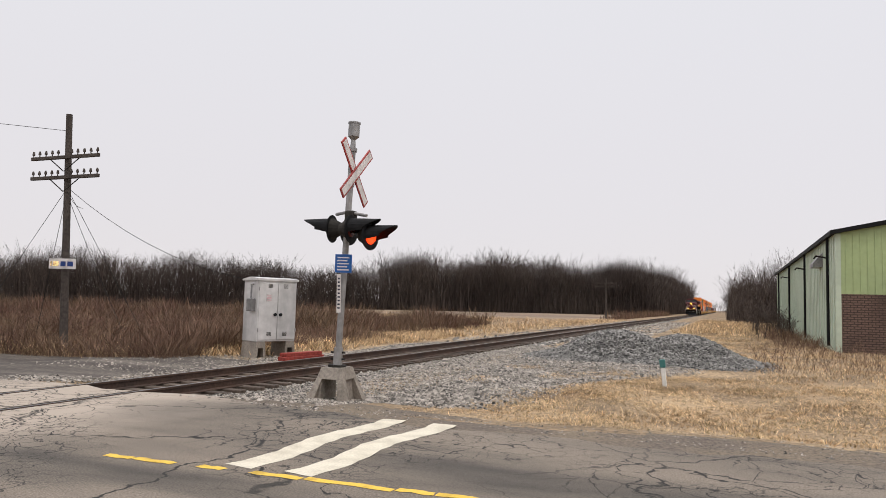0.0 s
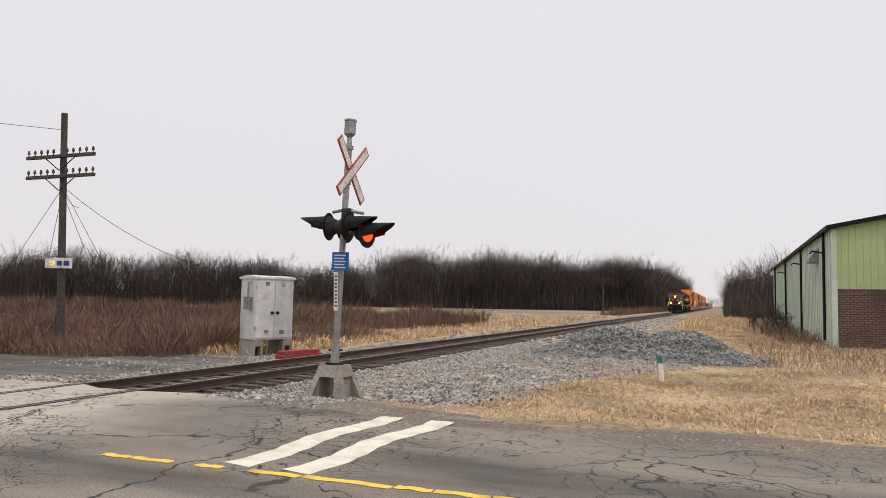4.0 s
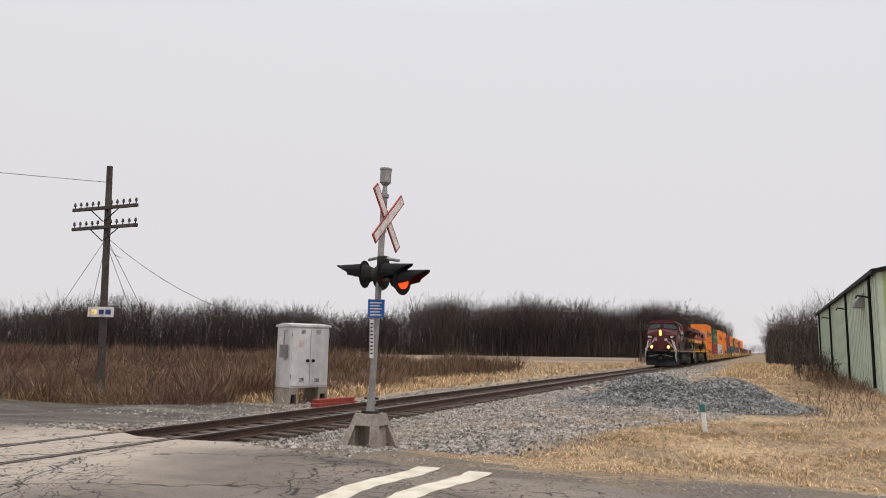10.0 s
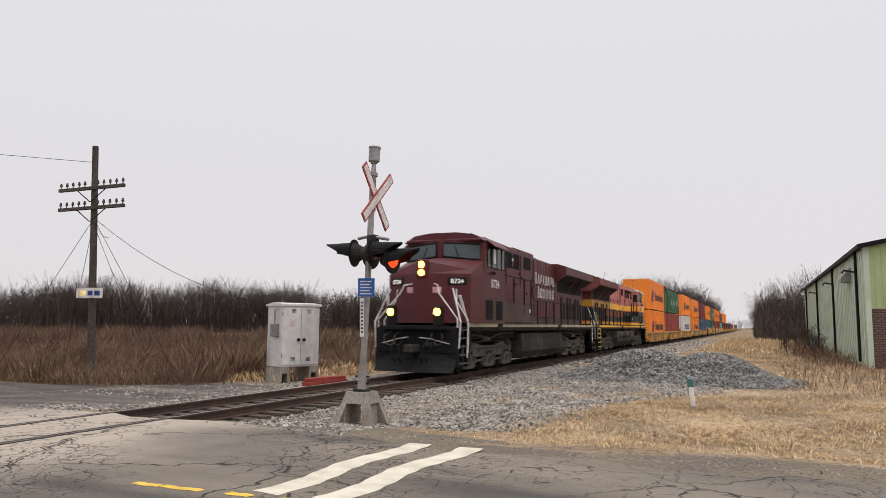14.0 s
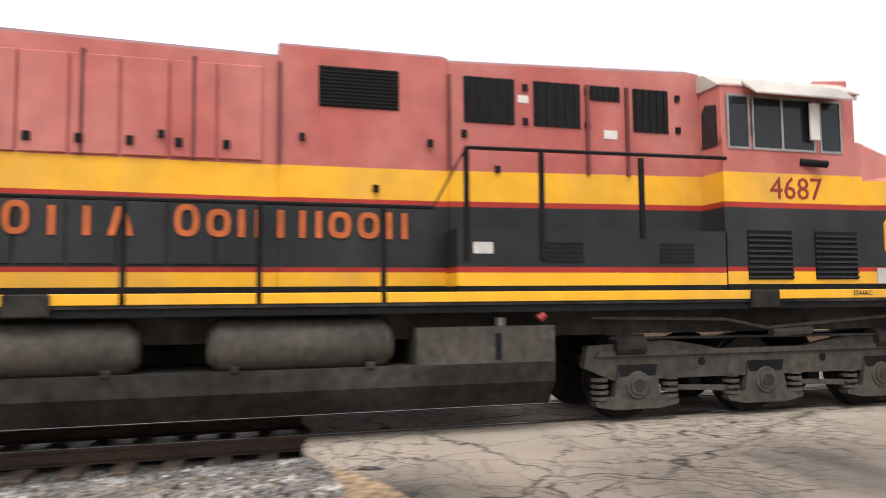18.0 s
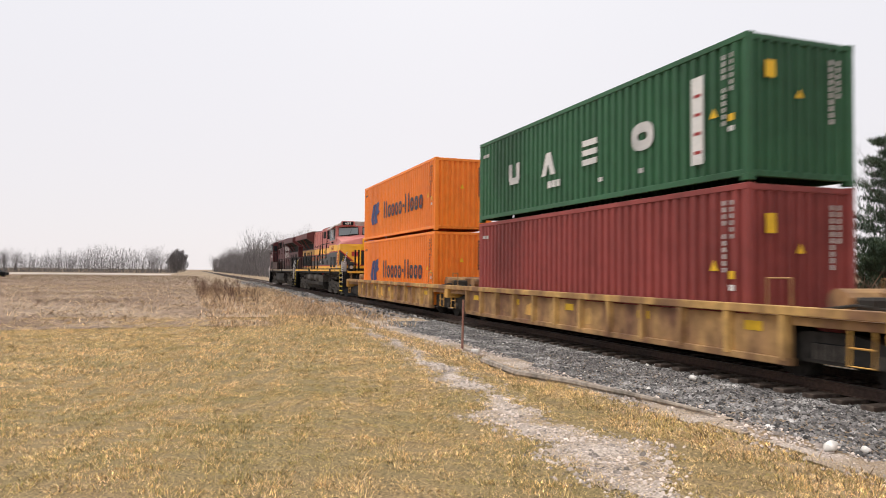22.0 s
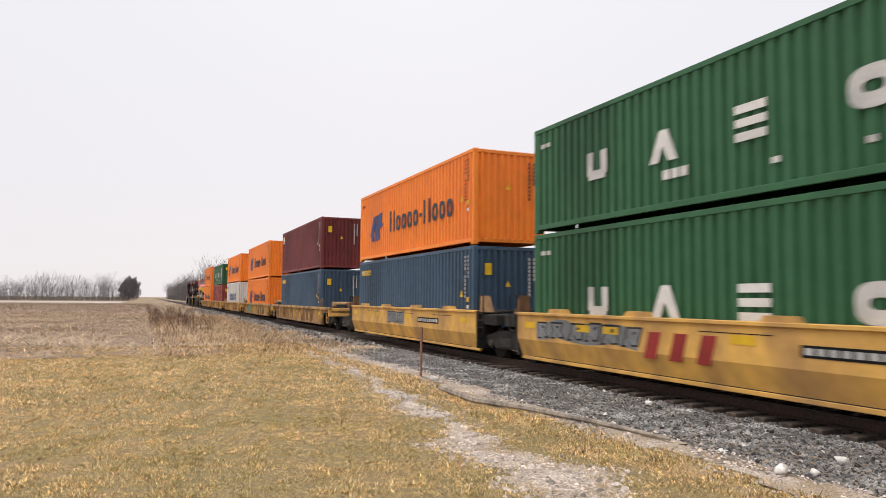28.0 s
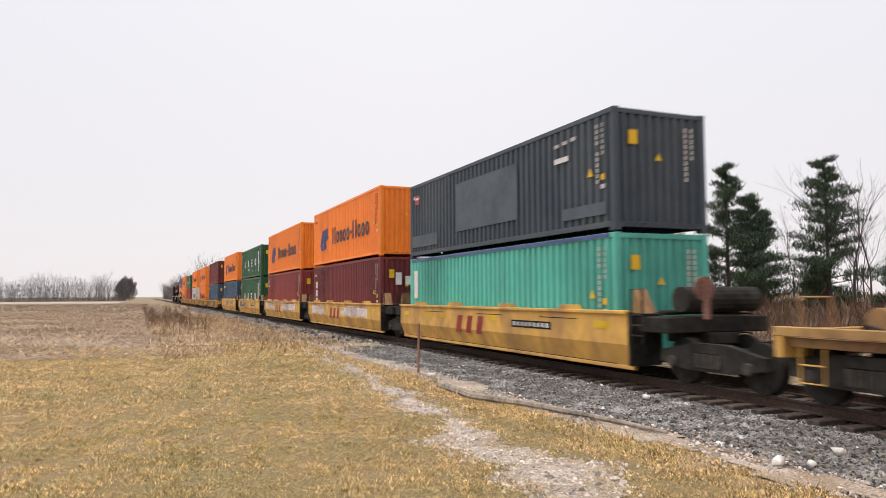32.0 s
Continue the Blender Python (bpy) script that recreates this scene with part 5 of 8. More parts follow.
    for lo, hi, paint in bands:
        if lo < 3.2:
            part("nose", prism(bmesh.new(), lo_plan, "z", max(lo, 1.6), min(hi, 3.2)), paint if kc else CP_RED, c)
    cap = bmesh.new()
    base = [cap.verts.new((x, y, 3.2)) for x, y in lo_plan]
    top = [cap.verts.new(p) for p in ((-1.46, -8.54, 3.74), (-1.38, -9.76, 3.34), (-0.24, -10.29, 3.55), (0.24, -10.29, 3.55), (1.38, -9.76, 3.34), (1.46, -8.54, 3.74))]
    for i in range(6):
        cap.faces.new((base[i], base[(i + 1) % 6], top[(i + 1) % 6], top[i]))
    ridge = [cap.verts.new((-0.2, -8.95, 3.84)), cap.verts.new((0.2, -8.95, 3.84))]
    cap.faces.new((top[0], top[1], top[2], ridge[0]))
    cap.faces.new((top[3], top[4], top[5], ridge[1]))
    cap.faces.new((top[2], top[3], ridge[1], ridge[0]))
    bmesh.ops.recalc_face_normals(cap, faces=cap.faces[:])
    part("nose_cap", cap, KC_RED if kc else CP_RED, c)
    if kc:
        for s in (-1, 1):
            def on_face(t, z, out=0.006):
                """A point on the slanted nose front: t from the outer corner to the middle."""
                return (s * (1.47 - 1.21 * t + out * 0.5), -9.82 - 0.56 * t - out, z)
            for pts_, paint, out in (([(0, 2.87), (1, 2.87), (1, 2.0), (0.86, 2.0)], KC_YELLOW, 0.006), ([(0, 2.80), (0, 2.87), (0.86, 2.04), (0.8, 1.98)], KC_STRIPE, 0.012)):
                fl = bmesh.new()
                lo_ = [fl.verts.new(on_face(t, z, 0.0)) for t, z in pts_]
                hi_ = [fl.verts.new(on_face(t, z, out)) for t, z in pts_]
                for i in range(4):
                    fl.faces.new((lo_[i], lo_[(i + 1) % 4], hi_[(i + 1) % 4], hi_[i]))
                fl.faces.new(hi_)
                fl.faces.new(lo_[::-1])
                bmesh.ops.recalc_face_normals(fl, faces=fl.faces[:])
                part("nose_flash", fl, paint, c)
            em = bmesh.new()
            pts_ = [(0.55, 2.5), (0.92, 2.5), (0.92, 2.78), (0.55, 2.78)]
            hi_ = [em.verts.new(on_face(t, z, 0.016)) for t, z in pts_]
            lo_ = [em.verts.new(on_face(t, z, 0.0)) for t, z in pts_]
            for i in range(4):
                em.faces.new((lo_[i], lo_[(i + 1) % 4], hi_[(i + 1) % 4], hi_[i]))
            em.faces.new(hi_)
            em.faces.new(lo_[::-1])
            bmesh.ops.recalc_face_normals(em, faces=em.faces[:])
            part("nose_emblem", em, KC_STRIPE, c, "small red emblem panel")
            for z in (3.1, 2.78, 2.2):
                part("grab_iron", pipe(bmesh.new(), [on_face(0.5, z, 0), on_face(0.5, z, 0.08), on_face(0.85, z, 0.08), on_face(0.85, z, 0)], 0.013, 5), KC_YELLOW, c)
            part("equipment_box", box(s * 1.12, s * 1.45, -10.2, -9.97, 1.6, 2.2, 0.02), ROOF_PALE, c, "pale grey equipment box")
            part("gate_post", box(s * 0.5, s * 0.58, -11.05, -10.93, 1.6, 2.85), BLACK, c)
            part("gate_post", box(s * 0.72, s * 0.8, -11.05, -10.93, 1.6, 2.85), BLACK, c)
            part("nose_rail", pipe(bmesh.new(), [(s * 1.2, -8.75, 3.72), (s * 1.15, -8.95, 3.78), (s * 0.5, -9.2, 3.86), (s * 0.25, -9.6, 3.8)], 0.014, 5), UNDER, c)
        for s in (-1, 1):
            oct_ = [(math.cos(a) * 0.40 - 9.28, math.sin(a) * 0.47 + 2.44) for a in [math.pi / 8 + k * math.pi / 4 for k in range(8)]]
            e = part("emblem", prism(bmesh.new(), oct_, "x", s * 1.48, s * 1.515), KC_YELLOW, c, "red octagon emblem with a yellow edge")
            part("emblem_field", prism(bmesh.new(), [(-9.28 + (a + 9.28) * 0.86, 2.44 + (b - 2.44) * 0.86) for a, b in oct_], "x", s * 1.515, s * 1.522), KC_STRIPE, e)
            for k, (wd, z) in enumerate(((0.42, 2.66), (0.36, 2.5), (0.5, 2.35), (0.3, 2.2))):
                part("emblem_bar", box(s * 1.522, s * 1.527, -9.28 - wd / 2 + 0.04 * k, -9.28 + wd / 2, z - 0.045, z + 0.045), KC_YELLOW, e)
            part("stencil", box(s * 1.5, s * 1.507, -8.75, -9.05, 1.8, 2.02), WHITE_MARK, c)
    else:
        for s in (-1, 1):
            nb = part("number_board", box(-0.32, 0.32, -0.02, 0.16, -0.13, 0.13, 0.01), BLACK, c)
            nb.matrix_basis = pose(s * 1.12, -10.0, 2.98, 0, 0, s * 24.8)
            n = lettering("8724", 0.22, LIT_WHITE, nb, pose(0, -0.026, -0.075, 90, 0, 0), "lit_number")
            sh = part("nose_emblem", box(-0.11, 0.11, -0.008, 0.008, -0.13, 0.13), CREAM_STRIPE, c, "small gold shield emblem")
            sh.matrix_basis = pose(s * 1.12, -9.99, 2.33, 0, 0, s * 24.8)
            part("front_handrail", pipe(bmesh.new(), [(s * 0.4, -10.3, 2.9), (s * 0.62, -10.5, 2.85), (s * 0.72, -10.6, 2.6), (s * 1.38, -10.74, 1.85), (s * 1.44, -10.76, 1.2), (s * 1.40, -10.76, 0.55)], 0.022), RAIL_WHITE, c)
            part("front_handrail", pipe(bmesh.new(), [(s * 1.1, -10.02, 2.75), (s * 1.14, -10.1, 2.4), (s * 1.5, -10.1, 1.8), (s * 1.52, -10.1, 0.6)], 0.022), RAIL_WHITE, c)
            part("cut_lever", pipe(bmesh.new(), [(s * 0.2, -11.0, 1.25), (s * 0.6, -10.9, 1.2), (s * 1.2, -10.85, 1.05)], 0.018), RAIL_WHITE, c)
        for s in (-1, 1):
            lb = part("nose_letter_bar", box(-0.15, 0.15, -0.008, 0.008, -0.1, 0.1), PINK_MARK, c)
            lb.matrix_basis = pose(s * 0.50, -10.275, 2.72, 0, 0, s * 24.8)
    # windscreen of two panes, number boards
    for s in (-1, 1):
        g = bmesh.new()
        q = [(s * 0.14, -8.97, 3.88), (s * 1.34, -8.57, 3.78), (s * 1.32, -8.53, 4.28), (s * 0.14, -8.9, 4.34)]
        v = [g.verts.new(p) for p in q] + [g.verts.new((p[0], p[1] + 0.05, p[2])) for p in q]
        for f in ((0, 1, 2, 3), (7, 6, 5, 4), (0, 4, 5, 1), (1, 5, 6, 2), (2, 6, 7, 3), (3, 7, 4, 0)):
            g.faces.new([v[i] for i in f])
        bmesh.ops.recalc_face_normals(g, faces=g.faces[:])
        # banded scheme: pane colour includes the sky's reflection
        part("windscreen", g, GLASS_SKY_PALE if kc else GLASS_DIM, c)
        fr = bmesh.new()
        pipe(fr, q + [q[0]], 0.03, 5)
        part("windscreen_frame", fr, BLACK, c)
        part("wiper", rod(bmesh.new(), (s * 0.7, -8.83, 3.84), (s * 0.55, -8.82, 4.2), 0.012), BLACK, c)
        if kc:
            nb = part("number_box", box(-0.42, 0.42, -0.16, 0.35, -0.16, 0.15, 0.02), KC_RED, c)
            nb.matrix_basis = pose(s * 0.74, -8.66, 4.55, 0, 0, s * 17)
            part("number_board", box(-0.35, 0.35, -0.18, -0.155, -0.12, 0.12, 0.008), BLACK, nb)
            lettering("4687", 0.2, WHITE_MARK, nb, pose(0, -0.183, -0.07, 90, 0, 0), "board_number")
            part("grab_iron", pipe(bmesh.new(), [(s * 1.3, -8.6, 4.42), (s * 1.28, -8.75, 4.42), (s * 0.3, -9.05, 4.4), (s * 0.3, -8.9, 4.4)], 0.014, 5), SIGN_RED, c)
        else:
            part("roof_brow", box(s * 0.1, s * 1.35, -8.75, -8.4, 4.38, 4.47, 0.02), CP_RED, c)
    part("headlight_box", box(-0.17, 0.17, -10.45, -10.2, 2.98 if kc else 3.08, 3.52 if kc else 3.62, 0.03), (KC_YELLOW if kc else CP_RED), c)
    for z in ((3.12, 3.36) if kc else (3.22, 3.46)):
        part("headlight", rod(bmesh.new(), (0, -10.48, z), (0, -10.44, z), 0.1, seg=16), HEADLIGHT if not kc else ROOF_PALE, c, "lit headlamp" if not kc else "")
    for s in (-1, 1):
        dx, dz = (0.0, 0.0) if kc else (-0.16, 0.2)
        part("ditch_light_box", box(s * (0.85 + dx), s * (1.16 + dx), -11.02, -10.8, 1.62, 2.05 + dz, 0.03), BLACK, c)
        part("ditch_light", rod(bmesh.new(), (s * (1.0 + dx), -11.06, 1.86 + dz), (s * (1.0 + dx), -11.0, 1.86 + dz), 0.11, seg=16), HEADLIGHT if not kc else ROOF_PALE, c)
    # pilot, steps, couplers at both ends
    for e, yb in ((-1, -10.75), (1, 10.72)):
        part("pilot_plate", box(-1.4, 1.4, yb - 0.08, yb + 0.08, 0.75, 1.58, 0.02), BLACK, c)
        part("coupler", box(-0.16, 0.16, yb, yb + e * 0.72, 0.75, 1.02, 0.04), UNDER, c)
        part("platform_edge", box(-1.2, 1.2, yb - 0.04, yb + e * 0.32, 1.5, 1.63, 0.01), KC_YELLOW if kc else BLACK, c)
        plow = bmesh.new()
        rows_ = []
        for z, out in ((0.14, 0.52), (0.3, 0.36), (0.5, 0.22), (0.68, 0.14), (0.82, 0.12)):
            rows_.append([plow.verts.new((x, yb + e * (out - 0.16 * abs(x) / 1.4), z)) for x in (-1.42, -0.7, 0.0, 0.7, 1.42)])
        for p_, q_ in zip(rows_, rows_[1:]):
            for i in range(4):
                plow.faces.new((p_[i], p_[i + 1], q_[i + 1], q_[i]))
        r = bmesh.ops.extrude_face_region(plow, geom=plow.faces[:])
        for v in r["geom"]:
            if isinstance(v, bmesh.types.BMVert):
                v.co.y -= e * 0.05
        part("plough", plow, BLACK, c)
        for k, x in enumerate((-0.7, -0.45, 0.45, 0.7)):
            part("hose_loop", pipe(bmesh.new(), [(x * 1.3, yb + e * 0.08, 1.42), (x * 1.5, yb + e * 0.3, 1.3), (x * 1.45, yb + e * 0.36, 1.05), (x * 1.15, yb + e * 0.3, 0.98), (x * 1.0, yb + e * 0.12, 1.2)], 0.022), GREASE, c)
            part("brake_hose", pipe(bmesh.new(), [(x, yb + e * 0.1, 1.2), (x, yb + e * 0.45, 0.95), (x * 0.9, yb + e * 0.55, 0.6), (x * 0.8, yb + e * 0.4, 0.45)], 0.03), BLACK, c)
        for s in (-1, 1):
            for k in range(5):
                z = 0.42 + 0.27 * k
                st = part("step", box(s * 0.95, s * 1.5, yb - 0.02, yb + e * -0.75 + 0.0, z - 0.02, z + 0.02), BLACK, c)
                part("step_edge", box(s * 1.49, s * 1.53, yb - 0.02, yb + e * -0.75, z - 0.025, z + 0.03), STEP_YELLOW if kc else GREASE, st)
            part("step_side", prism(bmesh.new(), [(yb - e * 0.72, 0.3), (yb - e * 0.8, 0.3), (yb - e * 1.05, 1.0), (yb - e * 1.1, 1.56), (yb - e * 0.72, 1.56)], "x", s * 1.38, s * 1.5), BLACK, c)
            part("step_side", box(s * 1.0, s * 1.5, yb - e * 0.02, yb + e * 0.04, 0.3, 1.56), BLACK, c)
            hr = [(s * 1.5, yb - e * 0.78, 0.75), (s * 1.5, yb - e * 0.8, 1.7), (s * 1.3, yb - e * 0.45, 2.55)]
            hr2 = [(s * 1.5, yb + e * 0.02, 0.9), (s * 1.5, yb + e * 0.02, 1.75), (s * 1.15, yb - e * 0.3, 2.75)]
            for pts_, paint in ((hr, STEP_YELLOW), (hr2, RAIL_WHITE)):
                rail_ = part("handrail", pipe(bmesh.new(), pts_, 0.024), BLACK if kc else RAIL_WHITE, c)
                if kc:
                    for a_, b_ in zip(pts_, pts_[1:]):
                        va, vb = Vector(a_), Vector(b_)
                        k_ = int((vb - va).length / 0.11)
                        for i in range(k_):
                            part("band", rod(bmesh.new(), va.lerp(vb, (i + 0.1) / k_), va.lerp(vb, (i + 0.6) / k_), 0.03, seg=6), paint, rail_)
    # walkway handrails
    for s in (-1, 1):
        pts = [(s * 1.5, -6.3, 3.42), (s * 1.5, -2.62, 3.46), (s * 1.5, -2.2, 2.72), (s * 1.5, 10.1, 2.72)]
        part("side_handrail", pipe(bmesh.new(), pts, 0.024), BLACK, c)
        for y, z0, z1 in [(-5.0, 2.4, 3.43), (-3.6, 2.1, 3.45), (-2.62, 2.1, 3.46)] + [(-1.6 + 1.4 * k, 1.6, 2.72) for k in range(9)] + [(10.05, 1.6, 2.72)]:
            part("stanchion", box(s * 1.48, s * 1.53, y - 0.03, y + 0.03, z0, z1), BLACK, c)
    # fuel tank and air reservoirs
    for s in (-1, 1):
        o = [(s * 0.2, 0.32), (s * 1.25, 0.32), (s * 1.48, 0.62), (s * 1.48, 0.86), (s * 0.2, 0.86)]
        part("fuel_tank", prism(bmesh.new(), o, "y", -3.75, 3.85), UNDER, c)
        o2 = [(s * 0.2, 0.86), (s * 1.48, 0.86), (s * 1.48, 1.3), (s * 0.2, 1.3)]
        if kc:
            part("fuel_tank_end", prism(bmesh.new(), o2, "y", -3.75, -2.0), GREASE, c)
            part("fuel_tank_end", prism(bmesh.new(), o2, "y", 3.4, 3.85), GREASE, c)
            for y0, y1 in ((-1.75, 0.35), (1.05, 3.3)):
                b = rod(bmesh.new(), (s * 1.18, y0 + 0.12, 1.12), (s * 1.18, y1 - 0.12, 1.12), 0.31, seg=20)
                rod(b, (s * 1.18, y0 + 0.12, 1.12), (s * 1.18, y0, 1.12), 0.31, 0.18, seg=20)
                rod(b, (s * 1.18, y1 - 0.12, 1.12), (s * 1.18, y1, 1.12), 0.31, 0.18, seg=20)
                part("air_reservoir", b, GREASE, c, smooth=True)
                for y in (y0 + 0.3, y1 - 0.3):
                    part("reservoir_strap", box(s * 1.1, s * 1.5, y - 0.05, y + 0.05, 0.84, 0.92, 0.01), UNDER, c)
            part("fuel_gauge", box(s * 1.48, s * 1.49, -3.05, -2.97, 0.9, 1.22), BLACK, c)
            part("filler_cap", rod(bmesh.new(), (s * 1.3, -3.1, 1.3), (s * 1.3, -3.1, 1.4), 0.07), GALV, c)
            part("blue_flag", rod(bmesh.new(), (s * 1.45, -3.55, 1.38), (s * 1.45, -3.62, 1.44), 0.06), SIGN_RED, c, "small faded red valve handle")
        else:
            part("fuel_tank_upper", prism(bmesh.new(), [(s * 0.2, 0.86), (s * 1.48, 0.86), (s * 1.4, 1.35), (s * 0.2, 1.4)], "y", -3.75, 3.05), UNDER, c)
    part("fuel_tank_core", box(-0.2, 0.2, -3.75, 3.05, 0.4, 1.2), UNDER, c)
    # two three-axle trucks
    for axles in ((-9.05, -7.05, -5.05), (4.55, 6.55, 8.6)):
        mid = axles[1]
        tr = part("truck", box(-0.9, 0.9, axles[0] - 0.2, axles[2] + 0.2, 0.62, 0.8), UNDER, c)
        for s in (-1, 1):
            o = [(axles[0] - 0.75, 0.72), (axles[0] - 0.35, 0.55), (axles[2] + 0.35, 0.55), (axles[2] + 0.75, 0.72), (axles[2] + 0.7, 1.0), (mid + 1.5, 1.06), (mid + 1.0, 0.98), (mid + 0.6, 0.90), (mid - 0.6, 0.90), (mid - 1.0, 0.98), (mid - 1.5, 1.06), (axles[0] - 0.7, 1.0)]
            part("side_frame", prism(bmesh.new(), o, "x", s * 1.02, s * 1.16), GREASE, tr)
            part("brake_rod", pipe(bmesh.new(), [(s * 1.2, axles[0] - 0.4, 1.06), (s * 1.2, axles[2] + 0.4, 1.1)], 0.02), UNDER, tr)
            part("frame_rib", prism(bmesh.new(), [(axles[0] - 0.6, 0.86), (axles[2] + 0.6, 0.86), (axles[2] + 0.55, 0.93), (axles[0] - 0.55, 0.93)], "x", s * 1.16, s * 1.2), GREASE, tr)
            for y in (mid - 1.0, mid + 1.0):
                part("traction_link", prism(bmesh.new(), [(y - 0.5, 0.34), (y + 0.5, 0.4), (y + 0.5, 0.46), (y - 0.5, 0.42)], "x", s * 1.1, s * 1.15), GREASE, tr)
                part("brake_shoe", box(s * 0.86, s * 1.0, y - 0.1, y + 0.1, 0.35, 0.75, 0.02), BLACK, tr)
            part("pipe_run", pipe(bmesh.new(), [(s * 1.3, axles[0] - 0.6, 1.36), (s * 1.3, axles[0] + 0.5, 1.3), (s * 1.25, mid, 1.2), (s * 1.3, mid + 0.7, 1.33), (s * 1.3, axles[2] + 0.7, 1.38)], 0.025), GREASE, tr)
            part("damper", rod(bmesh.new(), (s * 1.22, mid - 0.75, 1.16), (s * 1.22, mid - 0.1, 1.13), 0.07), GREASE, tr)
            part("sander_hose", pipe(bmesh.new(), [(s * 1.25, axles[0] - 0.75, 1.3), (s * 1.22, axles[0] - 0.85, 0.8), (s * 1.0, axles[0] - 0.65, 0.25)], 0.025), BLACK, tr)
            for y in axles:
                o = [(y - 0.60, 0.22), (y - 0.34, 0.17), (y + 0.34, 0.17), (y + 0.60, 0.22), (y + 0.62, 0.28), (y + 0.34, 0.34), (y + 0.27, 0.72), (y - 0.27, 0.72), (y - 0.34, 0.34), (y - 0.62, 0.28)]
                part("journal_box", prism(bmesh.new(), o, "x", s * 1.04, s * 1.2), GREASE, tr)
                part("axle_cap", rod(rod(bmesh.new(), (s * 1.2, y, 0.48), (s * 1.225, y, 0.48), 0.19, 0.17, 18), (s * 1.225, y, 0.48), (s * 1.25, y, 0.48), 0.13, 0.12, 18), GREASE, tr)
                part("axle_hub", rod(bmesh.new(), (s * 1.25, y, 0.48), (s * 1.258, y, 0.48), 0.085, seg=14), UNDER, tr)
                part("axle_slot", prism(bmesh.new(), [(y - 0.26, 0.6), (y + 0.26, 0.6), (y + 0.3, 0.75), (y - 0.3, 0.75)], "x", s * 1.2, s * 1.206), BLACK, tr)
                for dy in (-0.52, 0.52):
                    for k in range(4):
                        part("coil", rod(bmesh.new(), (s * 1.12, y + dy, 0.30 + k * 0.08), (s * 1.12, y + dy, 0.345 + k * 0.08), 0.115, seg=12), GREASE, tr)
            for y in (axles[0] - 0.15, axles[2] + 0.1):
                part("brake_cylinder", rod(bmesh.new(), (s * 1.12, y - 0.22, 1.0), (s * 1.12, y + 0.22, 1.0), 0.15, seg=12), UNDER, tr)
            for y in (mid - 1.0, mid + 1.0):
                part("frame_hole", rod(bmesh.new(), (s * 1.15, y, 0.76), (s * 1.165, y, 0.76), 0.06), BLACK, tr)
        for y in axles:
            wb = bmesh.new()
            for s in (-1, 1):
                rod(wb, (s * 0.70, 0, 0), (s * 0.83, 0, 0), 0.53, seg=28)
                rod(wb, (s * 0.67, 0, 0), (s * 0.70, 0, 0), 0.555, seg=28)
            rod(wb, (-1.1, 0, 0), (1.1, 0, 0), 0.09)
            ob = part("wheelset", wb, UNDER, tr)
            ob.location = (0, y, 0.53)
    # big side lettering as plain uprights, slants and rings
    def glyphs(word, s, y, pitch, z, tall, wide, paint, first=()):
        for k, kind in enumerate(word):
            yy, hi = y - k * pitch, z + tall * (1.15 if k in first else 1.0)
            lo, up_ = yy - wide / 2, yy + wide / 2
            x = 0.967 if yy > -0.3 else 0.985
            if kind == "o":
                ring(c, s * x, lo, up_, z, hi, 0.07, paint, "letter_bar", 0.005)
            elif kind == "i":
                plate(c, s * x, yy - 0.04, yy + 0.04, z, hi, paint, "letter_bar", 0.005)
            elif kind == "v":
                plate(c, s * x, lo, lo + 0.075, z, hi, paint, "letter_bar", 0.005, slant=wide / 2 - 0.05)
                plate(c, s * x, up_ - 0.075, up_, z, hi, paint, "letter_bar", 0.005, slant=-wide / 2 + 0.05)
            elif kind == "n":
                plate(c, s * x, lo, lo + 0.075, z, hi, paint, "letter_bar", 0.005)
                plate(c, s * x, up_ - 0.075, up_, z, hi, paint, "letter_bar", 0.005)
    for s in (-1, 1):
        if kc:
            glyphs("nvnovo oiiv ooninoon", s, 4.85, 0.3535, 2.38, 0.33, 0.27, KC_ORANGE, (0, 7, 12))
        else:
            glyphs("vnvninvo", s, 3.1, 0.44, 3.5, 0.44, 0.33, WHITE_MARK, (7,))
            glyphs("oinioov", s, 3.1, 0.44, 2.9, 0.44, 0.33, WHITE_MARK, (6,))
    swell()
    return c


LOCO_2 = -15.35
lead = locomotive("maroon diesel locomotive with lit headlamps and white handrails", "plain")
DRIVEN.append((lead, LOCO_2 - 22.35, 0, 0))
second = locomotive("red, yellow and black banded diesel locomotive, dusty underframe", "banded")
DRIVEN.append((second, LOCO_2, 0, 180))

# older ribbed cars, loads one to five
HC, STD, FLOOR = 2.896, 2.591, 0.35
OFF = [0, 16.85, 35.2, 53.6, 71.8, 91.85, 107.65, 123.5, 139.3, 155.05]
ribbed_car(-0.97, "rust-stained yellow well car with ribbed sides", front=3.1)
load(OFF[0], FLOOR, HC, BOX_ORANGE, "orange corrugated container with blue emblem in a well car", both(ship_mark))
load(OFF[0], FLOOR + HC + 0.05, HC, BOX_ORANGE, "orange corrugated container stacked on another orange one", both(ship_mark))
ribbed_car(OFF[1], "rust-stained yellow well car with ribbed sides")
load(OFF[1], FLOOR, HC, BOX_RED, "oxide red corrugated container in a well car", both())
load(OFF[1], FLOOR + HC + 0.05, STD, BOX_GREEN, "dark green corrugated container with white block marks", both(block_mark(WHITE_MARK, 2.35, 2.13, 4, 0.97, 1.58)))
ribbed_car(OFF[2], "rust-stained yellow well car with ribbed sides")
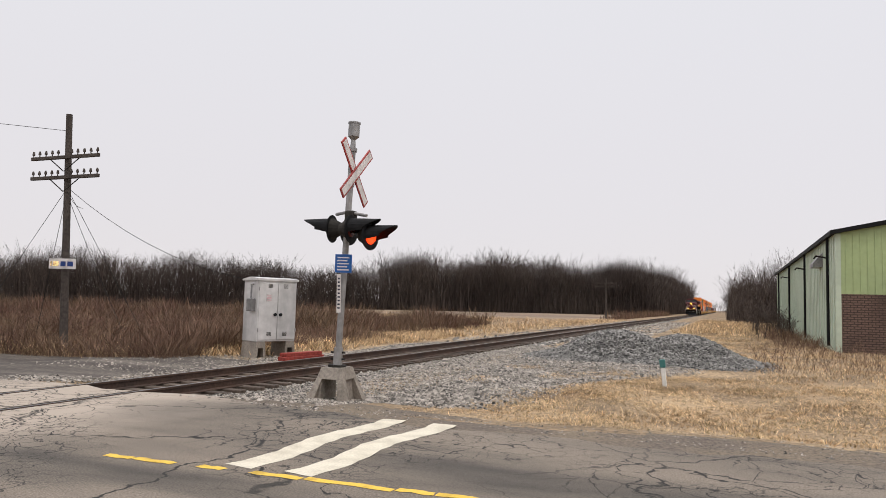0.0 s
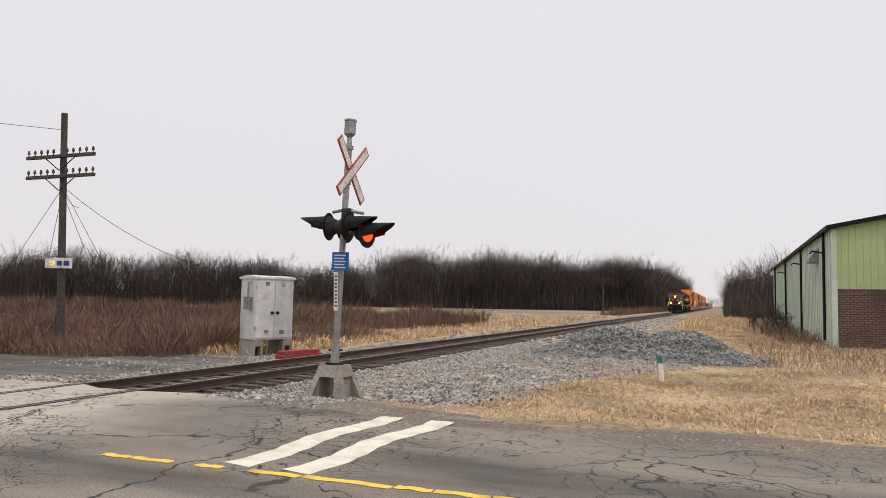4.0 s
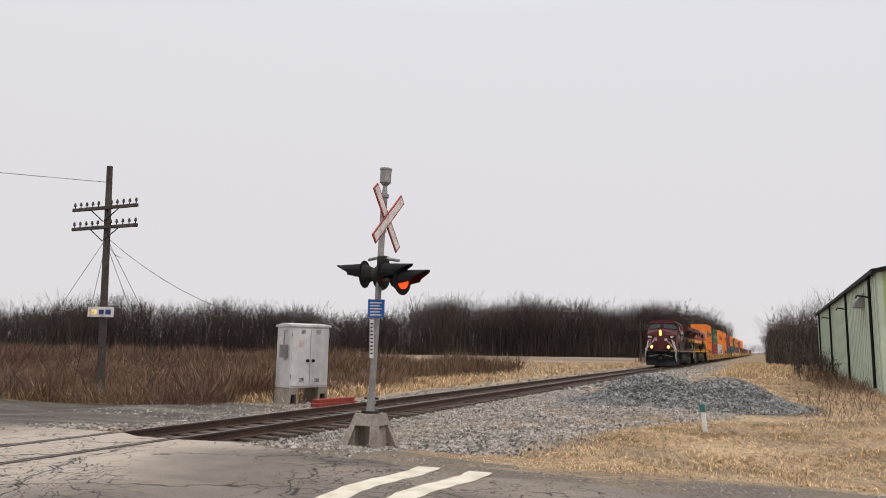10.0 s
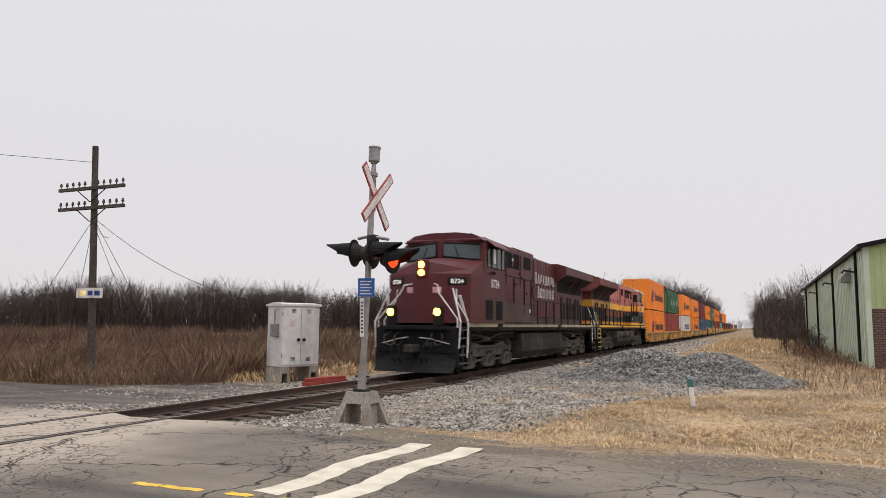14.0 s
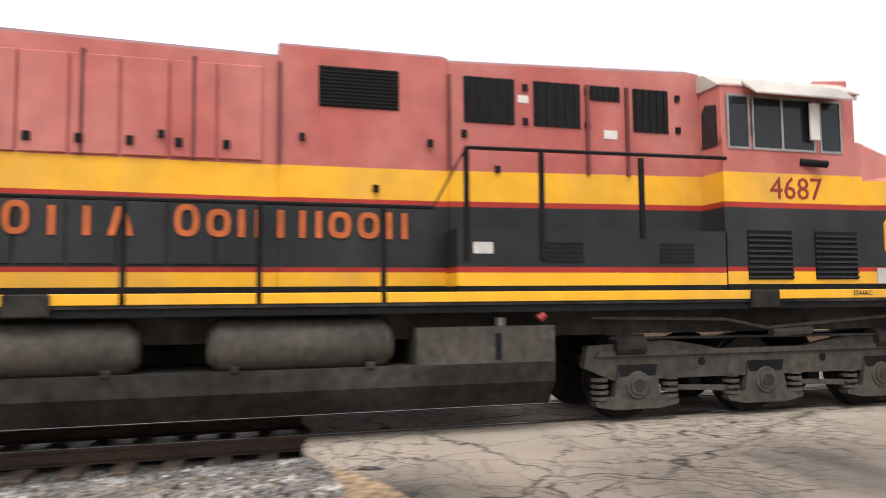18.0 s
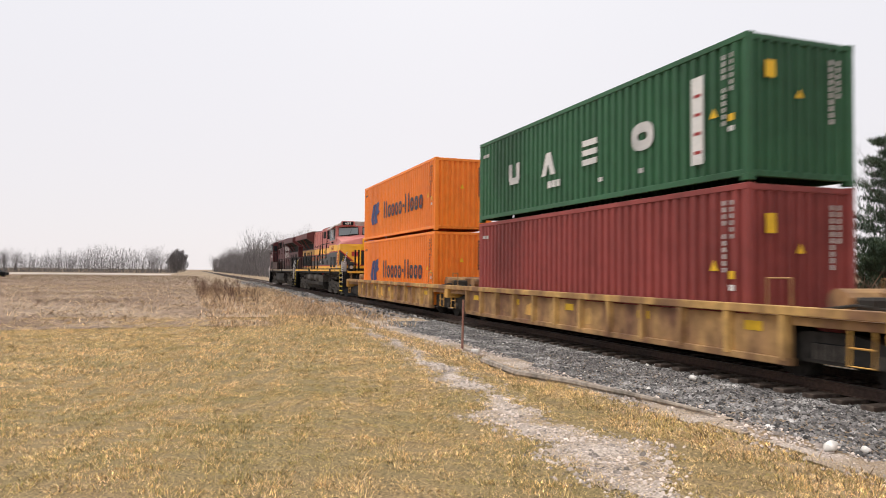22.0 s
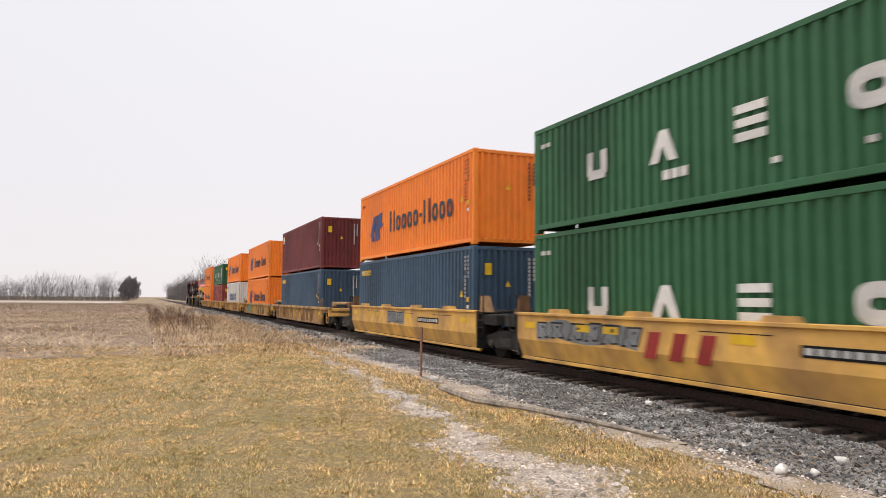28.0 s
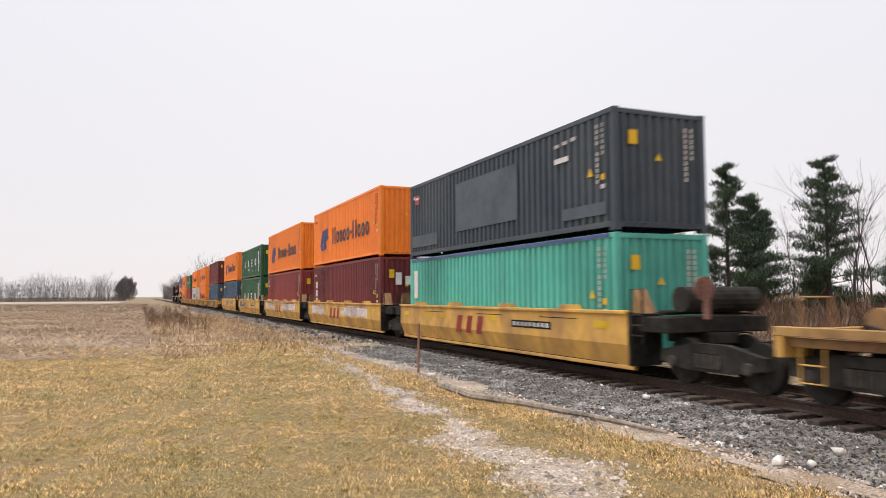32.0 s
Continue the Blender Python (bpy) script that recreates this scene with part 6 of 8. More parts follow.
load(OFF[2], FLOOR, HC, BOX_WHITE, "dirty white container with navy block marks", both(block_mark(NAVY_MARK, 3.1, 1.23, 5, 0.95, 1.74, 0.2, 1.05, tag=False, shapes="ooooo"), label_mark((0.9, 2.0, 2.45, 2.52, INK_MARK), (0.9, 1.7, 2.3, 2.36, INK_MARK), (11.9, 12.17, 0.2, 2.75, CAR_RUSTY))))
load(OFF[2], FLOOR + HC + 0.05, HC, BOX_ORANGE, "orange corrugated container stacked on a white one", both(ship_mark))
tagged_car = ribbed_car(OFF[3], "rusty yellow well car sprayed with teal graffiti")
for s_ in (-1, 1):
    lettering("RUST", 1.0, TEAL_TAG, tagged_car, side(s_, 1.425, 2.9, 0.3), "sprayed_word", 0.004)["label"] = "teal sprayed letters"
for y_ in (6.0, 7.2, 8.4, 9.5):
    for s_ in (-1, 1):
        part("graffiti", prism(bmesh.new(), [(y_, 0.4), (y_ + 0.85, 0.38), (y_ + 0.95, 0.9), (y_ + 0.1, 0.94)], "x", s_ * 1.318, s_ * 1.322), TEAL_TAG, tagged_car, "teal sprayed letters")
load(OFF[3], FLOOR, HC, BOX_ORANGE, "orange corrugated container with blue emblem in a well car", both(ship_mark))
load(OFF[3], FLOOR + HC + 0.05, HC, BOX_ORANGE, "orange corrugated container stacked on another orange one", both(ship_mark))
ribbed_car(OFF[4], "rust-stained yellow well car with ribbed sides")
load(OFF[4], FLOOR, HC, BOX_BLUE, "slate blue corrugated container in a well car", both(small_owner(YELLOW_MARK)))
load(OFF[4], FLOOR + HC + 0.05, HC, BOX_MAROON, "maroon corrugated container stacked on a blue one", both(label_mark((0.35, 0.85, 2.12, 2.6, WHITE_MARK), (0.4, 0.8, 2.42, 2.55, YELLOW_MARK), (0.45, 0.78, 2.2, 2.3, INK_MARK))))
def end_bars(c, x, L, h):
    for k in range(3):
        plate(c, x, 0.62, 0.98, 1.72 - 0.44 * k, 2.08 - 0.44 * k, WHITE_MARK, "letter_shape")
    for k, (a, tall) in enumerate(((0.42, 0.5), (0.0, 0.36), (-0.42, 0.36))):
        part("letter_shape", box(a - 0.13, a + 0.13, L + 0.003, L + 0.011, 1.75, 1.75 + tall), WHITE_MARK, c)


# articulated units, loads six to ten
upper = [(BOX_ORANGE, HC, ship_mark, "orange corrugated container stacked on a blue one"), (BOX_GREEN, STD, block_mark(WHITE_MARK, 2.35, 2.13, 4, 0.97, 1.58), "dark green container stacked on another green one"), (BOX_ORANGE, HC, ship_mark, "orange corrugated container stacked on a maroon one"), (BOX_ORANGE, HC, ship_mark, "orange corrugated container stacked on a maroon one"), (BOX_GREY, STD, label_mark((4.1, 8.05, 0.62, 2.1, GREY_PATCH), (0.0 + 0.2, 2.6, 0.35, 0.75, GREY_PATCH), (10.2, 11.9, 0.35, 0.62, GREY_PATCH), (0.55, 0.95, 1.86, 2.18, SIGN_RED), (0.58, 0.92, 2.03, 2.1, WHITE_MARK), (9.9, 10.1, 2.1, 2.18, PALE_MARK), (10.25, 10.45, 2.12, 2.2, PALE_MARK), (10.6, 10.8, 2.14, 2.22, PALE_MARK), (9.9, 10.5, 1.72, 1.84, WHITE_MARK)), "charcoal grey container with painted-over patches")]
lower = [(BOX_BLUE, HC, small_owner(YELLOW_MARK), "slate blue corrugated container in a yellow well"), (BOX_GREEN, HC, block_mark(WHITE_MARK, 2.35, 2.13, 4, 0.97, 1.58), "dark green container with white block marks"), (BOX_RED, HC, label_mark((0.35, 0.78, 1.95, 2.55, NAVY_MARK), (0.4, 0.73, 2.28, 2.48, YELLOW_MARK), (0.4, 0.73, 2.02, 2.14, WHITE_MARK)), "oxide red corrugated container in a yellow well"), (BOX_MAROON, HC, end_bars, "maroon container with a white mark on its end wall"), (BOX_TEAL, STD, label_mark((0.15, 12.0, STD - 0.09, STD - 0.01, VIOLET_RAIL), (0.42, 0.78, 1.2, 2.15, WHITE_MARK)), "bright teal corrugated container in a yellow well")]
for k in range(5):
    well_unit(OFF[5 + k], ("yellow articulated well car", "yellow well car with grey graffiti and red marks", "yellow well car covered in white graffiti", "yellow well car with pale graffiti", "yellow well car with faint black graffiti")[k], first=k == 0, last=k == 4, coded=k not in (2, 3))
    u = DRIVEN[-1][0]
    for s_ in (-1, 1):
        if k == 0:
            graffiti(u, s_, 4.6, 6.6, 0.68, 1.22, GREY_TAG, INK_MARK, 1)
        elif k == 1:
            graffiti(u, s_, 0.4, 4.3, 0.67, 1.2, GREY_TAG, UNDER, 2)
        elif k == 2:
            graffiti(u, s_, 0.3, 4.2, 0.67, 1.24, WHITE_TAG, RED_MARK, 3)
            graffiti(u, s_, 6.5, 11.4, 0.67, 1.24, WHITE_TAG, RED_MARK, 4)
        elif k == 3:
            graffiti(u, s_, 0.5, 3.4, 0.68, 1.22, WHITE_TAG, PINK_MARK, 5)
            graffiti(u, s_, 6.6, 11.0, 0.68, 1.2, WHITE_TAG, PINK_MARK, 6)
    p, h, f, lab = lower[k]
    load(OFF[5 + k], FLOOR, h, p, lab, both(*([f] if f else [])))
    p2, h2, f2, lab2 = upper[k]
    load(OFF[5 + k], FLOOR + h + 0.05, h2, p2, lab2, both(*([f2] if f2 else [])))
# the rest of the train, seen only far off
TAIL = ((BOX_MAROON, BOX_ORANGE), (BOX_BROWN, BOX_ORANGE), (BOX_MAROON, None), (BOX_BROWN, None), (BOX_MAROON, None), (BOX_BLUE, None), (BOX_BROWN, None), (BOX_WHITE, None), (BOX_BROWN, None), (BOX_MAROON, None), (BOX_BROWN, None), (BOX_BROWN, None))
for k, (low_, high) in enumerate(TAIL):
    y = 155.05 + 19.0 + k * 17.9
    ribbed_car(y, "rust-stained yellow well car far down the train")
    load(y, FLOOR, HC, low_, "weathered container in a well car far down the train")
    if high:
        load(y, FLOOR + HC + 0.05, HC, high, "orange container far down the train")

# ---- fixtures at the crossing ----
def gz(x, y):
    return float(ground_z(x, y))


def lamp(parent, centre, way, lit):
    """A hooded lamp on a black disc, looking along a level direction."""
    w = Vector((*way, 0)).normalized()
    side_ = Vector((-w.y, w.x, 0))
    p = Vector(centre)
    lm = part("lamp_housing", rod(bmesh.new(), p - w * 0.2, p, 0.1, 0.2, 16), UNDER, parent)
    part("target_disc", rod(bmesh.new(), p, p + w * 0.015, 0.255, seg=28), BLACK, lm)
    part("lens", rod(bmesh.new(), p + w * 0.015, p + w * 0.05, 0.15, 0.13, 20), LENS_ON if lit else LENS_OFF, lm, "lit red lens" if lit else "dark red lens")
    hood = bmesh.new()
    rows = []
    for i in range(13):
        a = math.pi * (-0.12 + 1.24 * i / 12)
        far_ = 0.30 + 0.28 * max(0.0, math.sin(a))
        rows.append([hood.verts.new(p + w * d + side_ * math.cos(a) * r + Vector((0, 0, math.sin(a) * r * (1.0 if d < 0.1 else 0.9) + (0.03 if d > 0.1 else 0)))) for d, r in ((0.0, 0.185), (far_, 0.15))])
    for p_, q_ in zip(rows, rows[1:]):
        hood.faces.new((p_[0], q_[0], q_[1], p_[1]))
    rr = bmesh.ops.extrude_face_region(hood, geom=hood.faces[:])
    for v in rr["geom"]:
        if isinstance(v, bmesh.types.BMVert):
            v.co.z += 0.014
    part("hood", hood, BLACK, lm, "long black visor")


def crossing_signal(at, turn, label):
    """Mast on a concrete footing with crossed boards and hooded lamps; local x looks along the road."""
    c = thing("crossing_signal", label, "crossing signal", "crossing signals")
    for sx in (-1, 1):
        for sy in (-1, 1):
            ft = bmesh.new()
            q = [(sx * 0.40, sy * 0.40), (sx * 0.24, sy * 0.40), (sx * 0.24, sy * 0.24), (sx * 0.40, sy * 0.24)]
            t = [(x * 0.62, y * 0.62) for x, y in q]
            lo, hi = [ft.verts.new((x, y, 0)) for x, y in q], [ft.verts.new((x, y, 0.42)) for x, y in t]
            for i in range(4):
                ft.faces.new((lo[i], lo[(i + 1) % 4], hi[(i + 1) % 4], hi[i]))
            bmesh.ops.recalc_face_normals(ft, faces=ft.faces[:])
            part("footing_leg", ft, CONCRETE, c)
    top = bmesh.new()
    lo = [top.verts.new((x * 0.262, y * 0.262, 0.38)) for x, y in ((-1, -1), (1, -1), (1, 1), (-1, 1))]
    hi = [top.verts.new((x * 0.205, y * 0.205, 0.58)) for x, y in ((-1, -1), (1, -1), (1, 1), (-1, 1))]
    top.faces.new(lo[::-1])
    top.faces.new(hi)
    for i in range(4):
        top.faces.new((lo[i], lo[(i + 1) % 4], hi[(i + 1) % 4], hi[i]))
    part("footing", top, CONCRETE, c, "rough tapered concrete footing")
    for sx in (-1, 1):
        part("footing_wall", prism(bmesh.new(), [(-0.28, 0), (0.28, 0), (0.22, 0.4), (-0.22, 0.4)], "x", sx * 0.17, sx * 0.22), CONCRETE, c)

    def up(z):
        return (0.03 * (z - 0.6), 0.016 * (z - 0.6), z)
    part("base_casting", rod(bmesh.new(), up(0.56), up(0.62), 0.17, seg=8), UNDER, c)
    part("base_collar", rod(bmesh.new(), up(0.62), up(0.92), 0.085, seg=12), GALV, c)
    for z in (0.72, 0.84):
        part("bolt", rod(bmesh.new(), (up(z)[0] - 0.14, 0, z), (up(z)[0] + 0.14, 0, z), 0.02, seg=6), UNDER, c)
    part("mast", rod(bmesh.new(), up(0.6), up(4.54), 0.058, seg=16), GALV, c)
    b = rod(bmesh.new(), up(4.5), up(4.56), 0.085, seg=12)
    rod(b, up(4.56), up(4.72), 0.055, 0.04, 12)
    rod(b, up(4.72), up(4.78), 0.04, 0.10, 12)
    part("bell_bracket", b, GALV, c)
    part("bell", rod(rod(bmesh.new(), up(4.78), up(5.02), 0.105, 0.105, 18), up(5.02), up(5.05), 0.115, 0.115, 18), GALV, c, "grey cylindrical warning bell")
    part("clamp", rod(bmesh.new(), up(3.85), up(3.9), 0.08, seg=12), GALV, c)
    for sgn in (-1, 1):
        bd = part("crossbuck_board", box(-0.012, 0.012, -0.1, 0.1, -0.70, 0.70, 0.004), SIGN_RED, c, "white board with a red edge")
        bd.matrix_basis = Matrix.Translation(Vector(up(4.1)) + Vector((0.10 + 0.02 * sgn, 0, 0))) @ pose(0, 0, 0, -sgn * 45 - 4, 0, 0)
        part("board_face", box(-0.016, 0.016, -0.068, 0.068, -0.665, 0.665), SIGN_WHITE, bd)
    x0, y0 = up(3.1)[0], up(3.1)[1]
    part("lamp_arm", pipe(bmesh.new(), [(x0 - 0.3, y0 + 0.12, 3.36), (x0, y0, 3.38), (x0 + 0.42, y0 - 0.05, 3.3)], 0.03, 8), GALV, c)
    part("junction_box", box(x0 - 0.02, x0 + 0.16, y0 - 0.09, y0 + 0.09, 3.16, 3.4, 0.02), UNDER, c)
    lamp(c, (x0 - 0.32, y0 + 0.03, 3.08), (-1.0, -0.1), False)
    lamp(c, (x0 + 0.16, y0 - 0.16, 3.05), (0.99, 0.05), False)
    lamp(c, (x0 + 0.50, y0 - 0.06, 2.93), (0.98, -0.14), True)
    lamp(c, (x0 - 0.30, y0 + 0.62, 3.08), (-0.97, 0.2), False)
    s = part("notice_sign", box(-0.15, 0.15, -0.082, -0.07, 2.27, 2.6), SIGN_BLUE, c, "small blue notice with white bars")
    for k in range(5):
        part("text_bar", box(-0.11, 0.10 - 0.03 * (k % 2), -0.087, -0.082, 2.53 - k * 0.055, 2.552 - k * 0.055), SIGN_WHITE, s)
    s.matrix_basis = pose(0.06, 0.0, 0, 0, 0, 22)
    p = part("mast_label", box(-0.036, 0.036, -0.078, -0.068, 1.55, 2.24), SIGN_WHITE, c, "narrow white label with dark bars")
    for k in range(9):
        part("text_bar", box(-0.02, 0.02, -0.082, -0.078, 1.62 + k * 0.066, 1.65 + k * 0.066), INK_MARK, p)
    p.matrix_basis = pose(0.035, 0.0, 0, 0, -1.5, 26)
    c.matrix_basis = pose(*at, 0, 0, turn)
    return c


crossing_signal((-6.50, 12.12, gz(-6.50, 12.12) + 0.01), 0, "railway crossing signal mast with crossed boards and a lit red lamp")
crossing_signal((-14.6, 0.9, gz(-14.6, 0.9) - 0.03), 180, "far-side railway crossing signal mast with hooded lamps")


def cabinet(at, turn):
    c = thing("signal_cabinet", "weathered aluminium two-door signal cabinet on concrete feet", "cabinet")
    w, d, h = 0.70, 0.44, 1.92
    part("body", box(-w, w, -d, d, 0.5, 0.5 + h, 0.012), CABINET, c)
    part("roof", prism(bmesh.new(), [(-d - 0.05, 0.5 + h), (d + 0.05, 0.5 + h), (d + 0.05, 0.55 + h), (0, 0.62 + h), (-d - 0.05, 0.57 + h)], "x", -w - 0.05, w + 0.05), CABINET, c)
    for s in (-1, 1):
        dr = part("door", box(s * 0.012, s * (w - 0.03), -d - 0.025, -d, 0.56, 0.44 + h, 0.006), CABINET, c)
        part("handle", rod(bmesh.new(), (s * 0.1, -d - 0.03, 1.35), (s * 0.1, -d - 0.09, 1.35), 0.05), BLACK, dr, "black door handle")
        for z in (0.68, 2.2):
            for k in range(4):
                part("vent_slot", box(s * 0.2, s * 0.36, -d - 0.032, -d - 0.025, z + k * 0.035, z + 0.015 + k * 0.035), UNDER, dr)
        for z in (0.8, 2.1):
            part("hinge", rod(bmesh.new(), (s * (w - 0.02), -d - 0.03, z), (s * (w - 0.02), -d - 0.03, z + 0.12), 0.02), GALV, dr)
        ft = prism(bmesh.new(), [(s * (w - 0.36), 0.0), (s * (w - 0.28), 0.0), (s * (w - 0.26), 0.3), (s * (w - 0.08), 0.3), (s * (w - 0.06), 0.0), (s * (w + 0.04), 0.0), (s * (w - 0.02), 0.5), (s * (w - 0.32), 0.5)], "y", -d, d)
        part("foot", ft, CONCRETE, c)
        part("lifting_eye", rod(bmesh.new(), (s * 0.45, 0, 0.6 + h), (s * 0.45, 0, 0.69 + h), 0.02), GALV, c)
    part("notice", box(-0.42, -0.22, -d - 0.031, -d - 0.025, 1.75, 2.0), SIGN_WHITE, c, "white paper notice with pink bars")
    for k in range(4):
        part("text_bar", box(-0.40, -0.24, -d - 0.034, -d - 0.031, 1.80 + k * 0.045, 1.82 + k * 0.045), PINK_MARK, c)
    part("meter_box", box(-w - 0.16, -w, -0.3, 0.0, 1.45, 1.85, 0.015), GALV, c)
    part("conduit", pipe(bmesh.new(), [(-w - 0.08, -0.15, 1.85), (-w - 0.08, -0.15, 2.3), (-w, -0.15, 2.3)], 0.03), GALV, c)
    c.matrix_basis = pose(*at, 0, 0, turn)
    return c


cabinet((-13.78, 20.35, gz(-13.78, 20.35)), 66)
cross = thing("timber_crossbeams", "short stack of red painted timbers beside the track", "timber")
part("beam", box(-0.9, 0.9, -0.14, 0.14, 0, 0.13, 0.01), CROSS_RED, cross)
part("beam", box(-0.8, 0.85, -0.1, 0.16, 0.13, 0.24, 0.01), CROSS_RED, cross)
cross.matrix_basis = pose(-12.35, 20.1, gz(-12.35, 20.1), 0, 0, 80)


def telegraph_pole(at, height, label, arms, lean=0.0, sign=False, reach=1.62):
    c = thing("telegraph_pole", label, "utility pole", "telegraph poles")
    part("pole", rod(bmesh.new(), (0, 0, -0.3), (lean * height, 0, height), 0.14, 0.105, 12), POLE_WOOD, c)
    for z in arms:
        m = lean * z
        ar = part("crossarm", box(m - reach, m + reach, -0.2, -0.1, z - 0.06, z + 0.06, 0.008), POLE_WOOD, c)
        for k in (0.95, 0.76, 0.57, 0.38, 0.2):
            for x in (m - k * reach, m + k * reach):
                part("insulator_pin", rod(bmesh.new(), (x, -0.15, z + 0.06), (x, -0.15, z + 0.16), 0.018, seg=6), POLE_WOOD, ar)
                rod_top = rod(rod(bmesh.new(), (x, -0.15, z + 0.14), (x, -0.15, z + 0.2), 0.05, 0.045, 8), (x, -0.15, z + 0.2), (x, -0.15, z + 0.27), 0.045, 0.025, 8)
                part("glass_cap", rod_top, POLE_WOOD, ar, "small dark insulator")
        for s in (-1, 1):
            part("brace", rod(bmesh.new(), (m + s * 0.7, -0.14, z - 0.05), (m + 0.02 * s, -0.16, z - 0.5), 0.02, seg=5), UNDER, ar)
    if sign:
        s = part("sign_board", box(-0.47, 0.47, -0.22, -0.19, 2.96, 3.32), SIGN_WHITE, c, "small white advertising board with coloured bars")
        for k, (w_, m) in enumerate(((0.05, LAWN_BLADE), (0.2, LAWN_BLADE), (0.18, NAVY_MARK), (0.2, NAVY_MARK))):
            x = (-0.42, -0.33, -0.06, 0.18)[k]
            part("text_bar", box(x, x + w_, -0.226, -0.22, 3.05, 3.22), m, s)
        s.matrix_basis = pose(lean * 3.1, 0, 0, 0, 0, 20)
    c.matrix_basis = pose(*at)
    return c


PX, PY = -21.4, 19.2
tele = telegraph_pole((PX, PY, gz(PX, PY)), 8.5, "weathered wooden telegraph pole with two crossarms and a white sign", (6.92, 6.2), lean=-0.055, sign=True)
telegraph_pole((-24.0, 2.2, gz(-24.0, 2.2)), 9.0, "weathered wooden telegraph pole with a crossarm", (8.5,))
telegraph_pole((-17.2, 112, gz(-17.2, 112)), 6.5, "distant wooden telegraph pole with two crossarms", (5.6, 5.1))
wires = thing("pole_wires", "thin dark guy and service wires of a telegraph pole", "wire")
for target, start, sag in (((-44, -2, 9.4), 7.9, 0.5), ((-14.0, 19.9, 2.2), 5.85, 0.55), ((-24.4, 17.6, -0.3), 5.85, 0.0), ((-23.0, 19.3, -0.3), 5.8, 0.0), ((-18.7, 20.5, -0.3), 5.8, 0.0), ((-19.6, 20.0, 0.4), 5.6, 0.1), ((-20.7, 19.0, 4.6), 5.7, 0.15)):
    a, b = Vector((PX - 0.055 * start, PY, gz(PX, PY) + start)), Vector(target)
    pts = [a.lerp(b, t) - Vector((0, 0, sag * 4 * t * (1 - t))) for t in np.linspace(0, 1, 10)]
    part("wire", pipe(bmesh.new(), pts, 0.009, 4), CABLE, wires)

# gravel stockpile
def pile_z(x, y):
    a = np.exp(-(((x + 3.9) / 1.9) ** 2 + ((y - 28.4) / 1.7) ** 2) ** 1.2) * 1.05
    b = np.exp(-(((x + 1.35) / 1.65) ** 2 + ((y - 28.0) / 1.7) ** 2) ** 1.2) * 0.93
    return np.maximum(a, b) + 0.25 * np.minimum(a, b)


px_, py_ = np.meshgrid(np.linspace(-7.4, 1.9, 60), np.linspace(25.0, 31.8, 48), indexing="ij")
hz = pile_z(px_, py_)
pv = np.stack([px_, py_, ground_z(px_, py_) - 0.04 + hz + rng.uniform(-0.03, 0.03, hz.shape) * (hz > 0.05)], -1).reshape(-1, 3)
pq = np.array([[i * 48 + j, (i + 1) * 48 + j, (i + 1) * 48 + j + 1, i * 48 + j + 1] for i in range(59) for j in range(47)])
heap = tagged(new("gravel_pile", raw_mesh(pv, pq, BED)), "low heap of grey crushed stone beside the track", "gravel pile", kind="stuff")


def on_pile(n):
    x, y = rng.uniform(-7.2, 1.8, n), rng.uniform(25.2, 31.6, n)
    h = pile_z(x, y)
    ok = h > rng.uniform(0.0, 0.12, n)
    return x[ok], y[ok], ground_z(x, y)[ok] + h[ok]


stones("pile_stones", 36000, on_pile, 0.032, PILE_STONE, "heaped grey crushed stones")

# marker post
mk = thing("marker_post", "short white plastic marker post with a teal cap", "marker post")
part("post", box(-0.05, 0.05, -0.03, 0.03, -0.1, 0.46, 0.01), CAP_WHITE, mk)
part("cap", box(-0.068, 0.068, -0.045, 0.045, 0.46, 0.66, 0.015), CAP_GREEN, mk, "teal cap")
mk.matrix_basis = pose(-1.41, 19.2, gz(-1.41, 19.2), 0, -6, 0)

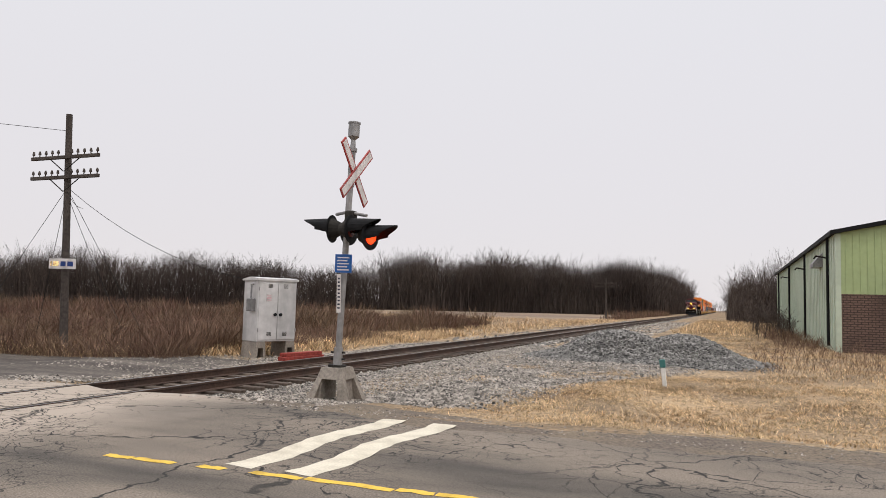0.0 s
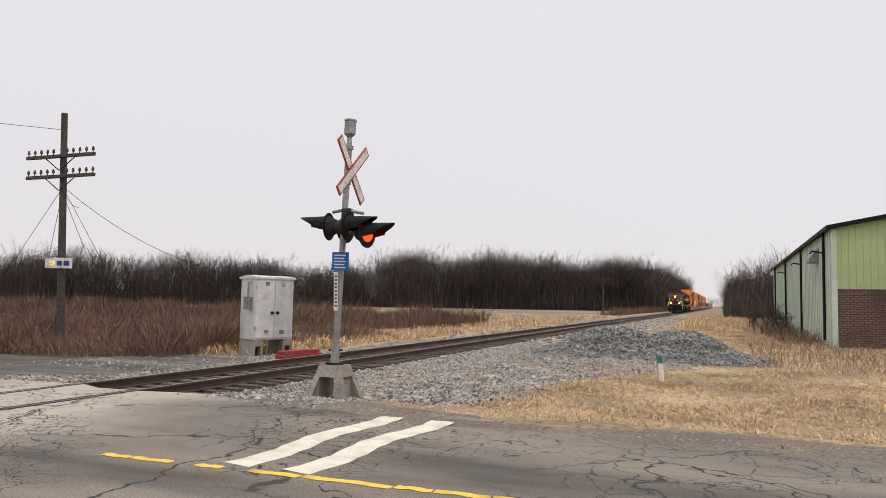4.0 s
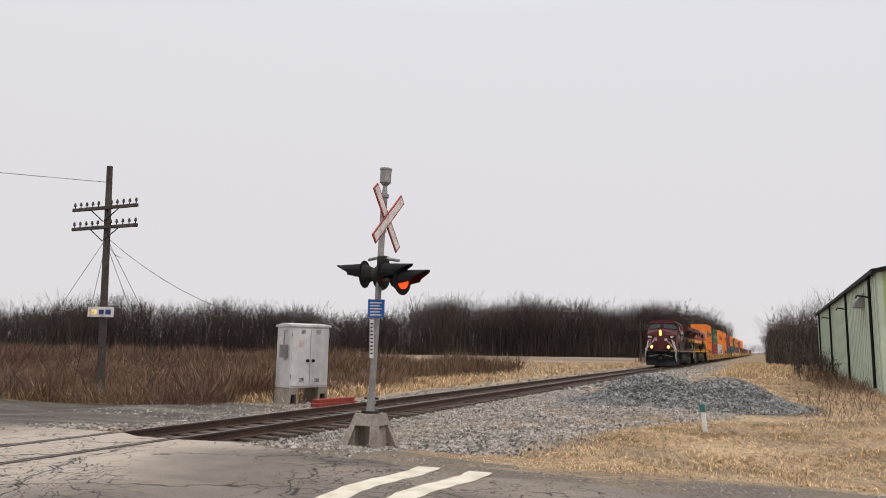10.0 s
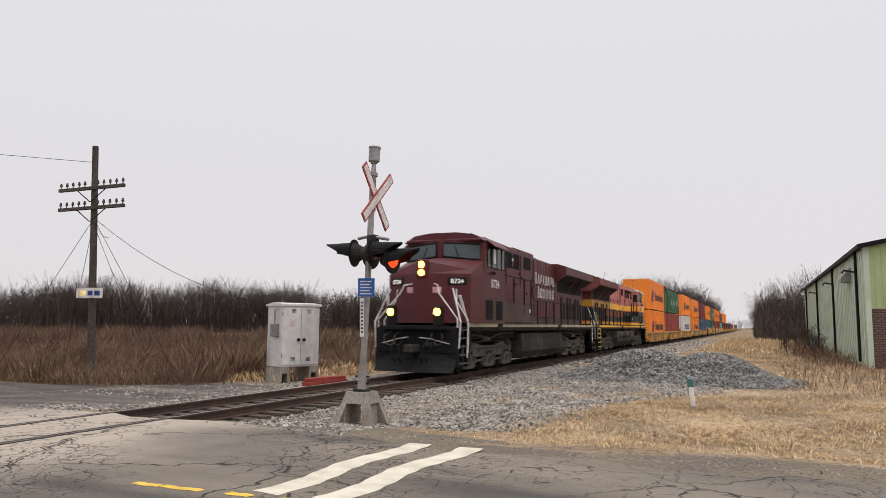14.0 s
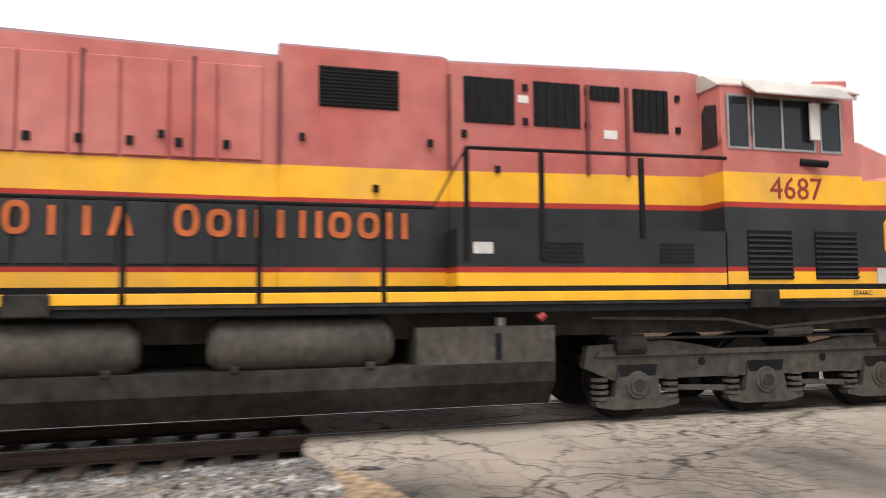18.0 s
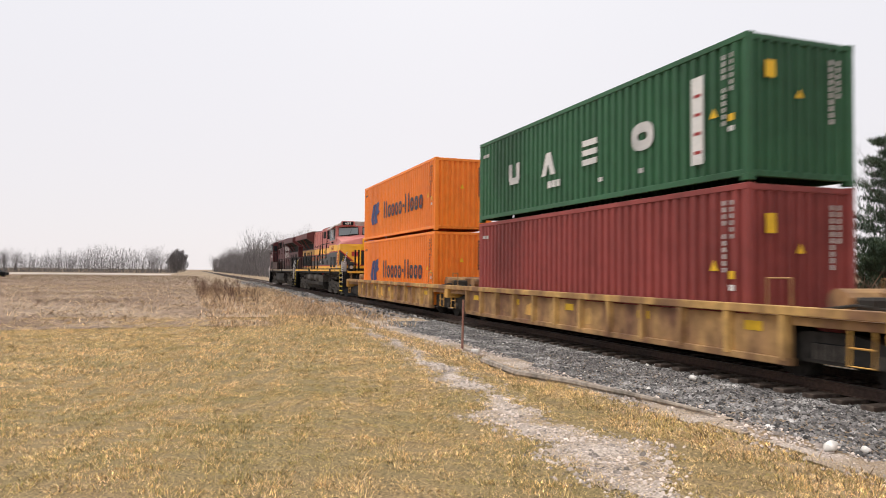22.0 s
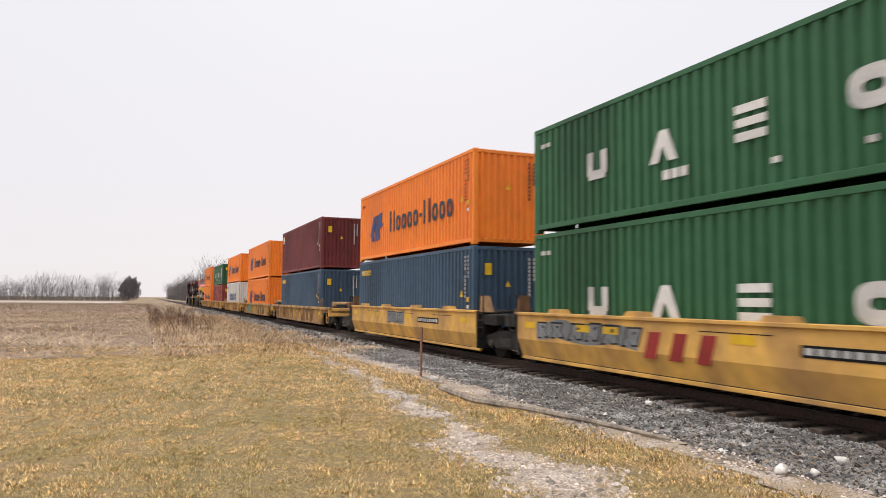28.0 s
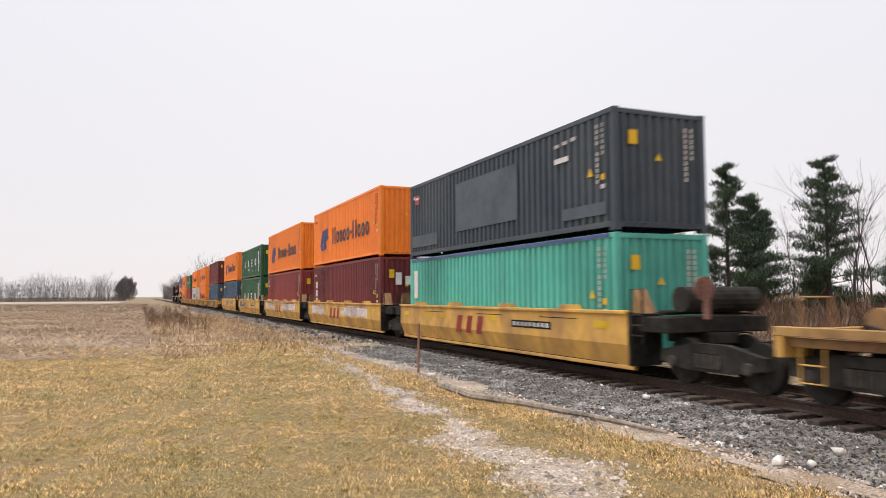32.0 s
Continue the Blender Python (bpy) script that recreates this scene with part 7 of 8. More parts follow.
# metal shed
def shed():
    c = thing("metal_shed", "green metal-clad industrial shed with a brown brick base", "building")
    x0, x1, y0, y1, e, r = 4.95, 24.0, 40.3, 84.5, 5.55, 7.4
    part("side_wall", box(x0, x0 + 0.2, y0, y1, -0.3, e), PALE_METAL, c, "pale green ribbed side wall")
    g = [(x0, 2.6), (x1, 2.6), (x1, e), ((x0 + x1) / 2, r), (x0, e)]
    part("gable_wall", prism(bmesh.new(), g, "y", y0 - 0.02, y0 + 0.2), GREEN_METAL, c, "olive green ribbed gable wall")
    part("brick_base", box(x0 + 0.02, x1, y0 - 0.05, y0 + 0.2, -0.3, 2.6), BRICK_WALL, c)
    part("back_wall", box(x1 - 0.2, x1, y0, y1, -0.3, e), PALE_METAL, c)
    part("far_wall", box(x0, x1, y1 - 0.2, y1, -0.3, e), PALE_METAL, c)
    part("roof", prism(bmesh.new(), [(x0 - 0.25, e - 0.05), ((x0 + x1) / 2, r), (x1 + 0.25, e - 0.05), (x1 + 0.25, e + 0.15), ((x0 + x1) / 2, r + 0.2), (x0 - 0.25, e + 0.15)], "y", y0 - 0.3, y1 + 0.3), BLACK, c, "dark roof edge")
    for k in range(60):
        x = x0 + 0.15 + k * 0.31
        top = e + (r - e) * (1 - abs(x - (x0 + x1) / 2) / ((x1 - x0) / 2))
        part("wall_rib", box(x - 0.03, x + 0.03, y0 - 0.05, y0 - 0.02, 2.62, top - 0.1), GREEN_METAL, c)
    for k in range(56):
        y = y0 + 0.5 + k * 0.78
        part("wall_rib", box(x0 - 0.03, x0, y - 0.03, y + 0.03, -0.2, e - 0.1), PALE_METAL, c)
    for y in (y0 + 2.2, y0 + 14, y0 + 27, y0 + 40):
        part("downpipe", rod(bmesh.new(), (x0 - 0.1, y, 0.0), (x0 - 0.1, y, e), 0.07), BLACK, c)
    part("corner_trim", box(x0 - 0.02, x0 + 0.22, y0 - 0.06, y0 + 0.12, -0.3, e), PALE_METAL, c)
    part("wall_vent_hood", prism(bmesh.new(), [(x0, 4.2), (x0 - 0.5, 4.2), (x0 - 0.5, 4.4), (x0, 5.0)], "y", y0 + 5.0, y0 + 6.6), GALV, c)
    for y in (y0 + 3.5, y0 + 15, y0 + 29, y0 + 44):
        part("wall_lamp", pipe(bmesh.new(), [(x0, y, 4.6), (x0 - 0.5, y, 4.7), (x0 - 0.6, y, 4.55)], 0.05), UNDER, c)
    return c


shed()
# stake, log, rocks on the near side
st = thing("survey_stake", "rusty leaning metal stake in the grass", "stake")
part("stake_post", box(-0.05, 0.05, -0.02, 0.02, -0.1, 1.12, 0.004), RUST_STAKE, st)
st.matrix_basis = pose(-5.75, -15.1, gz(-5.75, -15.1), 0, -4, 60)
lg = thing("fallen_branch", "long grey weathered branch lying on the gravel edge", "branch")
pts = [(-5.35, -12.9), (-5.25, -11.2), (-5.66, -10.15), (-5.85, -8.8), (-5.92, -7.9), (-5.95, -7.1)]
for i, (a, b) in enumerate(zip(pts, pts[1:])):
    part("limb", rod(bmesh.new(), (*a, gz(*a) + 0.06), (*b, gz(*b) + 0.06), 0.07 - 0.01 * i, 0.06 - 0.01 * i, 7), DRIFTWOOD, lg)
PALE_ROCK = mat("chalky_rock", (0.74, 0.70, 0.64), 0.9, vary=0.25, grain=14, big=4, bump=0.6)
for i, (x, y, s) in enumerate(((-6.0, -5.5, 0.11), (-6.3, -5.35, 0.07), (-7.95, -10.0, 0.09), (-7.0, -5.6, 0.09), (-5.75, -14.3, 0.12))):
    v, f = ROCK_V * s, ROCK_F
    rk = new("white_rock", raw_mesh(v * np.array([1, 0.8, 0.75]), f, PALE_ROCK))
    rk.matrix_basis = pose(x, y, max(gz(x, y), float(bed_z(x))) + s * 0.4, 10 * i, 20, 40 * i)
    tagged(rk, "chalky white stone lying on the ballast edge", "rock", "white rocks")


# ---- plants ----
BLADE_V = np.array([[-0.5, 0, 0], [0.5, 0, 0], [0.12, 0.1, 0.6], [0.0, 0.35, 1.0]], float)
BLADE_F = np.array([[0, 1, 2], [0, 2, 3]])


def blades(name, n, where, w, h, mat_, label, lean=0.5, category="grass"):
    x, y = where(n)
    n = len(x)
    lump = 0.9 + 0.3 * np.sin(x * 5.3 + 2.1 * np.sin(y * 2.3)) * np.sin(y * 4.7 + 1.7 * np.sin(x * 3.1)) + 0.25 * np.sin(x * 13.1 + y * 7.7) * np.sin(y * 11.9 - x * 5.1)
    sc = np.stack([np.full(n, w), np.full(n, h) * rng.uniform(0.3, 1.0, n), h * lump * rng.uniform(0.45, 1.25, n)], -1)
    v, f = scatter(BLADE_V, BLADE_F, np.stack([x, y, ground_z(x, y) - 0.01], -1), sc, rng.uniform(0, 6.28, n), rng.uniform(-lean, lean, (n, 2)))
    return tagged(new(name, raw_mesh(v, f, mat_)), label, category, kind="stuff")


def area(x0, x1, y0, y1, keep=None, clump=0.0):
    def where(n):
        x, y = rng.uniform(x0, x1, n), rng.uniform(y0, y1, n)
        if clump:
            k = np.sin(x * 1.9 + 1.1 * np.sin(y * 0.8)) * np.sin(y * 1.7 + 1.3 * np.sin(x * 0.9))
            ok = k > rng.uniform(-1.2, clump, n)
            x, y = x[ok], y[ok]
        if keep is not None:
            ok = keep(x, y)
            x, y = x[ok], y[ok]
        return x, y
    return where


def off_gravel(x, y):
    return (np.abs(x - gravel_line(y)) > gravel_half(y) * rng.uniform(0.3, 1.35, len(x))) & (np.abs(x + 5.85) > 0.2) & (x > -6.0)


blades("lawn_grass", 300000, area(-6.2, 2.8, -13, -1.6, off_gravel), 0.0075, 0.045, LAWN_BLADE, "short yellow-green winter lawn", 0.9)
blades("lawn_grass", 170000, area(-6.2, 5.5, -28, -13, off_gravel), 0.012, 0.06, LAWN_BLADE, "short yellow-green winter lawn", 0.9)
DARK_TUFT = mat("brown_tuft", (0.22, 0.145, 0.07), 0.85, vary=0.4, grain=10, big=0.8, bump=0, second=(0.14, 0.125, 0.042), amount=0.4, islands=0.5)
PALE_TUFT = mat("pale_tuft", (0.94, 0.68, 0.39), 0.85, vary=0.3, grain=10, big=0.8, bump=0, islands=0.3)
for tuft in (DARK_TUFT, PALE_TUFT):
    blades("lawn_tufts", 85000, area(-6.2, 2.8, -13, -1.6, off_gravel), 0.015, 0.045, tuft, "flattened tufts in the winter lawn", 1.3)
    blades("lawn_tufts", 36000, area(-6.2, 5.5, -28, -13, off_gravel), 0.026, 0.06, tuft, "flattened tufts in the winter lawn", 1.3)
    blades("grass_tufts", 20000, area(-5.0, 9, 10.9, 22, lambda x, y: (pile_z(x, y) < 0.05) & (x > -4.9 + (y - 12.5) * 0.24 * (y < 20) + 1.0 * (y > 20) + 0.8 * np.sin(y * 1.3) * np.sin(x * 1.7)) & (y > 11.3 + 2.2 * rng.uniform(0, 1, len(x)) ** 2), 0.75), 0.015, 0.07, tuft, "flattened tufts of dead grass", 1.3)
    blades("grass_tufts", 16000, area(-3.5, 22, 22, 60, lambda x, y: (pile_z(x, y) < 0.05) & (x > np.where(y < 32, 0.4, -4.0) + 0.6 * np.sin(y * 1.1)), 0.8), 0.018, 0.10, tuft, "flattened tufts of dead grass", 1.2)
blades("loose_sticks", 9000, area(-1.6, 34, -80, -24.5, lambda x, y: x > -1.2 + 0.01 * y, 0.4), 0.014, 0.22, PALE_TUFT, "pale cut sticks lying on brown ground", 2.2, "sticks")
blades("loose_sticks", 9000, area(-1.6, 34, -80, -24.5, lambda x, y: x > -1.2 + 0.01 * y, 0.4), 0.016, 0.22, DARK_TUFT, "dark cut sticks lying on brown ground", 2.2, "sticks")
blades("dead_grass", 9000, area(-6.3, -4.2, -24, -3, lambda x, y: np.abs(x + 5.1) < 0.6, 0.5), 0.01, 0.09, STRAW, "tufts of straw-coloured grass along the gravel", 0.8)
blades("dead_grass", 26000, area(-6.8, -0.5, -70, -22, None, 0.6), 0.016, 0.2, STRAW, "straw-coloured grass verge along the track", 0.8)
blades("cut_brush", 60000, area(-1.6, 40, -100, -23.5, lambda x, y: (x > -1.2 + 0.01 * y) & (rng.uniform(0, 1, len(x)) < np.clip((-22 - y) / 6, 0, 1)), 0.4), 0.015, 0.17, WEED, "cut brown brush and stalks", 1.6, "brush")
blades("cut_brush", 30000, area(-1.6, 40, -100, -23.5, lambda x, y: (x > -1.2 + 0.01 * y) & (rng.uniform(0, 1, len(x)) < np.clip((-22 - y) / 6, 0, 1)), 0.4), 0.013, 0.17, STRAW, "cut pale stalks", 1.6, "brush")
blades("dead_grass", 210000, area(-5.0, 9, 10.9, 22, lambda x, y: (pile_z(x, y) < 0.05) & (x > -4.9 + (y - 12.5) * 0.24 * (y < 20) + 1.0 * (y > 20) + 0.8 * np.sin(y * 1.3) * np.sin(x * 1.7)) & (y > 11.3 + 2.2 * rng.uniform(0, 1, len(x)) ** 2), 0.75), 0.008, 0.05, STRAW, "matted straw-coloured dead grass", 0.9)
blades("dead_grass", 150000, area(-3.5, 22, 22, 60, lambda x, y: (pile_z(x, y) < 0.05) & (x > np.where(y < 32, 0.4, -4.0) + 0.6 * np.sin(y * 1.1)), 0.8), 0.011, 0.11, STRAW, "matted straw-coloured dead grass", 0.8)
GREEN_TUFT = mat("green_tuft", (0.42, 0.38, 0.11), 0.85, vary=0.4, grain=10, big=0.8, bump=0, islands=0.4)
blades("lawn_grass", 90000, area(-6.0, 2.8, -11, -1.6, off_gravel, -0.1), 0.005, 0.045, GREEN_TUFT, "greener patches in the winter lawn", 0.8)
blades("cut_brush", 26000, area(-1.6, 110, -186, -95, lambda x, y: x > -1.2 + 0.01 * y, 0.6), 0.05, 0.3, WEED, "far cut brown brush", 1.6, "brush")
blades("cut_brush", 12000, area(-1.6, 110, -186, -95, lambda x, y: x > -1.2 + 0.01 * y, 0.6), 0.045, 0.4, DARK_TUFT, "far dark cut brush", 1.6, "brush")
blades("dead_grass", 9000, area(-6.2, -2.5, 16.5, 23, lambda x, y: np.sin(x * 2.1 + 1) * np.sin(y * 1.5) > 0.45), 0.009, 0.09, STRAW, "patches of dead grass in the gravel", 0.9)
blades("dead_grass", 30000, area(-4, 30, 60, 130), 0.06, 0.4, STRAW, "straw-coloured dead grass beside the track", 0.7)
blades("dead_grass", 60000, area(-40, -13.8, 19.5, 40, None, 0.7), 0.03, 0.32, STRAW, "matted straw-coloured dead grass", 0.8)
blades("dead_grass", 30000, area(-60, -13.6, 40, 110, None, 0.7), 0.06, 0.4, STRAW, "matted straw-coloured dead grass", 0.8)


def brush(name, n, where, h, mat_, label, w=0.012):
    """Thin upright stalks with uneven heights that swell and thin out in clumps."""
    x, y = where(n)
    n = len(x)
    lump = 0.6 + 0.4 * np.sin(x * 0.55 + 2 * np.sin(y * 0.21)) * np.sin(y * 0.47 + x * 0.13)
    hh = h * lump * np.clip(rng.lognormal(-0.1, 0.3, n), 0.4, 1.5)
    sc = np.stack([np.full(n, w), hh * 0.25, hh], -1)
    v, f = scatter(BLADE_V, BLADE_F, np.stack([x, y, ground_z(x, y) - 0.02], -1), sc, rng.uniform(0, 6.28, n), np.clip(rng.normal(0, 0.5, (n, 2)), -1.0, 1.0))
    return tagged(new(name, raw_mesh(v, f, mat_)), label, "brush", kind="stuff")


lot = lambda x, y: (y > 18.0 - 0.06 * (x + 20)) & (np.hypot(x + 13.78, y - 20.35) > 2.2)
brush("dry_weeds", 90000, area(-40, -15.6, 17.5, 34, lot), 0.95, WEED, "tall dry brown weeds beside the muddy lot", 0.008)
brush("dry_weeds", 16000, area(-40, -17.4, 17.0, 26, lot), 0.6, STRAW, "pale dry stalks among brown weeds", 0.008)
brush("red_brush", 110000, area(-75, -19.5, 36, 62), 1.5, RED_WEED, "reddish brown leafless brush along a field", 0.016)
brush("dry_weeds", 2500, area(2.5, 5.0, 40, 80), 0.9, WEED, "dry weeds against the shed wall", 0.014)
brush("dry_weeds", 1500, area(1.0, 9, 24, 40), 0.55, WEED, "scattered dry stalks in the grass", 0.012)
brush("dry_weeds", 14000, area(-28, -14.5, -50, -14), 0.9, WEED, "leafless brush beyond the track", 0.012)
brush("red_brush", 26000, area(-60, -26, -60, -18), 1.5, RED_WEED, "reddish leafless brush beyond the track", 0.018)


def bare_tree(seed, height, spread=0.4, depth=5, taper=0.6, fine=0):
    """Vertices and faces of a leafless tree: three-sided limbs, flat slivers for the last levels of twigs."""
    q = random.Random(seed)
    vs, fs = [], []

    def limb(p, d, length, r, level):
        end = p + d * length
        u = d.orthogonal().normalized()
        w = d.cross(u)
        i = len(vs)
        if level < fine:
            a = q.uniform(0, 6.28)
            e = math.cos(a) * u + math.sin(a) * w
            vs.extend((p - r * e, p + r * e, end + 0.4 * r * e, end - 0.4 * r * e))
            fs.append((i, i + 1, i + 2, i + 3))
        else:
            for c_, rr in ((p, r), (end, r * 0.62)):
                for k in range(3):
                    a = k * 2.094
                    vs.append(c_ + rr * (math.cos(a) * u + math.sin(a) * w))
            for k in range(3):
                fs.append((i + k, i + (k + 1) % 3, i + 3 + (k + 1) % 3, i + 3 + k))
        if level == 0:
            return
        for k in range(q.choice((2, 3, 3)) if level > 1 else 3):
            t = q.uniform(0.45, 1.0) if k else 1.0
            nd = (d + Vector((q.uniform(-1, 1), q.uniform(-1, 1), q.uniform(-0.2, 0.7))) * (spread if k == 0 else spread * 1.9)).normalized()
            limb(p + d * length * t, nd, length * q.uniform(0.58, 0.8), r * taper * (1 - 0.25 * (t < 1)), level - 1)
    limb(Vector((0, 0, 0)), Vector((q.uniform(-0.05, 0.05), q.uniform(-0.05, 0.05), 1)).normalized(), height * 0.34, height * 0.008, depth)
    v = np.array([list(p) for p in vs])
    v *= height / v[:, 2].max()
    return v, np.array(fs)


TREES = [bare_tree(s, 1.0, 0.24 + 0.05 * (s % 3), 5 if s % 2 else 4, 0.66, 3) for s in range(10)]
SHRUBS = [bare_tree(120 + s, 1.0, 0.5, 4, 0.86, 4) for s in range(6)]


def wood(name, spots, mat_, label, thick=1.0):
    vs, fs, base = [], [], 0
    for k, (x, y, h) in enumerate(spots):
        v, f = TREES[k % 10]
        a = R.uniform(0, 6.28)
        c_, s_ = math.cos(a), math.sin(a)
        w = v * h * np.array([thick, thick, 1])
        vs.append(np.stack([w[:, 0] * c_ - w[:, 1] * s_ + x, w[:, 0] * s_ + w[:, 1] * c_ + y, w[:, 2] + gz(x, y) - 0.1], -1))
        fs.append(f + base)
        base += len(w)
    return tagged(new(name, raw_mesh(np.concatenate(vs), np.concatenate(fs), mat_)), label, "woods", kind="stuff")


def shrubs(n, where, h0, h1, mat_, label, wide=1.5):
    """Leafless bushes: several bent stems each, forking into fine twigs."""
    x, y = where(n)
    vs, fs, base = [], [], 0
    for k in range(len(x)):
        h = R.uniform(h0, h1)
        for _ in range(3):
            v, f = SHRUBS[R.randrange(6)]
            a, g = R.uniform(0, 6.28), R.uniform(0.6, 1.0)
            c_, s_ = math.cos(a), math.sin(a)
            w = v * h * np.array([wide, wide, 1]) * g
            w[:, 0] += w[:, 2] * R.uniform(-0.35, 0.35)
            px, py = x[k] + R.uniform(-0.25, 0.25), y[k] + R.uniform(-0.25, 0.25)
            vs.append(np.stack([w[:, 0] * c_ - w[:, 1] * s_ + px, w[:, 0] * s_ + w[:, 1] * c_ + py, w[:, 2] + gz(px, py) - 0.05], -1))
            fs.append(f + base)
            base += len(w)
    return tagged(new("leafless_bushes", raw_mesh(np.concatenate(vs), np.concatenate(fs), mat_)), label, "bushes", kind="stuff")


shrubs(60, area(-38, -18.5, 18.0, 23, lambda x, y: y > 18.3 - 0.06 * (x + 20)), 1.1, 2.1, RED_WEED, "tangled reddish brown leafless bushes at the muddy lot")
shrubs(70, area(-40, -15.5, 20.5, 32, lambda x, y: np.hypot(x + 13.78, y - 20.35) > 2.5), 0.9, 1.7, WEED, "tangled dry brown bushes")
shrubs(120, area(-75, -19.5, 36, 60), 1.3, 2.2, RED_WEED, "reddish leafless bushes along a field")
shrubs(26, area(2.2, 4.6, 42, 80), 1.5, 3.2, BARK, "leafless bushes against the shed wall")
shrubs(22, area(1.5, 6.0, 33, 60), 0.5, 1.1, WEED, "low leafless bushes in the grass", 1.2)
shrubs(50, area(-2.8, -0.4, -62, -30), 0.7, 1.7, WEED, "leafless bushes at the field corner", 1.0)
shrubs(60, area(-1.0, 40, -80, -26), 0.25, 0.55, WEED, "low heaps of cut brush", 2.4)
shrubs(40, area(-30, -15.0, -60, -14), 1.2, 2.4, WEED, "leafless bushes beyond the track")


def row(a, b, n, depth, h0, h1):
    """Random standing places along a line, spread to its left side by depth (right if negative)."""
    out = []
    dx, dy = b[0] - a[0], b[1] - a[1]
    L_ = math.hypot(dx, dy)
    for _ in range(n):
        t, o = R.random(), R.uniform(0, depth)
        out.append((a[0] + dx * t - dy / L_ * o, a[1] + dy * t + dx / L_ * o, R.triangular(h0 * 0.72, h1 * 0.98, h0 * 0.95) * (0.9 + 0.1 * math.sin(t * 19) * math.sin(t * 7))))
    return out


def thicket(a, b, n, depth, h, mat_, label):
    sp = row(a, b, n, depth, 0.4 * h, h)
    p = np.array(sp)
    sc = np.stack([np.full(n, 0.09), p[:, 2] * 0.2, p[:, 2]], -1)
    v, f = scatter(BLADE_V, BLADE_F, np.stack([p[:, 0], p[:, 1], ground_z(p[:, 0], p[:, 1]) - 0.1], -1), sc, rng.uniform(0, 6.28, n), rng.uniform(-0.3, 0.3, (n, 2)))
    tagged(new("thicket", raw_mesh(v, f, mat_)), label, "undergrowth", kind="stuff")


def twig_haze(a, b, n, depth, h0, h1, mat_, label, w=0.11):
    """Fine upright twigs filling the crowns of a wood, thinner towards the top."""
    p = np.array(row(a, b, n, depth, h0, h1))
    lump = 0.9 + 0.14 * np.sin(p[:, 0] * 0.31 + p[:, 1] * 0.27) * np.sin(p[:, 0] * 0.13 - p[:, 1] * 0.19)
    top = p[:, 2] * lump
    z = 0.78 * top * rng.uniform(0.02, 1.0, n)
    long = rng.uniform(0.6, 1.9, n) * (1.1 - 0.5 * z / top)
    sc = np.stack([np.full(n, w) * rng.uniform(0.5, 1.3, n), long * 0.12, long], -1)
    v, f = scatter(BLADE_V, BLADE_F, np.stack([p[:, 0], p[:, 1], z + ground_z(p[:, 0], p[:, 1]) - 0.1], -1), sc, rng.uniform(0, 6.28, n), rng.uniform(-1.0, 1.0, (n, 2)))
    tagged(new("twig_haze", raw_mesh(v, f, mat_)), label, "woods", kind="stuff")


for a, b, n, depth, h0, h1 in (((-118, 95), (-200, 62), 1000, 22, 9.5, 12.2), ((-80, 172), (-118, 95), 1150, 22, 11.5, 15), ((-20, 226), (-80, 172), 1250, 24, 16.5, 21), ((-18, 460), (-19, 226), 750, 16, 18, 23)):
    wood("leafless_woods", row(a, b, n, -depth, h0, h1), BARK, "wall of leafless grey-brown woods beyond a field", 1.15)
    twig_haze(a, b, n * 34, -depth, h0 * 0.86, h1 * 0.94, BARK, "fine grey-brown twigs of the leafless woods", 0.07)
    thicket(a, b, n * 9, -depth, h0 * 0.5, BARK, "dense dark undergrowth at the foot of the woods")
wood("leafless_woods", row((0.5, 112), (0.5, 340), 700, -18, 9.5, 14), BARK, "leafless woods beside the track behind the shed", 1.15)
twig_haze((0.5, 114), (0.5, 340), 30000, -18, 9.5, 14, BARK, "fine grey-brown twigs beside the track", 0.1)
thicket((0, 112), (0, 340), 4000, -18, 5, BARK, "dense undergrowth beside the track")
thicket((-15.5, 120), (-15.5, 230), 2500, 4, 2.5, RED_WEED, "reddish brush along the far track")
# the haze on these far woods is in their paled bark colour
wood("far_woods", row((-70, 620), (60, 660), 260, 12, 9, 12.5), HAZED_BARK, "hazy woods far down the track", 1.2)
wood("far_woods", row((4, -330), (230, -290), 620, -25, 10, 15), HAZED_BARK, "distant hazy leafless woods beyond open fields", 1.15)
twig_haze((4, -330), (230, -290), 26000, -25, 9, 14, HAZED_BARK, "hazy twigs of the distant woods", 0.1)
thicket((4, -330), (230, -290), 5000, -25, 5, HAZED_BARK, "hazy undergrowth of the distant woods")
wood("far_woods", row((-17.5, -200), (-16.5, -640), 520, -22, 13.5, 18), HAZED_BARK, "distant leafless trees along the track", 1.15)
wood("far_woods", row((-19.5, -85), (-18.5, -200), 120, -24, 6, 9), HAZED_BARK, "distant leafless trees along the track", 1.15)
twig_haze((-17.5, -200), (-16.5, -640), 40000, -22, 14, 18, HAZED_BARK, "hazy twigs of trees along the track", 0.09)
thicket((-16.5, -85), (-16, -600), 9000, -20, 6, HAZED_BARK, "hazy undergrowth along the track")
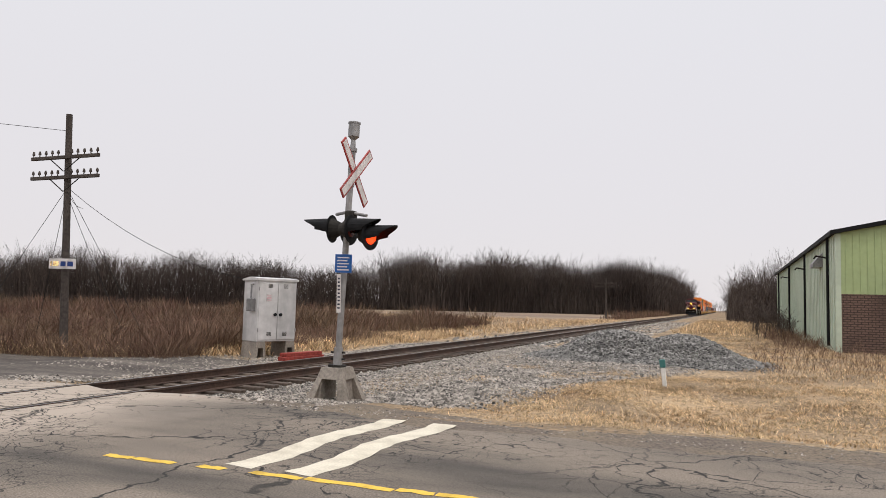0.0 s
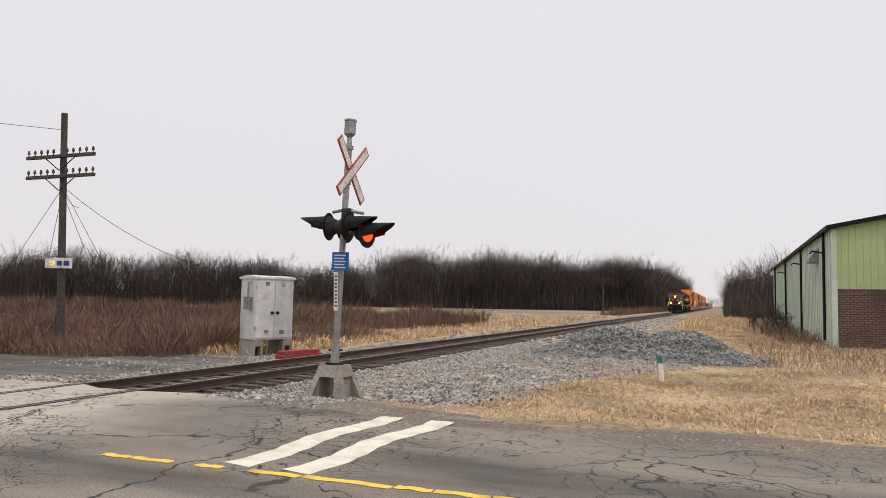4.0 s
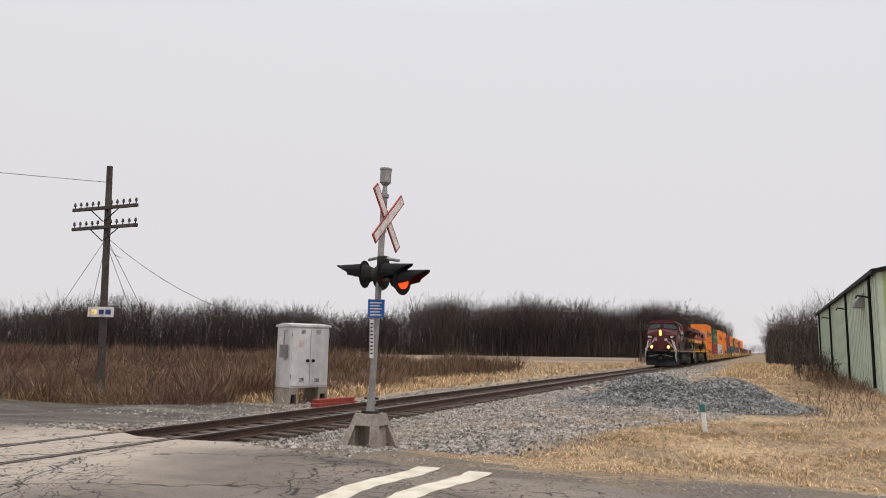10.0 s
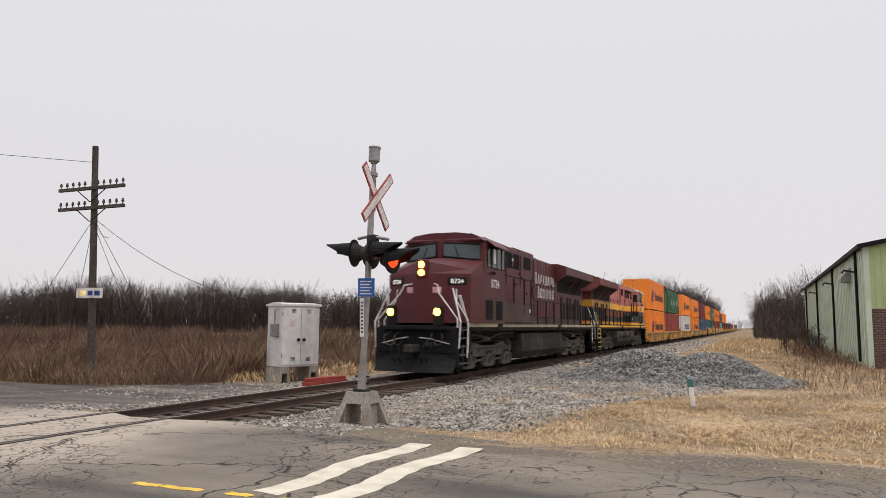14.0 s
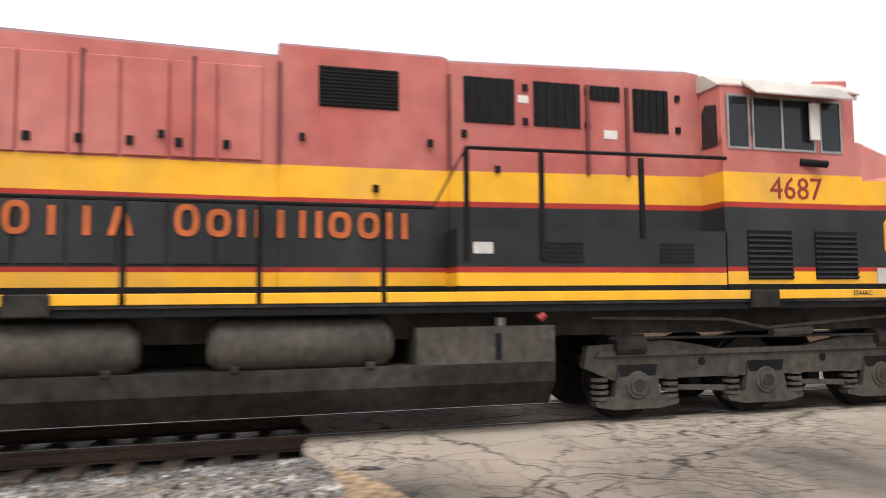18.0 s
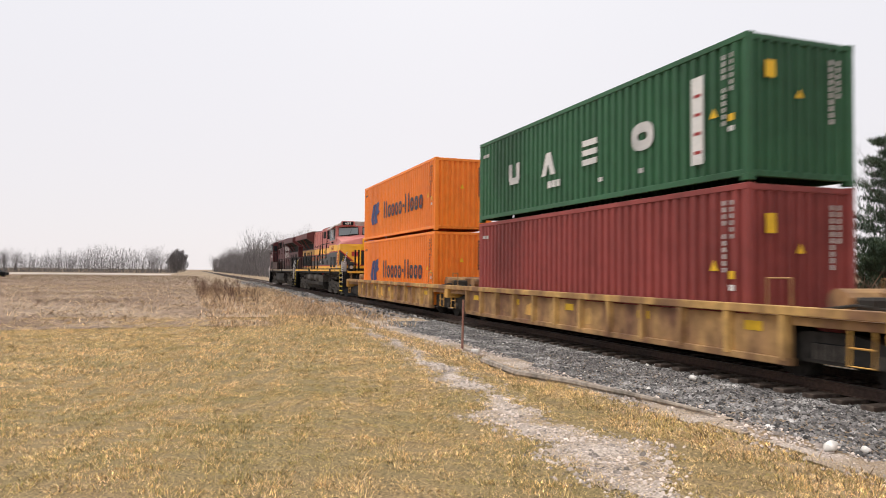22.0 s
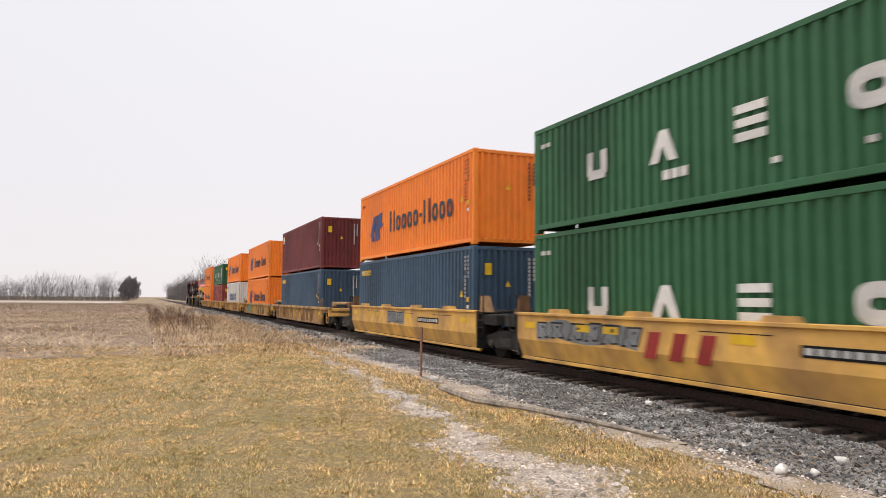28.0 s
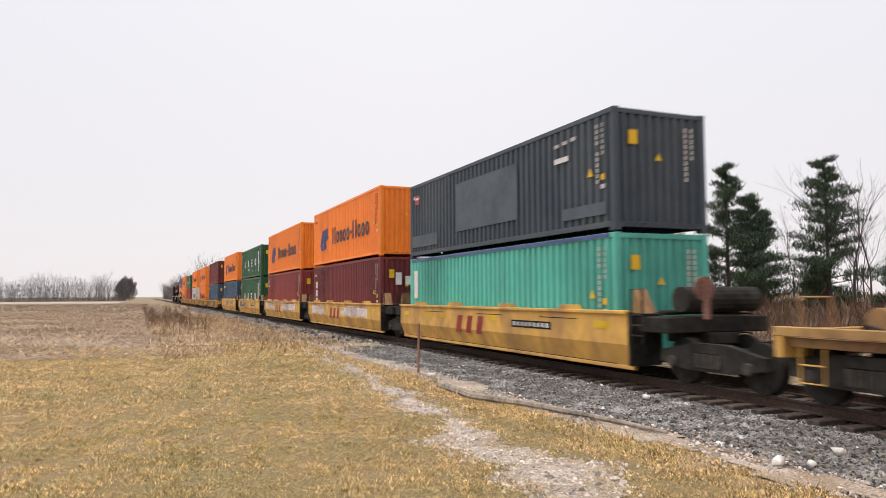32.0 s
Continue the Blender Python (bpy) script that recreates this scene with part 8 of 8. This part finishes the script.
for k, (x, y, h) in enumerate(((-34, -26, 9), (-30, -22, 8), (-37, -21, 9.5), (-28, -16.5, 8), (-41, -33, 10), (-45, -37, 8.6), (-49, -36.5, 8.2), (-47, -41, 9.2), (-53, -40, 9), (-44, -33.5, 8), (-51, -33, 8.6), (-56, -37, 9), (-52, -110, 12), (-44, -98, 10), (-25, -95, 8), (-29, -12, 8))):
    v, f = bare_tree(40 + k, h, 0.38)
    t = thing("bare_tree", "leafless grey tree with fine twigs", "tree", "bare trees", at=pose(x, y, gz(x, y)))
    part("trunk", raw_mesh(v, f, BARK), None, t)


def pine(x, y, h, seed):
    q = np.random.default_rng(seed)
    t_ = thing("pine_tree", "dark green pine with an uneven open crown", "tree", "pine trees", at=pose(x, y, gz(x, y)))
    part("trunk", rod(bmesh.new(), (0, 0, -0.2), (0, 0, h * 0.96), 0.16, 0.03, 8), BARK, t_)
    limbs, pos = bmesh.new(), []
    for k in range(64):
        z = 0.10 + 0.88 * (k + q.uniform(-0.5, 0.5)) / 64
        a, reach = q.uniform(0, 6.28), h * (0.30 - 0.25 * max(0.0, z - 0.25) / 0.75) * q.uniform(0.45, 1.12)
        rise = reach * (0.05 + 0.45 * z)
        end = np.array([math.cos(a) * reach, math.sin(a) * reach, z * h + rise])
        rod(limbs, (0, 0, z * h), tuple(end), 0.035, 0.01, 4, caps=False)
        m = int(130 + 190 * reach / (0.3 * h))
        t = q.uniform(0.25, 1.05, m)[:, None]
        pos.append(np.array([0, 0, z * h]) + (end - np.array([0, 0, z * h])) * t + q.normal(0, 1, (m, 3)) * np.array([0.2, 0.2, 0.09]) * (0.5 + reach * 0.4))
    pos = np.concatenate(pos)
    n = len(pos)
    sc = np.stack([np.full(n, 0.06), np.full(n, 0.16), q.uniform(0.10, 0.3, n)], -1)
    v, f = scatter(BLADE_V, BLADE_F, pos, sc, q.uniform(0, 6.28, n), q.uniform(-1.1, 1.1, (n, 2)))
    part("crown", raw_mesh(v, f, NEEDLE), None, t_)
    part("branchwork", limbs, BARK, t_)


for k, (x, y, h) in enumerate(((-33, -33.5, 9.7), (-36, -29.0, 9.5), (-31, -37, 9), (-38, -36.5, 8.5), (-40, -37.5, 7.5), (-40, -33, 4), (-36, -25, 3.5), (-42, -26, 4.5), (-38, -22, 4))):
    pine(x, y, h, 60 + k)


q8 = np.random.default_rng(8)
lone = thing("bare_shrub_tree", "dense rounded leafless tree standing at the field edge", "tree", at=pose(3.0, -172, gz(3.0, -172)))
v, f = bare_tree(77, 7.0, 0.3, 6)
# trunk and twigs also carry distance haze in their colour
part("trunk", raw_mesh(v * np.array([0.7, 0.7, 1]), f, HAZED_BARK), None, lone)
n = 9000
d = q8.normal(0, 1, (n, 3))
d /= np.linalg.norm(d, axis=1)[:, None]
pos = d * q8.uniform(0.2, 1.0, n)[:, None] ** 0.5 * np.array([2.5, 2.5, 2.9]) * (0.88 + 0.12 * np.sin(d[:, :1] * 9 + d[:, 2:] * 7)) + np.array([0, 0, 3.4])
v, f = scatter(BLADE_V, BLADE_F, pos, np.stack([np.full(n, 0.05), np.full(n, 0.15), q8.uniform(0.25, 0.6, n)], -1), q8.uniform(0, 6.28, n), q8.uniform(-0.5, 0.5, (n, 2)))
part("twig_crown", raw_mesh(v, f, HAZED_BARK), None, lone)
PALE_FIELD = mat("pale_stubble_field", (0.43, 0.37, 0.31), 0.95, vary=0.15, grain=0.5, big=0.05, bump=0)
patch("pale_field", 6, 130, -290, -215, 8, lambda x, y: y < -218, PALE_FIELD, "pale stubble field in the distance", 0.05)


def parked_car(x, y, paint, label, turn, tall=1.5):
    c = thing("parked_car", label, "car", "parked vehicles", at=pose(x, y, gz(x, y), 0, 0, turn))
    o = [(-2.2, 0.35), (2.2, 0.35), (2.25, 0.85), (1.3, 0.95), (0.7, tall), (-1.2, tall), (-1.8, 0.95), (-2.2, 0.9)]
    part("body", prism(bmesh.new(), o, "x", -0.85, 0.85), paint, c)
    part("window_band", prism(bmesh.new(), [(-1.55, 1.0), (1.1, 1.0), (0.62, tall - 0.08), (-1.1, tall - 0.08)], "x", -0.86, 0.86), GLASS_DARK, c)
    for yy in (-1.4, 1.4):
        for s_ in (-1, 1):
            part("wheel", rod(bmesh.new(), (s_ * 0.7, yy, 0.33), (s_ * 0.88, yy, 0.33), 0.33, seg=14), BLACK, c)


for k in range(11):
    parked_car(34 + k * 4.6, -150 - 1.5 * (k % 3), (BLACK, SIGN_WHITE, UNDER, SIGN_WHITE, GALV)[k % 5], ("dark", "white", "grey", "white", "silver")[k % 5] + " car parked in a far row beyond the field", 80, 1.45 + 0.2 * (k % 3))

# ---- the train in movement, and the camera's walk done above ----
def travelled(t):
    """Smooth distance run by the train, for the turning wheels."""
    ts, ss = [r[0] for r in RUN], [r[1] for r in RUN]
    return ss[0] - float(np.interp(t, ts, ss))


def motions():
    for ob, y, z, turn in DRIVEN:
        walk(ob, [(t, pose(TX, s + y, z, 0, 0, turn)) for t, s in RUN])
    # wheels of the vehicles that pass close by: one row for every thirtieth of a second, under 60 degrees each
    steps = [k / FPS for k in range(32 * FPS + 1)]
    for ob, y, z, turn in DRIVEN:
        if y > 160:
            continue
        for o in ob.children_recursive:
            if o.name.startswith("wheelset"):
                r = o.location.z
                p = o.location.copy()
                sign = -1 if turn else 1
                walk(o, [(t, pose(p.x, p.y, p.z, sign * math.degrees(travelled(t) / r), 0, 0)) for t in steps])


motions()
